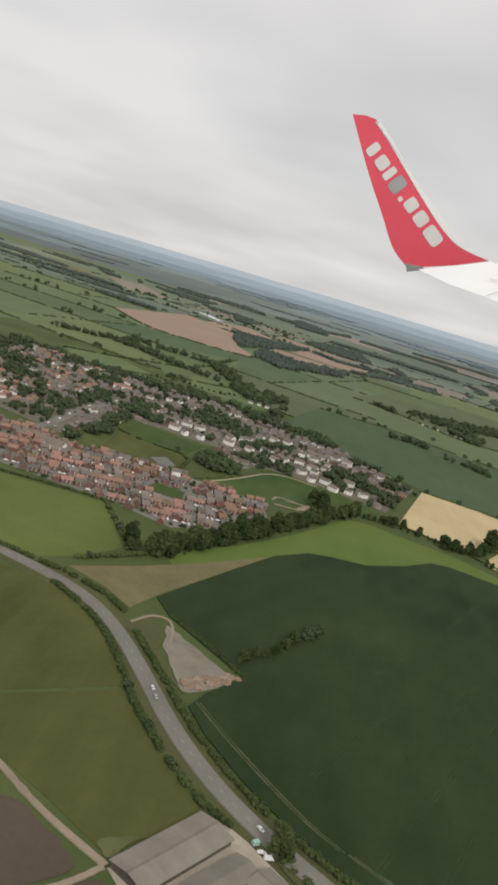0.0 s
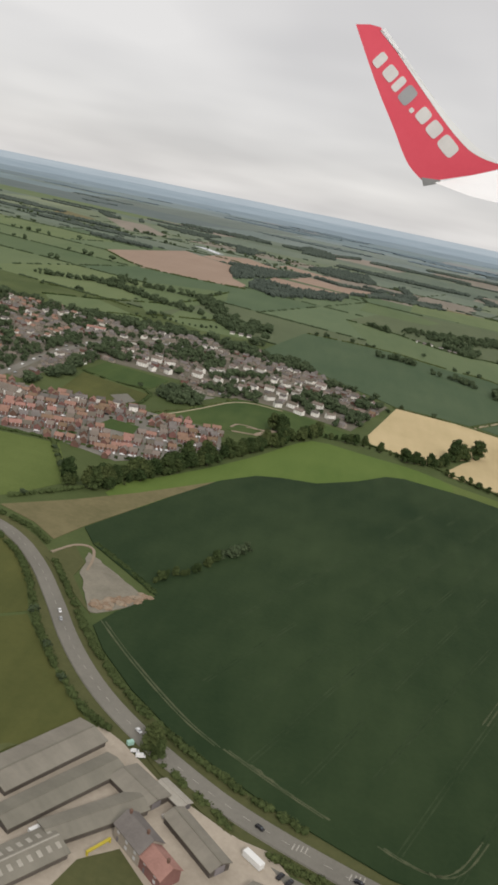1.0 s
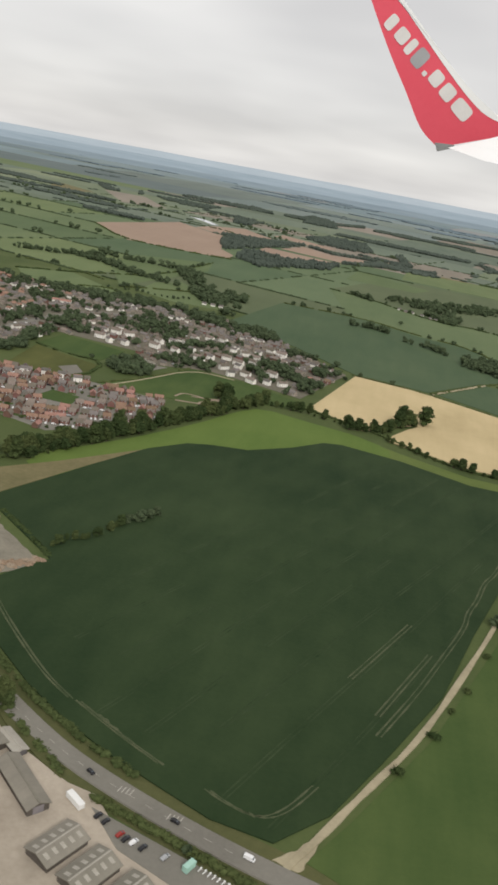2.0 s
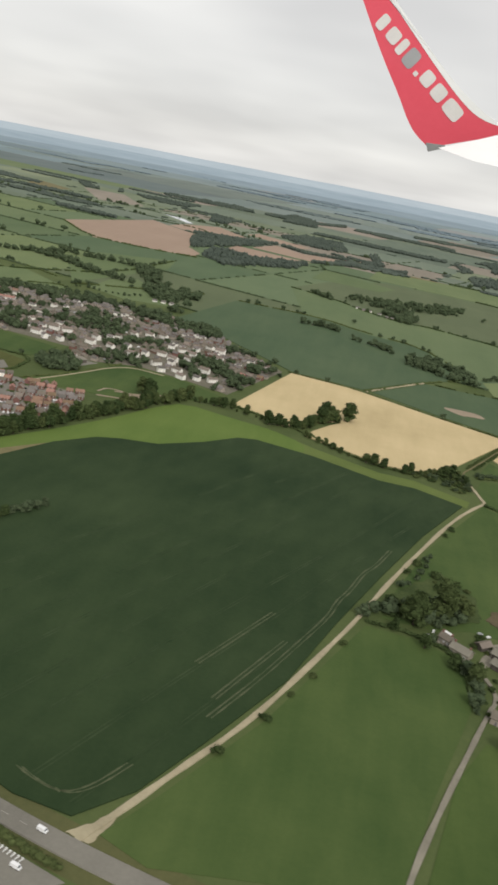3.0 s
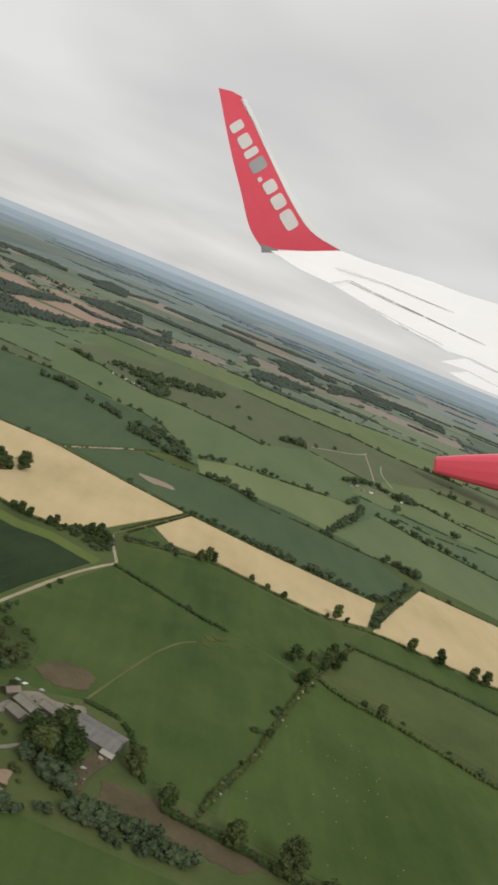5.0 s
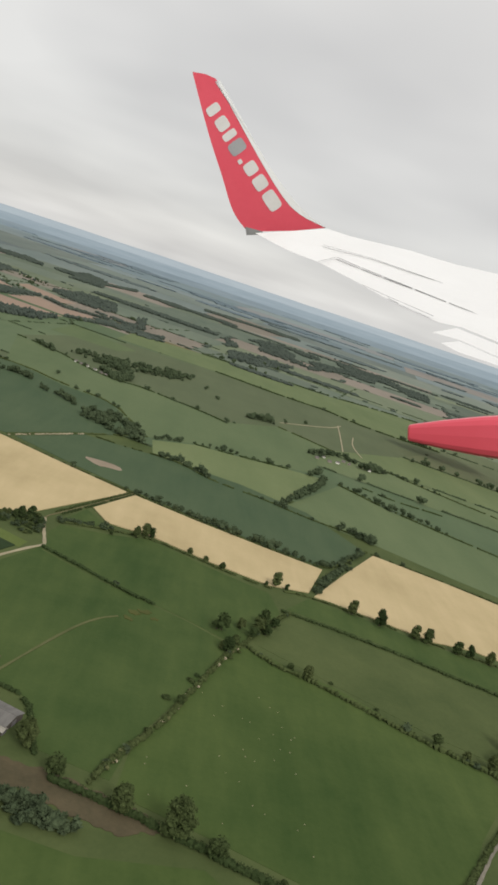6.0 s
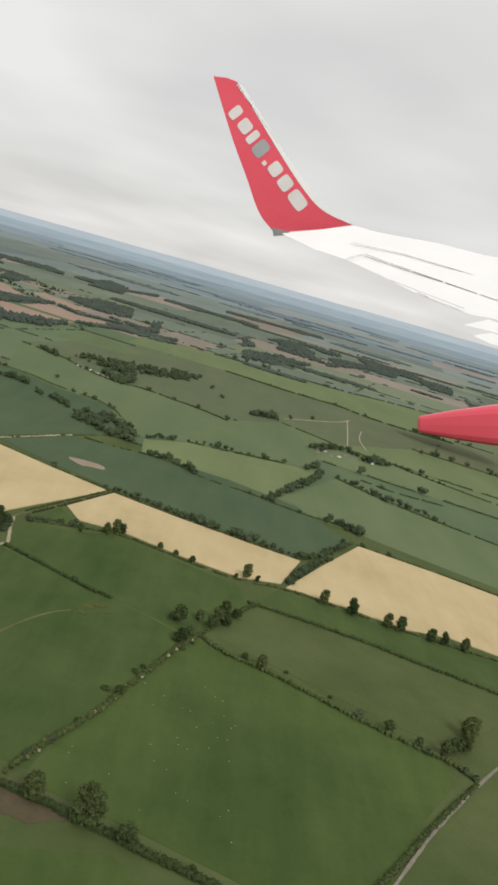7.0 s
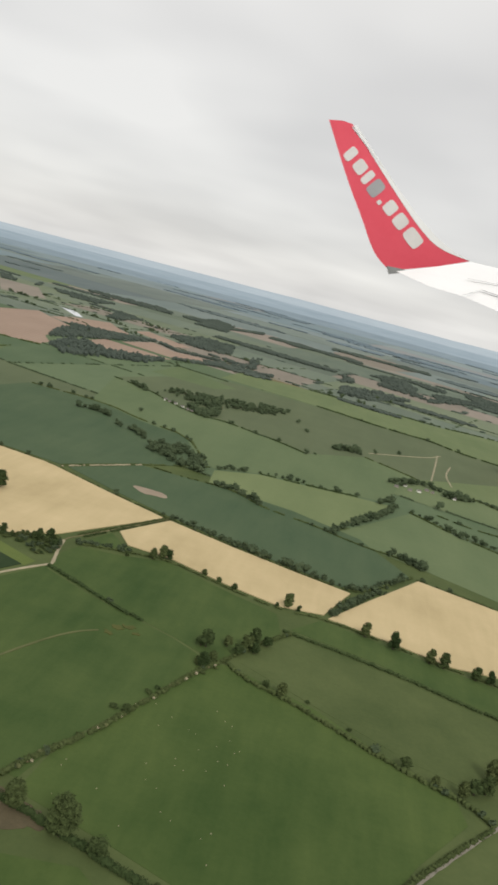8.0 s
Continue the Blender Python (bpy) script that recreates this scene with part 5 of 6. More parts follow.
make_house("stone farmhouse with brown roof", 1.8, 1.3, 0.9, 1.4, "stone", "brownroof", (-0.4, 0.4), 3).matrix_basis = pose(3.9, 104.6, 0, 0, 0, -36)
make_house("long stone farmhouse with pale grey roof", 2.9, 1.7, 0.9, 1.45, "stone", "barnroof", (-0.4, 0.4), 3).matrix_basis = pose(5.8, 102.3, 0, 0, 0, -34)
make_house("old stone cottage with brown roof", 2.8, 1.7, 0.9, 1.5, "stone", "brownroof", (0.4,), 2).matrix_basis = pose(9.8, 88.3, 0, 0, 0, -20)
make_barn("small farm outbuilding with brown roof", 2.0, 1.3, 0.7, 1.1, "brownroof").matrix_basis = pose(9.2, 105.6, 0, 0, 0, 40)
for x, y, a in [(1.2, 103.9, 100), (1.5, 105.3, 100), (2.3, 106.8, 75)]:
    CARS["van"].put(x, y, a, 0.0, 0.62)
make_container("white caravan beside the farmhouse", "white", 1.3, 0.6, 0.55).matrix_basis = pose(4.2, 106.6, 0.05, 0, 0, -38)
for x, y, a in [(9.2, 109.4, 0), (10.4, 109.0, 40), (20.9, 90.6, 70), (21.8, 94.6, 20), (13.0, 108.8, 10)]:
    CARS[("white", "silver")[int(x) % 2]].put(x, y, a, 0.05, 0.7)
for k in range(26):
    q = rnd.random()
    x, y = (21.2 + q * 2.8 + rnd.uniform(-0.6, 0.6), 89.5 + q * 9) if k % 2 else (rnd.uniform(9.8, 18.4), rnd.uniform(101.6, 107.4))
    s = rnd.uniform(0.18, 0.42)
    heap = Clumps(640 + k)
    heap.lobe((0, 0, s * 0.3), (s, s * 0.7, s * 0.5), ICO1, 0.35)
    tagged(heap.build("rubble_mound", M[("yard", "barnwall", "orange", "gravel", "stone")[k % 5]]), "low mound of grey and brown rubble in a farmyard", "mound").matrix_basis = pose(x, y, 0.08, 0, 0, 37 * k)
for k in range(7):
    bm = boxes((-0.3, 0.3, -0.2, 0.2, 0, 0.3), (-0.26, 0.26, -0.16, 0.16, 0.3, 0.36))
    tagged(part("feed_crate", bm, M[("white", "concrete")[k % 2]], None), "pale crate standing in the yard", "crate").matrix_basis = pose(10.6 + k * 0.55, 102.2 + (k % 3) * 0.7, 0.11, 0, 0, 23 * k)

# ---- belts, hedges and single trees ----
rnd = random.Random(33)
for line, gap, size, wide in [
        ([(-93, 126), (-89.5, 126.4), (-86.1, 132.1), (-80.1, 143.5), (-75.6, 153.3), (-69.2, 165.9), (-62.7, 180.8), (-58.3, 190.7), (-55.2, 194.3)], 0.42, 0.72, 1.7),
        ([(-55.2, 193.3), (-46.4, 193.5), (-39.1, 191.7), (-33.2, 188.8)], 1.6, 0.6, 0.6),
        ([(-40.9, 338.4), (-34.1, 341.2), (-26.3, 336.6)], 0.9, 1.0, 1.2),
        ([(-12.8, 321.3), (-8.9, 319.3), (-2.8, 313.0)], 1.1, 0.95, 0.9),
        ([(29.4, 298.0), (34.3, 302.4), (40.3, 308.3)], 1.9, 0.9, 0.6),
        ([(33.0, 273.4), (40.7, 272.4), (46.0, 268.0), (51.0, 263.6)], 1.3, 0.95, 0.9),
        ([(44.7, 310.0), (54.7, 314.2), (70.7, 315.2), (83.5, 318.2)], 3.0, 0.75, 0.6),
        ([(74.3, 254.8), (80.6, 270.5), (87.5, 285.0), (94.0, 301.7), (98.9, 319.6)], 1.5, 0.95, 1.0),
        ([(93.0, 318.8), (97.3, 329.7)], 1.2, 1.3, 1.6),
        ([(104.5, 316.3), (112.1, 311.7), (121.7, 300.0), (134.4, 296.4), (142.3, 288.0)], 2.1, 0.85, 0.8),
        ([(94.0, 249.8), (98.0, 249.0), (105.1, 244.2)], 0.9, 0.95, 1.2),
        ([(137.7, 380.2), (149.9, 371.1), (161.6, 362.4)], 3.2, 0.8, 0.8),
        ([(69.4, 412.0), (77.0, 416.0), (84.5, 417.0)], 0.7, 1.25, 2.2),
        ([(99.9, 364.0), (106.0, 374.0), (112.6, 380.8), (123.4, 378.0)], 1.1, 1.0, 2.4),
        ([(123.1, 366.6), (129.0, 370.0), (135.2, 374.4)], 0.6, 1.2, 1.6),
        ([(-46.5, 439.5), (-40.0, 433.0), (-35.6, 427.5)], 0.8, 1.1, 1.6),
        ([(177.0, 517.0), (184.0, 516.0), (196.0, 511.0)], 1.2, 1.1, 1.2),
        ([(-201.7, 367.5), (-192.3, 371.0), (-185.5, 375.0), (-176.0, 386.0), (-166.0, 391.0)], 1.0, 1.1, 2.4),
        ([(-173.7, 377.6), (-159.3, 372.9), (-143.7, 360.2), (-131.2, 354.4), (-118.7, 347.3)], 0.8, 1.05, 2.2),
        ([(-173.3, 402.3), (-157.3, 399.0), (-144.8, 401.5), (-131.2, 400.1)], 1.1, 1.1, 1.8),
        ([(-131.0, 312.6), (-126.1, 315.5), (-116.5, 314.7), (-110.8, 315.1), (-106.8, 321.7)], 2.6, 0.6, 0.6),
        ([(-147.6, 279.7), (-138.0, 287.0), (-123.5, 279.0), (-114.3, 285.0), (-114.6, 294.6)], 0.8, 1.0, 2.0),
        ([(-95.7, 282.9), (-89.6, 283.3), (-85.2, 284.0)], 0.5, 1.0, 2.6),
        ([(-72.8, 272.4), (-63.5, 270.3)], 0.6, 1.0, 1.0),
        ([(-33.0, 188.4), (-29.4, 188.9), (-26.1, 190.4), (-24.0, 195.5), (-20.5, 200.6), (-17.6, 203.6)], 0.8, 0.78, 0.7),
        ([(-24.8, 185.0), (-15.3, 178.4), (-7.1, 174.8), (0.7, 174.6)], 2.2, 0.5, 0.4),
        ([(0.7, 175.0), (5.9, 177.1), (11.1, 178.3), (13.0, 175.9), (11.2, 181.3), (5.8, 179.1)], 1.3, 0.5, 0.7),
        ([(-70.5, 98.6), (-68.3, 101.8), (-65.9, 105.6), (-63.1, 112.0), (-60.8, 116.7)], 0.9, 0.36, 0.5),
        ([(-63.6, 111.0), (-61.4, 114.4), (-60.0, 117.6)], 1.0, 0.5, 0.7),
        ([(-6.9, 107.4), (-2.2, 111.0), (3.4, 114.7), (5.6, 111.6), (-0.2, 108.0)], 1.5, 0.8, 1.3),
        ([(14.4, 92.4), (15.4, 95.4), (17.2, 96.6), (19.4, 95.4), (19.3, 92.6), (20.2, 90.0), (18.2, 89.8), (16.4, 92.4)], 0.9, 0.8, 0.9),
        ([(10.2, 82.8), (14.9, 82.6), (19.2, 84.4), (24.0, 86.0)], 1.1, 0.7, 0.8),
        ([(22.0, 86.4), (25.6, 86.8), (29.5, 86.2), (33.0, 85.0), (36.7, 83.8), (33.0, 83.4), (28.0, 84.0), (23.6, 85.0)], 0.5, 0.62, 1.1),
        ([(6.0, 98), (7.5, 94), (7.0, 89)], 1.8, 0.7, 0.6),
        ([(-190, 296), (-148, 289), (-128, 287), (-109, 290), (-88, 287)], 0.8, 0.95, 2.2),
        ([(30, 223.4), (49, 215), (68, 209.8), (83.5, 206.8), (89, 212), (99.5, 232)], 1.5, 0.85, 0.9),
        ([(78.6, 185), (82.0, 193), (85.4, 201), (87.6, 206), (92, 213)], 0.6, 0.6, 0.8),
        ([(16, 183.4), (20, 184.6), (25, 186.4), (28, 186.8)], 0.8, 0.55, 0.5),
        ([(-1.2, 112.6), (1.7, 116.4), (3.8, 113.4), (2.2, 118.0)], 3.6, 0.7, 0.9),
        ([(-2.6, 118.2), (0.4, 121.4), (1.6, 127.2), (3.4, 133.0)], 2.6, 0.5, 0.4)]:
    for x, y in resampled(line, gap):
        plant(x + rnd.uniform(-wide, wide), y + rnd.uniform(-wide, wide), size * rnd.choice((0.5, 0.7, 0.85, 1.0, 1.1, 1.35)) * rnd.uniform(0.85, 1.15), None, rnd)
for copse, gap, size in [
        ([(0.9, 296.5), (2.6, 313.4), (10.9, 317.3), (25.0, 298.6), (25.4, 289.5), (19.0, 284.1), (9.3, 291.5)], 1.9, 1.05),
        ([(-8.9, 412.3), (-5.7, 437.1), (6.0, 430.7), (8.4, 404.1), (1.7, 393.7)], 2.3, 1.2),
        ([(-37.3, 446.5), (-12.0, 464.4), (18.7, 488.0), (39.1, 496.5), (31.1, 463.9), (7.4, 443.5), (-12.8, 433.6)], 3.0, 1.1),
        ([(-134.4, 405.0), (-119.2, 397.6), (-110.2, 362.4), (-118.4, 358.8)], 2.4, 1.15),
        ([(-112.5, 342.2), (-107.2, 360.9), (-86.6, 349.5), (-83.8, 326.3), (-97.5, 315.3)], 2.2, 1.15)]:
    xs, ys = [p[0] for p in copse], [p[1] for p in copse]
    for _ in range(int((max(xs) - min(xs)) * (max(ys) - min(ys)) / gap ** 2 * 1.3)):
        x, y = rnd.uniform(min(xs), max(xs)), rnd.uniform(min(ys), max(ys))
        if inside((x, y), copse) and noise.noise((x * 0.09, y * 0.05, 1.6)) > -0.28:
            plant(x, y, size * rnd.uniform(0.45, 1.25), None, rnd)
for x, y, s in [(-17.2, 322.4, 1.0), (-21.4, 367.0, 1.0), (-19.6, 325.3, 1.0), (17.0, 400.0, 1.1), (42.8, 388.4, 1.1), (57.2, 378.0, 1.1), (53.0, 441.0, 1.1), (46.0, 463.0, 1.1), (91.0, 432.0, 1.0), (104.6, 452.0, 1.0), (165.0, 436.0, 1.0), (-41.5, 254.0, 0.9), (146.0, 526.0, 1.0)]:
    far_tree(x, y, s, rnd)
for k in range(190):
    x, y = rnd.uniform(-1, 14), rnd.uniform(167, 184)
    if inside((x, y), [(-1.5, 174.2), (10.8, 183.6), (13.6, 180), (13.4, 170.5), (11.4, 169.2), (4.5, 173.0)]):
        (shrub if k % 3 else plant)(x, y, rnd.uniform(0.45, 0.9) if k % 3 else rnd.uniform(0.35, 0.55))
for x, y, s, k in [(-21.5, 201.7, 1.15, 2), (-15.3, 205.6, 1.5, 0), (-26.8, 190.4, 0.8, 1), (-8.0, 175.8, 0.85, 0), (86.9, 178.6, 0.85, 2), (93.4, 176.4, 1.0, 2), (101.6, 174.6, 0.9, 2),
                   (104.7, 174.2, 1.0, 0), (111.7, 173.0, 0.8, 2), (114.9, 173.2, 0.8, 2), (119.5, 172.2, 0.9, 0), (65.9, 180.4, 0.6, 3), (68.3, 182.0, 0.85, 2), (71.1, 181.6, 0.6, 3), (28.1, 184.4, 0.5, 3), (33.7, 187.3, 0.75, 0),
                   (35.6, 189.4, 0.95, 0), (37.0, 190.0, 0.9, 1), (47.0, 186.3, 0.6, 0), (51.0, 184.6, 0.55, 1), (55.2, 183.0, 0.55, 0),                    (62.6, 83.5, 0.5, 3), (93.9, 127.4, 0.85, 1), (98.9, 125.0, 0.55, 0), (68.4, 140.4, 0.6, 1), (71.4, 138.8, 0.75, 0), (54.0, 149.3, 0.75, 1), (58.9, 152.4, 0.8, 1), (55.0, 141.2, 0.5, 0), (66.4, 158.0, 0.8, 1), (64.4, 153.2, 0.7, 0), (103.2, 124.2, 0.8, 0), (105.5, 126.4, 1.0, 1), (109.2, 132.0, 1.2, 0), (107.6, 127.6, 1.0, 2), (111.4, 135.4, 1.1, 1),
                   (28.1, 97.2, 1.15, 0), (33.0, 92.4, 1.1, 1), (41.8, 89.2, 1.0, 0), (49.0, 87.0, 1.45, 0), (54.4, 85.6, 1.0, 1), (55.0, 149.6, 1.15, 1), (56.0, 141.0, 0.9, 0), (57.4, 143.4, 0.8, 1), (62.6, 153.6, 1.0, 1), (63.8, 156.8, 1.0, 0), (61.4, 150.0, 0.9, 1), (48.2, 117.6, 0.7, 3), (28.6, 98.6, 0.7, 1)]:
    plant(x, y, s, k)

for x, y, s, k in [(-0.6, 107.4, 1.35, 0), (3.6, 111.6, 1.6, 2), (7.4, 113.6, 0.9, 1), (16.4, 94.2, 1.7, 1), (19.4, 93.8, 1.5, 0), (14.6, 95.6, 1.3, 2), (17.6, 97.4, 1.5, 0), (-3.4, 104.6, 0.8, 3), (0.8, 101.6, 0.8, 1), (4.6, 98.4, 0.9, 3), (7.0, 95.4, 1.0, 1)]:
    plant(x, y, s, k)
for k in range(46):
    x, y = rnd.uniform(-6, 10), rnd.uniform(106, 127)
    if inside((x, y), [(-4.7, 114.0), (4.3, 126.9), (9.8, 120.2), (8.7, 112.9), (2.3, 108.4), (-5.4, 108.3)]):
        shrub(x, y, rnd.uniform(0.5, 1.2))
DARK = "uneven dark green field hedge with a few trees"
for k, (pts, tr, size, h) in enumerate([
        ([(-45.7, 197.3), (-32.8, 191.8), (-24.8, 187.6), (-15.3, 179.4), (-7.1, 175.3), (0.7, 174.8)], 0.0, 0.5, 0.5),
        ([(16.0, 164.9), (24.6, 160.3), (30.9, 156.8), (36.0, 153.8), (41.0, 152.4)], 0.02, 0.4, 0.6),
        ([(15.8, 182.5), (27.0, 186.6), (37.2, 189.8), (52.8, 183.3), (66.5, 179.4), (77.2, 182.2), (92.8, 178.4), (106.7, 174.6), (138, 170.4)], 0.06, 0.5, 0.5),
        ([(37.4, 92.8), (39.0, 97.6), (42.0, 103.4), (45.2, 109.6), (48.8, 119.4), (52.8, 130.2), (56.2, 139.6), (59.6, 145.8), (61.6, 150.4), (64.6, 157.2), (70.4, 167.0)], 0.10, 0.5, 0.7),
        ([(60.4, 145.0), (64.0, 141.2), (71.9, 138.2), (78.5, 135.0), (86.7, 130.3), (92.5, 127.2), (99.4, 124.3), (104.2, 122.5), (108.0, 118.6)], 0.10, 0.6, 0.85),
        ([(69.1, 168.0), (89.3, 164.7), (111.8, 157.5), (136, 150)], 0.03, 0.45, 0.6),
        ([(32.8, 91.6), (38.1, 90.4), (42.6, 89.3), (45.6, 88.3), (52.2, 86.2), (56.5, 84.6), (63.4, 82.6), (70.0, 80.4), (84, 75)], 0.05, 0.55, 0.85),
        ([(-35.8, 246.4), (-16.0, 243.2), (5.3, 232.0), (29.0, 222.4), (49.1, 214.0), (67.9, 208.9), (83.0, 205.6), (88, 211), (100.6, 233.2)], 0.10, 0.7, 0.5),
        ([(-12.0, 243.8), (6.2, 272.6), (26.4, 297)], 0.01, 0.5, 0.45),
        ([(102.5, 232.6), (124.9, 226.6), (160, 214)], 0.06, 0.7, 0.5),
        ([(-110.0, 110.6), (-103.7, 109.6), (-97, 108.2), (-90.5, 105.4), (-87.0, 102.0)], 0.0, 0.5, 0.6),
        ([(-98, 104.0), (-91.0, 99.0), (-85.0, 91.4), (-80.8, 83.0), (-76.0, 75.8), (-70.2, 69.0), (-66, 66.4)], 0.02, 0.5, 0.6),
        ([(-84.0, 97.4), (-78.6, 89.2), (-73.2, 80.8), (-67.4, 74.0), (-61.8, 69.0), (-56.0, 65.2), (-51.0, 62.4), (-45.8, 60.2)], 0.0, 0.5, 0.5),
        ([(-61.1, 64.6), (-56.6, 61.4), (-52.6, 58.4)], 0.0, 0.5, 0.4),
        ([(-48.6, 56.4), (-42.5, 54.6), (-36.8, 52.8), (-31.5, 51.4)], 0.05, 0.4, 0.5),
        ([(-103.6, 145.0), (-96.5, 131.0), (-93.6, 126.6)], 0.06, 0.6, 0.6),
        ([(-150, 139.6), (-123.6, 143.4), (-113.0, 144.9), (-102.6, 145.6)], 0.04, 0.5, 0.5),
        ([(-98.5, 115.0), (-94, 120), (-90.5, 125.0)], 0.10, 0.6, 0.7),
        ([(-7.2, 105.0), (-0.4, 104.6), (5.6, 101.6), (7.0, 90.0)], 0.04, 0.5, 0.4),
        ([(-81.0, 105.6), (-75.0, 100.6), (-69.4, 95.6)], 0.0, 0.5, 0.3),
        ([(19.4, 110.0), (26, 108.4), (28.6, 99.4), (30, 95)], 0.02, 0.5, 0.4),
        ([(-93.5, 180.9), (-86, 193), (-78.6, 212.4)], 0.02, 0.5, 0.4),
        ([(-116.9, 180.8), (-108.6, 177.2), (-98, 182.2), (-98.2, 199.8), (-110.0, 200.4), (-119.6, 204.6)], 0.12, 0.7, 0.5),
        ([(-154, 336), (-132, 364), (-126, 454)], 0.1, 0.9, 0.7),
        ([(-134, 318), (-111, 339), (-88, 360)], 0.1, 0.9, 0.7),
        ([(-176, 313), (-158, 330), (-150, 340)], 0.1, 0.9, 0.7),
        ([(10.9, 273.6), (21.1, 271.7), (30.6, 273.6), (40.7, 272.4), (50.3, 263.6), (55.2, 261.3), (70.6, 258.1), (79.9, 253.0), (89.1, 250.0), (96.5, 249.8), (105.1, 244.2)], 0.10, 0.75, 0.6),
        ([(44.7, 309.7), (59.3, 312.3), (83.5, 317.9)], 0.05, 0.8, 0.6),
        ([(104.5, 316.3), (121.7, 299.7), (142.3, 287.5), (172, 272.6)], 0.04, 0.8, 0.6),
        ([(116.2, 325.0), (129.4, 318.2), (149.8, 319.0)], 0.06, 0.8, 0.6),
        ([(137.7, 380.2), (161.6, 362.4), (185, 350)], 0.04, 0.9, 0.6),
        ([(-58.6, 444.7), (-33.8, 431.8), (-17.3, 410.8), (-0.7, 399.0), (13.2, 401.6), (28.2, 394.8), (42.8, 388.2), (57.2, 377.5)], 0.03, 0.9, 0.7),
        ([(85.9, 411.8), (100.1, 401.4), (111.4, 391.1)], 0.0, 0.9, 0.6),
        ([(51.2, 559.6), (90.8, 543.7), (110.2, 540.1), (129.7, 539.6), (143.1, 523.2), (164.4, 513.6), (202, 510.4)], 0.02, 1.0, 1.0),
        ([(39.2, 645.3), (94.5, 642.4), (139.9, 633.3), (188.6, 648.5), (240.3, 646.5)], 0.01, 1.0, 1.0),
        ([(-187.8, 338.3), (-173.9, 342.0), (-158.1, 335.4), (-144.5, 326.3)], 0.08, 0.8, 0.6),
        ([(-152.1, 293.5), (-146.1, 300.8), (-135.9, 309.9), (-129.8, 302.9)], 0.10, 0.8, 0.6),
        ([(-229, 546), (-191, 488), (-165, 482), (-140, 484), (-122, 488)], 0.01, 0.9, 0.9),
        ([(-206, 688), (-167, 694), (-150, 660)], 0.02, 0.9, 0.9),
        ([(84.6, 86.4), (89.6, 93.4), (94.4, 100.6), (98.2, 105.8), (103.0, 112.2), (107.4, 118.0)], 0.03, 0.4, 0.45),
        ([(-73, 362), (-37, 363), (-14, 347), (8, 341), (23, 304)], 0.10, 0.9, 0.6)]):
    near = min(math.hypot(x, y) for x, y in pts) < 150
    hedge(DARK if tr else "low uneven dark green field hedge", pts, 300 + k, h, (0.42 if h < 0.8 else 0.6) if near else 0.6, 0.0 if k in (1, 4, 6, 14, 15, 16, 17, 18) else 0.2, 0.3 if near else 0.8, tr, size, 1, 0.1 if near else 0.0)
hedge("pale flowering line of low bushes", [(-11.6, 242.9), (6.6, 272.0)], 399, 0.45, 0.4, 0.3, 0.6, 0.0, leaf=0, mat="gravel")
hedge("low dark hedge along a lane", [(x - 0.8, y) for x, y in LANE[2:]], 398, 0.35, 0.3, 0.1, 0.5, 0.0)
hedge("low dark hedge along a lane", [(x + 0.8, y) for x, y in LANE[2:]], 397, 0.4, 0.32, 0.1, 0.5, 0.0)
for x, y in [(-18.0, 77.5), (-13.5, 88.1), (-15.6, 83.1), (-10.2, 97.3), (-5.3, 110.3), (-4.1, 113.1), (-21.9, 70.1), (-1.2, 124.0), (0.4, 128.2), (6.2, 143.4), (7.6, 147.0), (49.6, 126.0), (50.6, 128.4), (46.0, 118.4), (43.6, 108.0), (56.6, 138.6), (58.4, 141.6), (76.4, 139.8), (84.4, 134.4)]:
    shrub(x, y, rnd.uniform(0.6, 1.0))
for k in range(120):
    x, y = rnd.uniform(6.6, 22), rnd.uniform(84, 110)
    if (x - 13) ** 2 + (y - 97) ** 2 < 150 and rnd.random() < 0.35:
        shrub(x, y, rnd.uniform(0.4, 0.7))

tagged(GROVE.build("groves", M["midleaf"]), "dark green trees of gardens and copses", "trees", kind="stuff")

GAPPY = resampled([(38.4, 95.6), (42.0, 103.4), (45.2, 109.6), (48.8, 119.4), (52.8, 130.2), (56.2, 139.6), (58.6, 144.0)], 0.5)
for k in range(34):
    x, y = GAPPY[int((k + rnd.random()) / 34 * len(GAPPY))]
    x += rnd.uniform(-0.45, 0.45)
    cl = Clumps(700 + k)
    s = rnd.uniform(0.2, 0.42)
    cl.lobe((0, 0, s * 0.9), (s, s, s * 0.8), ICO1, 0.35)
    cl.leafy((0, 0, s * 0.9), (s, s, s * 0.8), 10, 0.1)
    tagged(cl.build("dry_bush", M[("worn", "stubble", "gravel")[k % 3]]), "small pale dry bush in a gappy hedge", "bush").matrix_basis = pose(x, y, 0.05, 0, 0, k * 50)

# pale lumps scattered over the large pasture, made in place of sheep
cl = Clumps(5)
for k in range(38):
    x, y = rnd.uniform(44, 70), rnd.uniform(90, 128)
    if inside((x, y), [(60.6, 142), (51.8, 125.4), (44.9, 109.6), (42.2, 93.3), (56.0, 89), (80, 84), (72, 110)]):
        cl.lobe((x, y, 0.09), (0.09, 0.07, 0.07), ICO1, 0.3)
tagged(cl.build("stones", M["gravel"]), "small pale lumps standing for sheep in a pasture", "stones", kind="stuff")


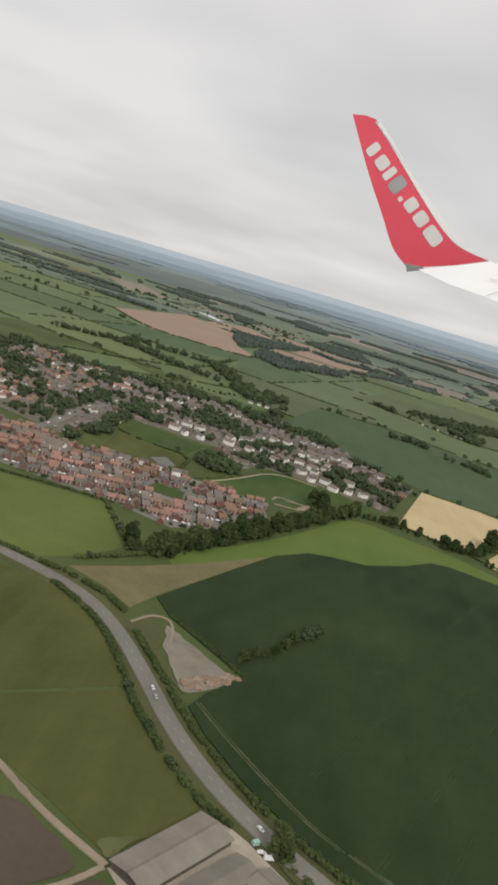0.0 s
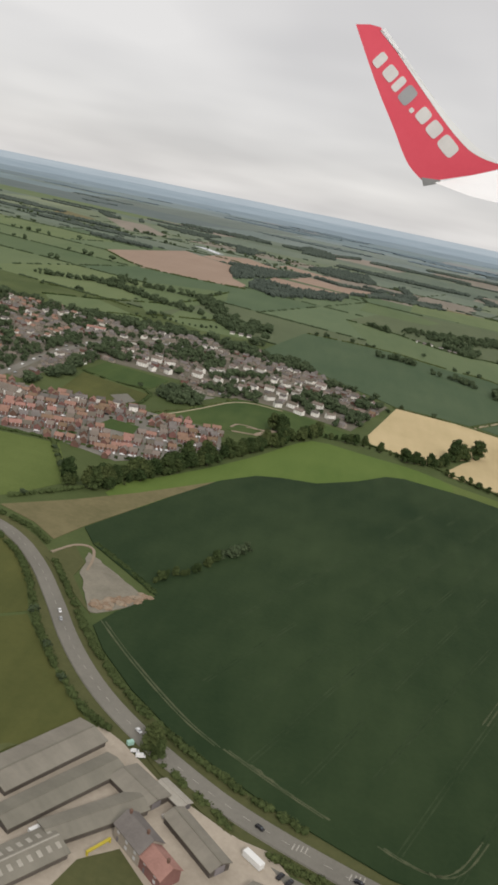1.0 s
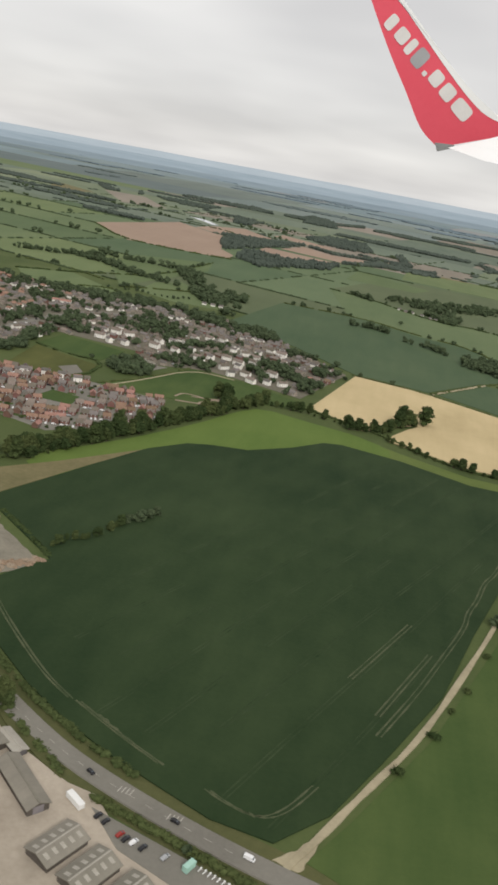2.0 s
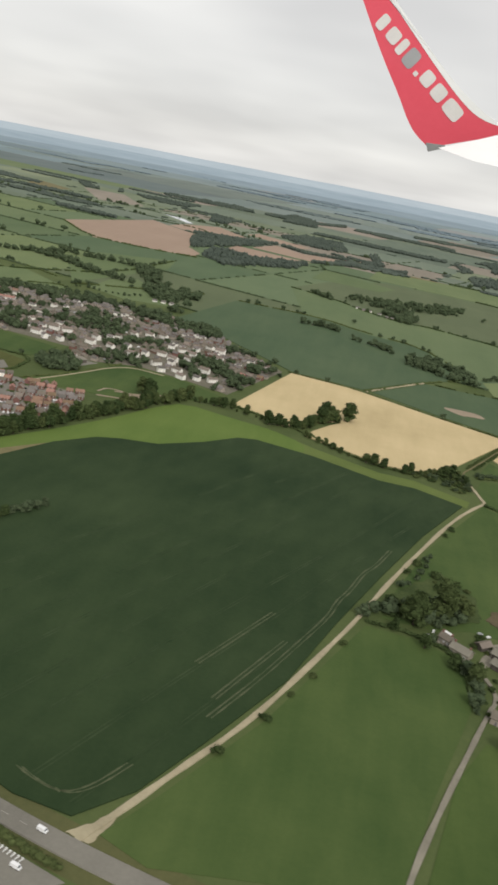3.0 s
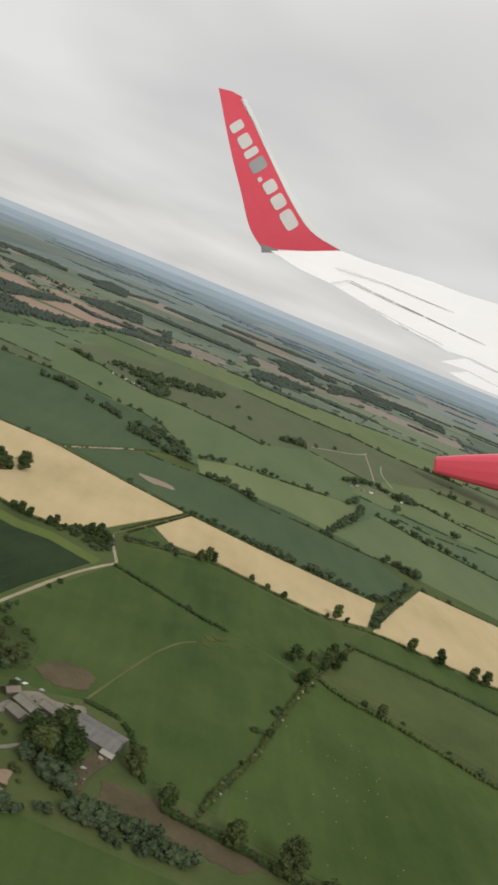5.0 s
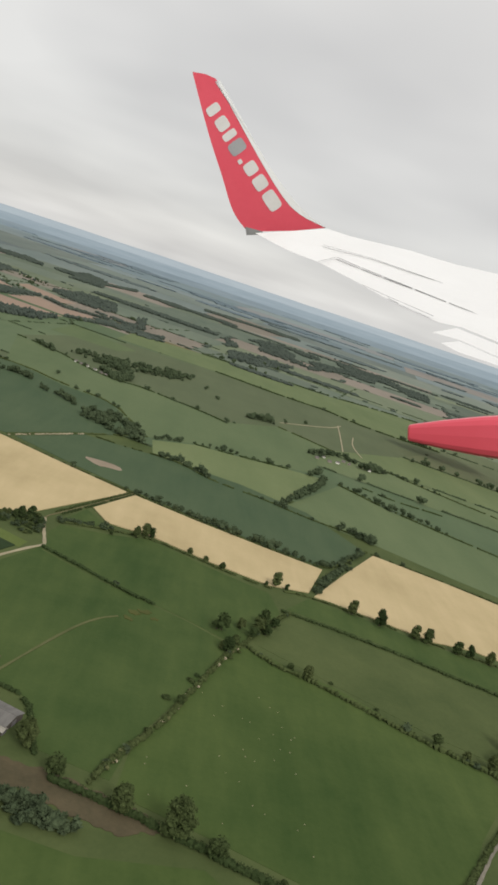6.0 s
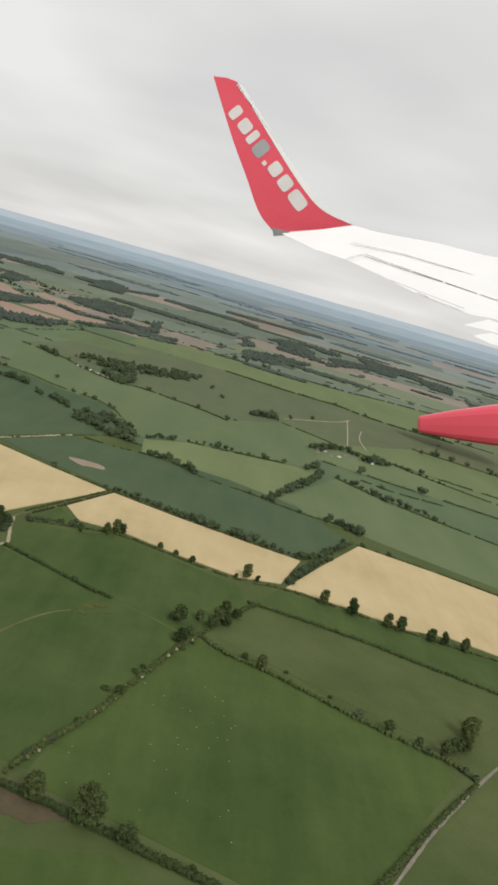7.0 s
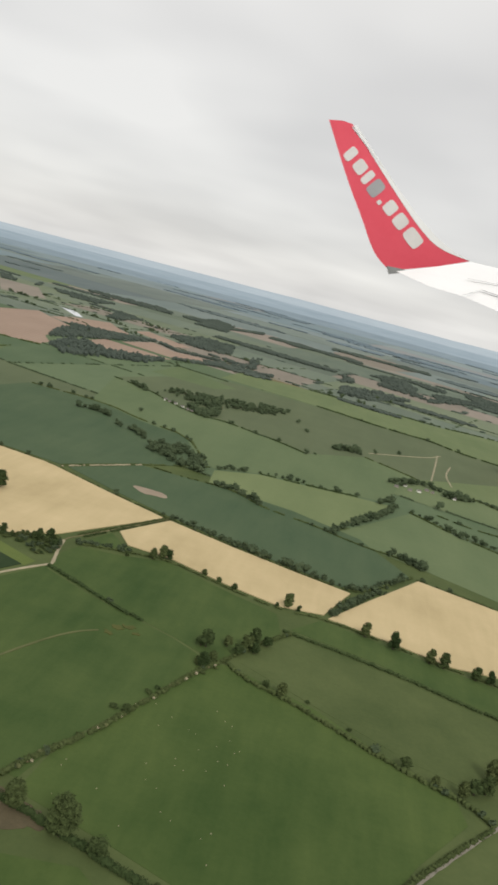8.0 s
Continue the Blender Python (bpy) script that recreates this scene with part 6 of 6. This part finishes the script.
# ---- the patchwork of fields further off ----
def patchwork(x0, x1, y0, y1, least, kinds, seed, turn, origin, height):
    """Splits a turned rectangle into plots; returns the plots' corners."""
    r = random.Random(seed)
    c, s = math.cos(radians(turn)), math.sin(radians(turn))
    plots = []

    def world_of(u, v):
        return (origin[0] + u * c - v * s, origin[1] + u * s + v * c)

    def cut(a, b, c0, d0):
        w, h = b - a, d0 - c0
        if (w < least * 1.9 and h < least * 1.2) or (r.random() < 0.10 and w < least * 3 and h < least * 2):
            plots.append([world_of(*p) for p in ((a, c0), (b, c0 + r.uniform(-0.03, 0.03) * w), (b, d0), (a, d0 + r.uniform(-0.03, 0.03) * w))])
        elif w / 1.6 > h:
            m = a + w * r.uniform(0.35, 0.65)
            cut(a, m, c0, d0)
            cut(m, b, c0, d0)
        else:
            m = c0 + h * r.uniform(0.35, 0.65)
            cut(a, b, c0, m)
            cut(a, b, m, d0)

    cut(x0, x1, y0, y1)
    return plots


def wood(cl, x, y, long, deep, seed, step, tall):
    r = random.Random(seed)
    for _ in range(int(long * deep / (step * step))):
        a, b = r.uniform(-1, 1), r.uniform(-1, 1)
        if abs(a) ** 2.4 + abs(b) ** 2.4 > r.uniform(0.55, 1.0):
            continue
        s = step * r.uniform(0.7, 1.25)
        px, py = x + a * long / 2 + b * deep * 0.15, y + b * deep / 2 - a * long * 0.14
        cl.lobe((px, py, tall * r.uniform(0.35, 0.6)), (s, s, tall * r.uniform(0.5, 0.75)), ICO1, 0.28)


MAPPED = [p for p in FIELDS] + [ESTATE, VILLAGE]
mid_hedges, mid_trees = Clumps(801), Clumps(802)
far_woods, far_hedges, dist_woods, rim_woods = Clumps(803), Clumps(804), Clumps(805), Clumps(806)
rnd = random.Random(55)
for plot in patchwork(-520, 640, 0, 520, 84, 5, 11, -16, (-30, 300), 0.03):
    cx, cy = sum(p[0] for p in plot) / 4, sum(p[1] for p in plot) / 4
    if cy < 235 + max(0, -(cx + 30)) * 0.25 or cy > 900:
        continue
    inner = [(cx + (x - cx) * 0.9985, cy + (y - cy) * 0.9985) for x, y in plot]
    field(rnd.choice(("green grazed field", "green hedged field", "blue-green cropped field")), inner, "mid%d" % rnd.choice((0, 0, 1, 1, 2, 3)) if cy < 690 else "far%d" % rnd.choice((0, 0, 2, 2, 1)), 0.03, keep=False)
    for side, (a, b) in enumerate(((plot[0], plot[1]), (plot[1], plot[2]))):
        for x, y in resampled([a, b], 1.5):
            if (side and rnd.random() < 0.55) or any(inside((x, y), f) for f in MAPPED):
                continue
            if noise.noise((x * 0.15, y * 0.15, 7.0)) > -0.18:
                mid_hedges.lobe((x, y, 0.25), (1.05, 0.7, rnd.uniform(0.3, 0.65)), ICO1, 0.3)
            if rnd.random() < (0.16, 0.05)[side] and noise.noise((x * 0.02, y * 0.02, 2.2)) > 0.08:
                s = rnd.uniform(0.9, 1.7)
                for q in range(4):
                    mid_trees.lobe((x + rnd.uniform(-0.8, 0.8) * s, y + rnd.uniform(-0.8, 0.8) * s, s * rnd.uniform(0.9, 1.7)), (s * 0.75, s * 0.75, s * 0.7), ICO1, 0.3)
tagged(mid_hedges.build("hedges", M["midleaf"]), "dark hedges between distant fields", "hedge", kind="stuff")
tagged(mid_trees.build("hedgerow_trees", M["midleaf"]), "round dark trees along distant hedges", "trees", kind="stuff")

# farther rings take paler, bluer materials: haze painted in by distance
for ring, (x0, x1, y0, y1, least, o) in enumerate([(-1300, 1500, 0, 960, 95, (-40, 620)), (-3600, 4200, 0, 2300, 260, (-40, 1100))]):
    for plot in patchwork(x0, x1, y0, y1, least, 5, 70 + ring, -12, o, 0.03):
        cx, cy = sum(p[0] for p in plot) / 4, sum(p[1] for p in plot) / 4
        far = math.hypot(cx, cy)
        if far < (560, 1010)[ring] or far > (1180, 3000)[ring] or abs(cx) > cy * 0.8 + 260:
            continue
        inner = [(cx + (x - cx) * 0.9985, cy + (y - cy) * 0.9985) for x, y in plot]
        field(rnd.choice(("distant green field dulled by painted haze", "distant field of crops greyed by painted haze")), inner, ("far%d", "dist%d", "rim%d")[ring + ring * (far > rnd.uniform(1350, 1950))] % rnd.choice((0, 0, 0, 0, 1, 1, 1, 2, 2, 2, 2, 3, 3, 3, 4, 4, 1)), 0.04 - 0.02 * ring, keep=False)
        for a, b in ((plot[0], plot[1]), (plot[1], plot[2])):
            for x, y in resampled([a, b], 5.0 + 12 * ring):
                if ring == 0 and far < 1000 and rnd.random() < 0.2 and not any(inside((x, y), f) for f in MAPPED):
                    (far_hedges, dist_woods)[ring].lobe((x, y, 0.6), (3.4, 1.6, rnd.uniform(0.5, 1.1)), ICO1, 0.3)
        for _ in range(ring * rnd.randrange(0, 5)):
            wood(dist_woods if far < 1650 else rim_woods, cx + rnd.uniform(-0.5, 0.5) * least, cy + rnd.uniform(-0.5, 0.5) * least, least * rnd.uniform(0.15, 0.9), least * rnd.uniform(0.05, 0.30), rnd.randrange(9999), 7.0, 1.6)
        for _ in range((rnd.random() < 0.55 and math.hypot(cx + 205, cy - 770) > 110) * (1 - ring)):
            wood((far_woods, dist_woods)[ring], cx + rnd.uniform(-0.3, 0.3) * least, cy + rnd.uniform(-0.3, 0.3) * least, least * rnd.uniform(0.3, 1.1), least * rnd.uniform(0.06, 0.35), rnd.randrange(9999), 2.4, 1.5)


def belt(cl, pts, deep, step, tall, seed):
    """A long wood along a line."""
    r = random.Random(seed)
    for x, y in resampled(pts, step * 0.5):
        ragged = 0.35 + 0.65 * abs(noise.noise((x * 0.03, y * 0.03, seed * 0.37))) * 2
        for _ in range(max(1, int(deep * ragged / step))):
            s = step * r.uniform(0.7, 1.2)
            cl.lobe((x + r.uniform(-0.5, 0.5) * step, y + r.uniform(-0.5, 0.5) * deep * ragged, tall * r.uniform(0.3, 0.55)), (s, s, tall * r.uniform(0.5, 0.75)), ICO1, 0.28)


for k, (pts, deep) in enumerate([([(-139, 1045), (-72, 1200)], 60), ([(-55, 1161), (77, 1139)], 60), ([(30, 1297), (184, 1310)], 70),
                                 ([(-62, 600), (-30, 636), (6, 660)], 10), ([(-96, 686), (-74, 660), (-40, 674)], 5), ([(-160, 644), (-128, 660), (-100, 690)], 5)]):
    belt(far_woods, pts, deep, 2.0, 2.4, 500 + k)
for x, y, long, deep in [(-140, 1120, 70, 60), (-250, 640, 60, 12), (-330, 780, 80, 16), (-20, 900, 150, 30)]:
    wood(far_woods, x, y, long, deep, int(x * 7 + y), 1.8, 2.4)
for outline, gap in [([(-40.0, 690.0), (-40.7, 770.0), (-17.0, 758.8), (-10.7, 681.7), (-22.0, 650.0)], 2.8),
                     ([(-138, 538), (-151, 592), (-155, 642), (-139, 654), (-101, 688), (-112, 634), (-126, 581)], 2.6),
                     ([(-122, 502), (-126, 528), (-123, 571), (-98, 547), (-62, 582), (-67, 536), (-82, 517), (-103, 478)], 2.6),
                     ([(-182, 800), (-200, 900), (-138, 852), (-68, 855), (-16, 791), (-38, 700), (-75, 735), (-130, 772)], 3.0),
                     ([(-394, 1005), (-342, 1019), (-324, 967), (-359, 936)], 3.0), ([(-314, 990), (-237, 996), (-214, 925), (-282, 930)], 3.0),
                     ([(-330, 1145), (-204, 1177), (-186, 1090), (-299, 1092)], 3.6), ([(-155, 1128), (-150, 1240), (-113, 1190), (-98, 1035), (-126, 1025)], 3.4),
                     ([(59.7, 862.5), (108.2, 1010.1), (189.5, 1095.0), (264.1, 1071.9), (316.3, 970.2), (295.3, 886.1), (233.9, 902.6), (196.1, 912.7), (133.5, 785.0), (86.2, 684.1), (62.0, 676.8)], 3.4)]:
    xs, ys = [p[0] for p in outline], [p[1] for p in outline]
    for _ in range(int((max(xs) - min(xs)) * (max(ys) - min(ys)) / gap ** 2)):
        x, y = rnd.uniform(min(xs), max(xs)), rnd.uniform(min(ys), max(ys))
        if inside((x, y), outline) and not inside((x, y), [(60.6, 783.9), (83.7, 828.9), (108.4, 826.9), (93.9, 776.2), (61.1, 738.9)]) and (gap < 2.7 or noise.noise((x * 0.03, y * 0.012, 4.4)) > -0.12):
            far_woods.lobe((x, y, rnd.uniform(0.6, 1.3)), (gap * 0.5, gap * 0.5, rnd.uniform(0.9, 2.2)), ICO1, 0.3)
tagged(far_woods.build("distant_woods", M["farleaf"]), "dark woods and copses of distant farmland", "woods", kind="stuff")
tagged(dist_woods.build("horizon_woods", M["distwood"]), "woods near the horizon in painted blue-grey haze", "woods", kind="stuff")
tagged(rim_woods.build("horizon_woods", M["rimwood"]), "woods on the horizon in palest painted haze", "woods", kind="stuff")
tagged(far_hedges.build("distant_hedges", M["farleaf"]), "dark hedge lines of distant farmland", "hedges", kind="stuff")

# low ridges far behind everything, glowing in painted blue haze colours
def ridge(radius, deep, low, high, mat, label, seed):
    verts, faces = [], []
    n = 90
    for i in range(n + 1):
        a = radians(-62 + 124 * i / n)
        for j, (r, h) in enumerate(((radius, low), (radius + deep * 0.5, (low + high) * 0.62), (radius + deep, high))):
            z = h * (1 + 0.10 * noise.noise((a * 6, j * 0.7, seed)) + 0.04 * noise.noise((a * 33, j * 1.3, seed + 4)))
            verts.append((r * math.sin(a), r * math.cos(a), z))
        if i:
            for j in range(2):
                k = 3 * i + j
                faces.append((k, k + 1, k - 2, k - 3)[::-1])
    tagged(mesh_object("backdrop", verts, faces, M[mat], smooth=True), label, "hills", kind="structure")


ridge(2250, 350, -4, 9, "haze1", "low mottled wooded ridge far away in painted haze", 2.6)
ridge(2640, 480, 2, 24, "haze2", "mottled hills far away in blue painted haze", 5.1)
ridge(3150, 600, 14, 44, "haze3", "hills on the horizon in pale blue painted haze", 8.3)


# ---- the wing tip, out against the sky ----
EYE = Vector((0, 0, 60))


def at(az, el, far):
    """A point by its bearing and height over the horizon, in degrees, and its distance."""
    a, e = radians(az), radians(el + 0.58)
    return EYE + far * Vector((math.sin(a) * math.cos(e), math.cos(a) * math.cos(e), math.sin(e)))


FACING = (at(0.5, 6.5, 1.0) - EYE).normalized()


def upright(az, el, far):
    """The same, on the flat plane of the upturned tip."""
    way = at(az, el, 1.0) - EYE
    return EYE + way * (far / way.dot(FACING))


def slab(name, outline, far, thick, mat, parent, label="", place=at):
    """A thin closed plate with the given outline of (bearing, height, distance offset)."""
    bm = bmesh.new()
    front = [bm.verts.new(place(a, e, far + d)) for a, e, d in outline]
    back = [bm.verts.new(place(a, e, far + d + thick)) for a, e, d in outline]
    n = len(outline)
    bm.faces.new(front)
    bm.faces.new(back[::-1])
    for i in range(n):
        bm.faces.new((front[i], back[i], back[(i + 1) % n], front[(i + 1) % n]))
    bm.normal_update()
    bmesh.ops.triangulate(bm, faces=[f for f in bm.faces if len(f.verts) > 4])
    bmesh.ops.recalc_face_normals(bm, faces=bm.faces)
    return part(name, bm, M[mat], parent, label)


def curve_of(pts, times=2):
    return rounded([tuple(p) for p in pts], times, closed=False)


wing = tagged(new("aircraft_wing"), "white aircraft wing with a tall red upturned tip", "wing")
trail = curve_of([(-5.19, 10.8), (-2.94, 7.42), (-1.31, 5.30), (-0.45, 4.0), (0.25, 3.20), (1.26, 2.57)])
fore = curve_of([(6.26, 4.38), (4.07, 4.66), (2.55, 5.60), (0.62, 7.20), (-1.55, 9.10), (-3.62, 10.90)])
winglet = slab("winglet", [(a, e, 0) for a, e in trail + [(2.45, 2.92), (4.29, 3.55)] + fore + [(-4.3, 10.95)]], 4780, 14, "winglet", wing, "red painted upturned tip", upright)
lead = curve_of([(-3.30, 10.88), (-1.05, 9.00), (1.45, 6.92), (3.18, 5.70), (4.72, 4.84), (6.40, 4.38)])
slab("leading_edge", [(a, e, -2) for a, e in lead + fore[:-1] + [(-3.62, 10.72)]], 4780, 12, "wing", wing, "white leading edge strip", upright)
slab("tip_light", [(1.09, 2.80, -4), (1.34, 2.28, -4), (2.45, 2.70, -4), (2.30, 2.86, -4)], 4776, 14, "seam", wing, "dark tip fairing", upright)


def skin(el):
    """How far off the wing's upper skin lies, by its height over the horizon: the rear edge is nearer."""
    return (el - 4.4) * 330


def on_skin(pts, lift=0):
    return [(a, e, skin(e) - lift) for a, e in pts]


wing_panel = slab("panel", on_skin([(1.9, 2.62), (4.29, 2.22), (6.60, 2.12), (9.23, 1.73), (12.34, 1.13), (15.67, 0.84), (17.2, 1.0), (21.5, 0.7), (21.5, 5.2), (15.22, 4.72), (12.0, 4.68), (8.1, 4.37), (6.4, 4.37), (4.2, 3.5)]), 4790, 10, "wing", wing, "white upper wing skin")
slab("flap", on_skin([(15.53, 0.09), (16.9, 0.86), (21.5, 0.55), (21.5, -0.2), (17.4, 0.18)]), 4790, 8, "wing", wing, "white flap edge")
slab("flap", on_skin([(16.35, -0.40), (17.4, 0.10), (21.5, -0.3), (21.5, -0.62), (17.6, -0.60)]), 4790, 8, "wing", wing, "white flap edge")


def seam(pts, wide=0.05):
    wide *= 0.5
    slab("seam", on_skin([(a, e + wide) for a, e in pts] + [(a, e - wide) for a, e in pts[::-1]], 80), 4790, 6, "seam", wing_panel, "dark gap between wing panels")


seam([(6.6, 2.16), (7.63, 2.80)], 0.03)
for p, q in [((7.7, 2.80), (9.4, 2.66)), ((9.5, 2.66), (11.0, 2.56)), ((11.1, 2.55), (13.2, 2.42)), ((13.4, 2.41), (15.6, 2.26)), ((15.8, 2.25), (18.2, 2.1))]:
    seam([p, q], 0.045)
seam([(6.52, 3.29), (10.11, 3.46), (15.84, 3.31), (20, 3.1)], 0.022)
seam([(9.9, 1.62), (12.31, 1.38), (15.19, 1.12)], 0.028)
seam([(11.9, 1.32), (12.7, 1.19)], 0.04)

# plain shapes in the place of the airline's marking
axis = Vector((0.795, -0.606))
side = Vector((0.606, 0.795))
start = Vector((-3.45, 9.30))
for k, (s, length, width, mat) in enumerate([(q[0] * 1.27, q[1] * 1.16, q[2] * 1.0, q[3]) for q in [(0.0, 0.52, 0.95, "mark"), (0.72, 0.74, 0.86, "mark"), (1.52, 0.44, 1.0, "mark"), (2.08, 0.74, 1.15, "greymark"), (2.98, 0.26, 0.30, "mark"), (3.36, 0.72, 0.90, "mark"), (4.20, 0.80, 0.94, "mark"), (5.12, 1.16, 0.94, "mark")]]):
    c = start + axis * (s + length / 2) + side * (0.0 if k != 4 else -0.36)
    ring = []
    for i in range(16):
        a = i * math.pi / 8
        u = math.copysign(abs(math.cos(a)) ** 0.45, math.cos(a)) * length / 2
        v = math.copysign(abs(math.sin(a)) ** 0.45, math.sin(a)) * width / 2
        q = c + axis * u + side * v
        ring.append((q.x, q.y, 0))
    slab("marking", ring, 4777.5, 2.0, mat, winglet, "plain pale shape of a marking", upright)


def fairing():
    """The blunt red end of a flap fairing, which swells towards the wing."""
    verts, faces = [], []
    tail, head = Vector((170.0, 480.0, 10.0)), Vector((222.0, 458.0, 28.0))
    along = (head - tail).normalized()
    out = along.cross(Vector((0, 0, 1))).normalized()
    up = out.cross(along)
    for i, (q, tall, wide) in enumerate([(0.0, 4.2, 3.4), (0.015, 5.0, 4.4), (0.35, 8.6, 7.4), (0.7, 11.6, 10.0), (1.0, 13.4, 11.6)]):
        for j in range(16):
            a = j * math.pi / 8
            c, d = math.cos(a), math.sin(a)
            verts.append(tail + (head - tail) * q + out * math.copysign(abs(c) ** 0.55, c) * wide + up * math.copysign(abs(d) ** 0.55, d) * tall)
        if i:
            faces += [((i - 1) * 16 + j, (i - 1) * 16 + (j + 1) % 16, i * 16 + (j + 1) % 16, i * 16 + j) for j in range(16)]
    faces += [tuple(range(15, -1, -1)), tuple(range(64, 80))]
    return mesh_object("flap_fairing", verts, faces, M["winglet"], wing, "red blunt-ended flap fairing")


fairing()
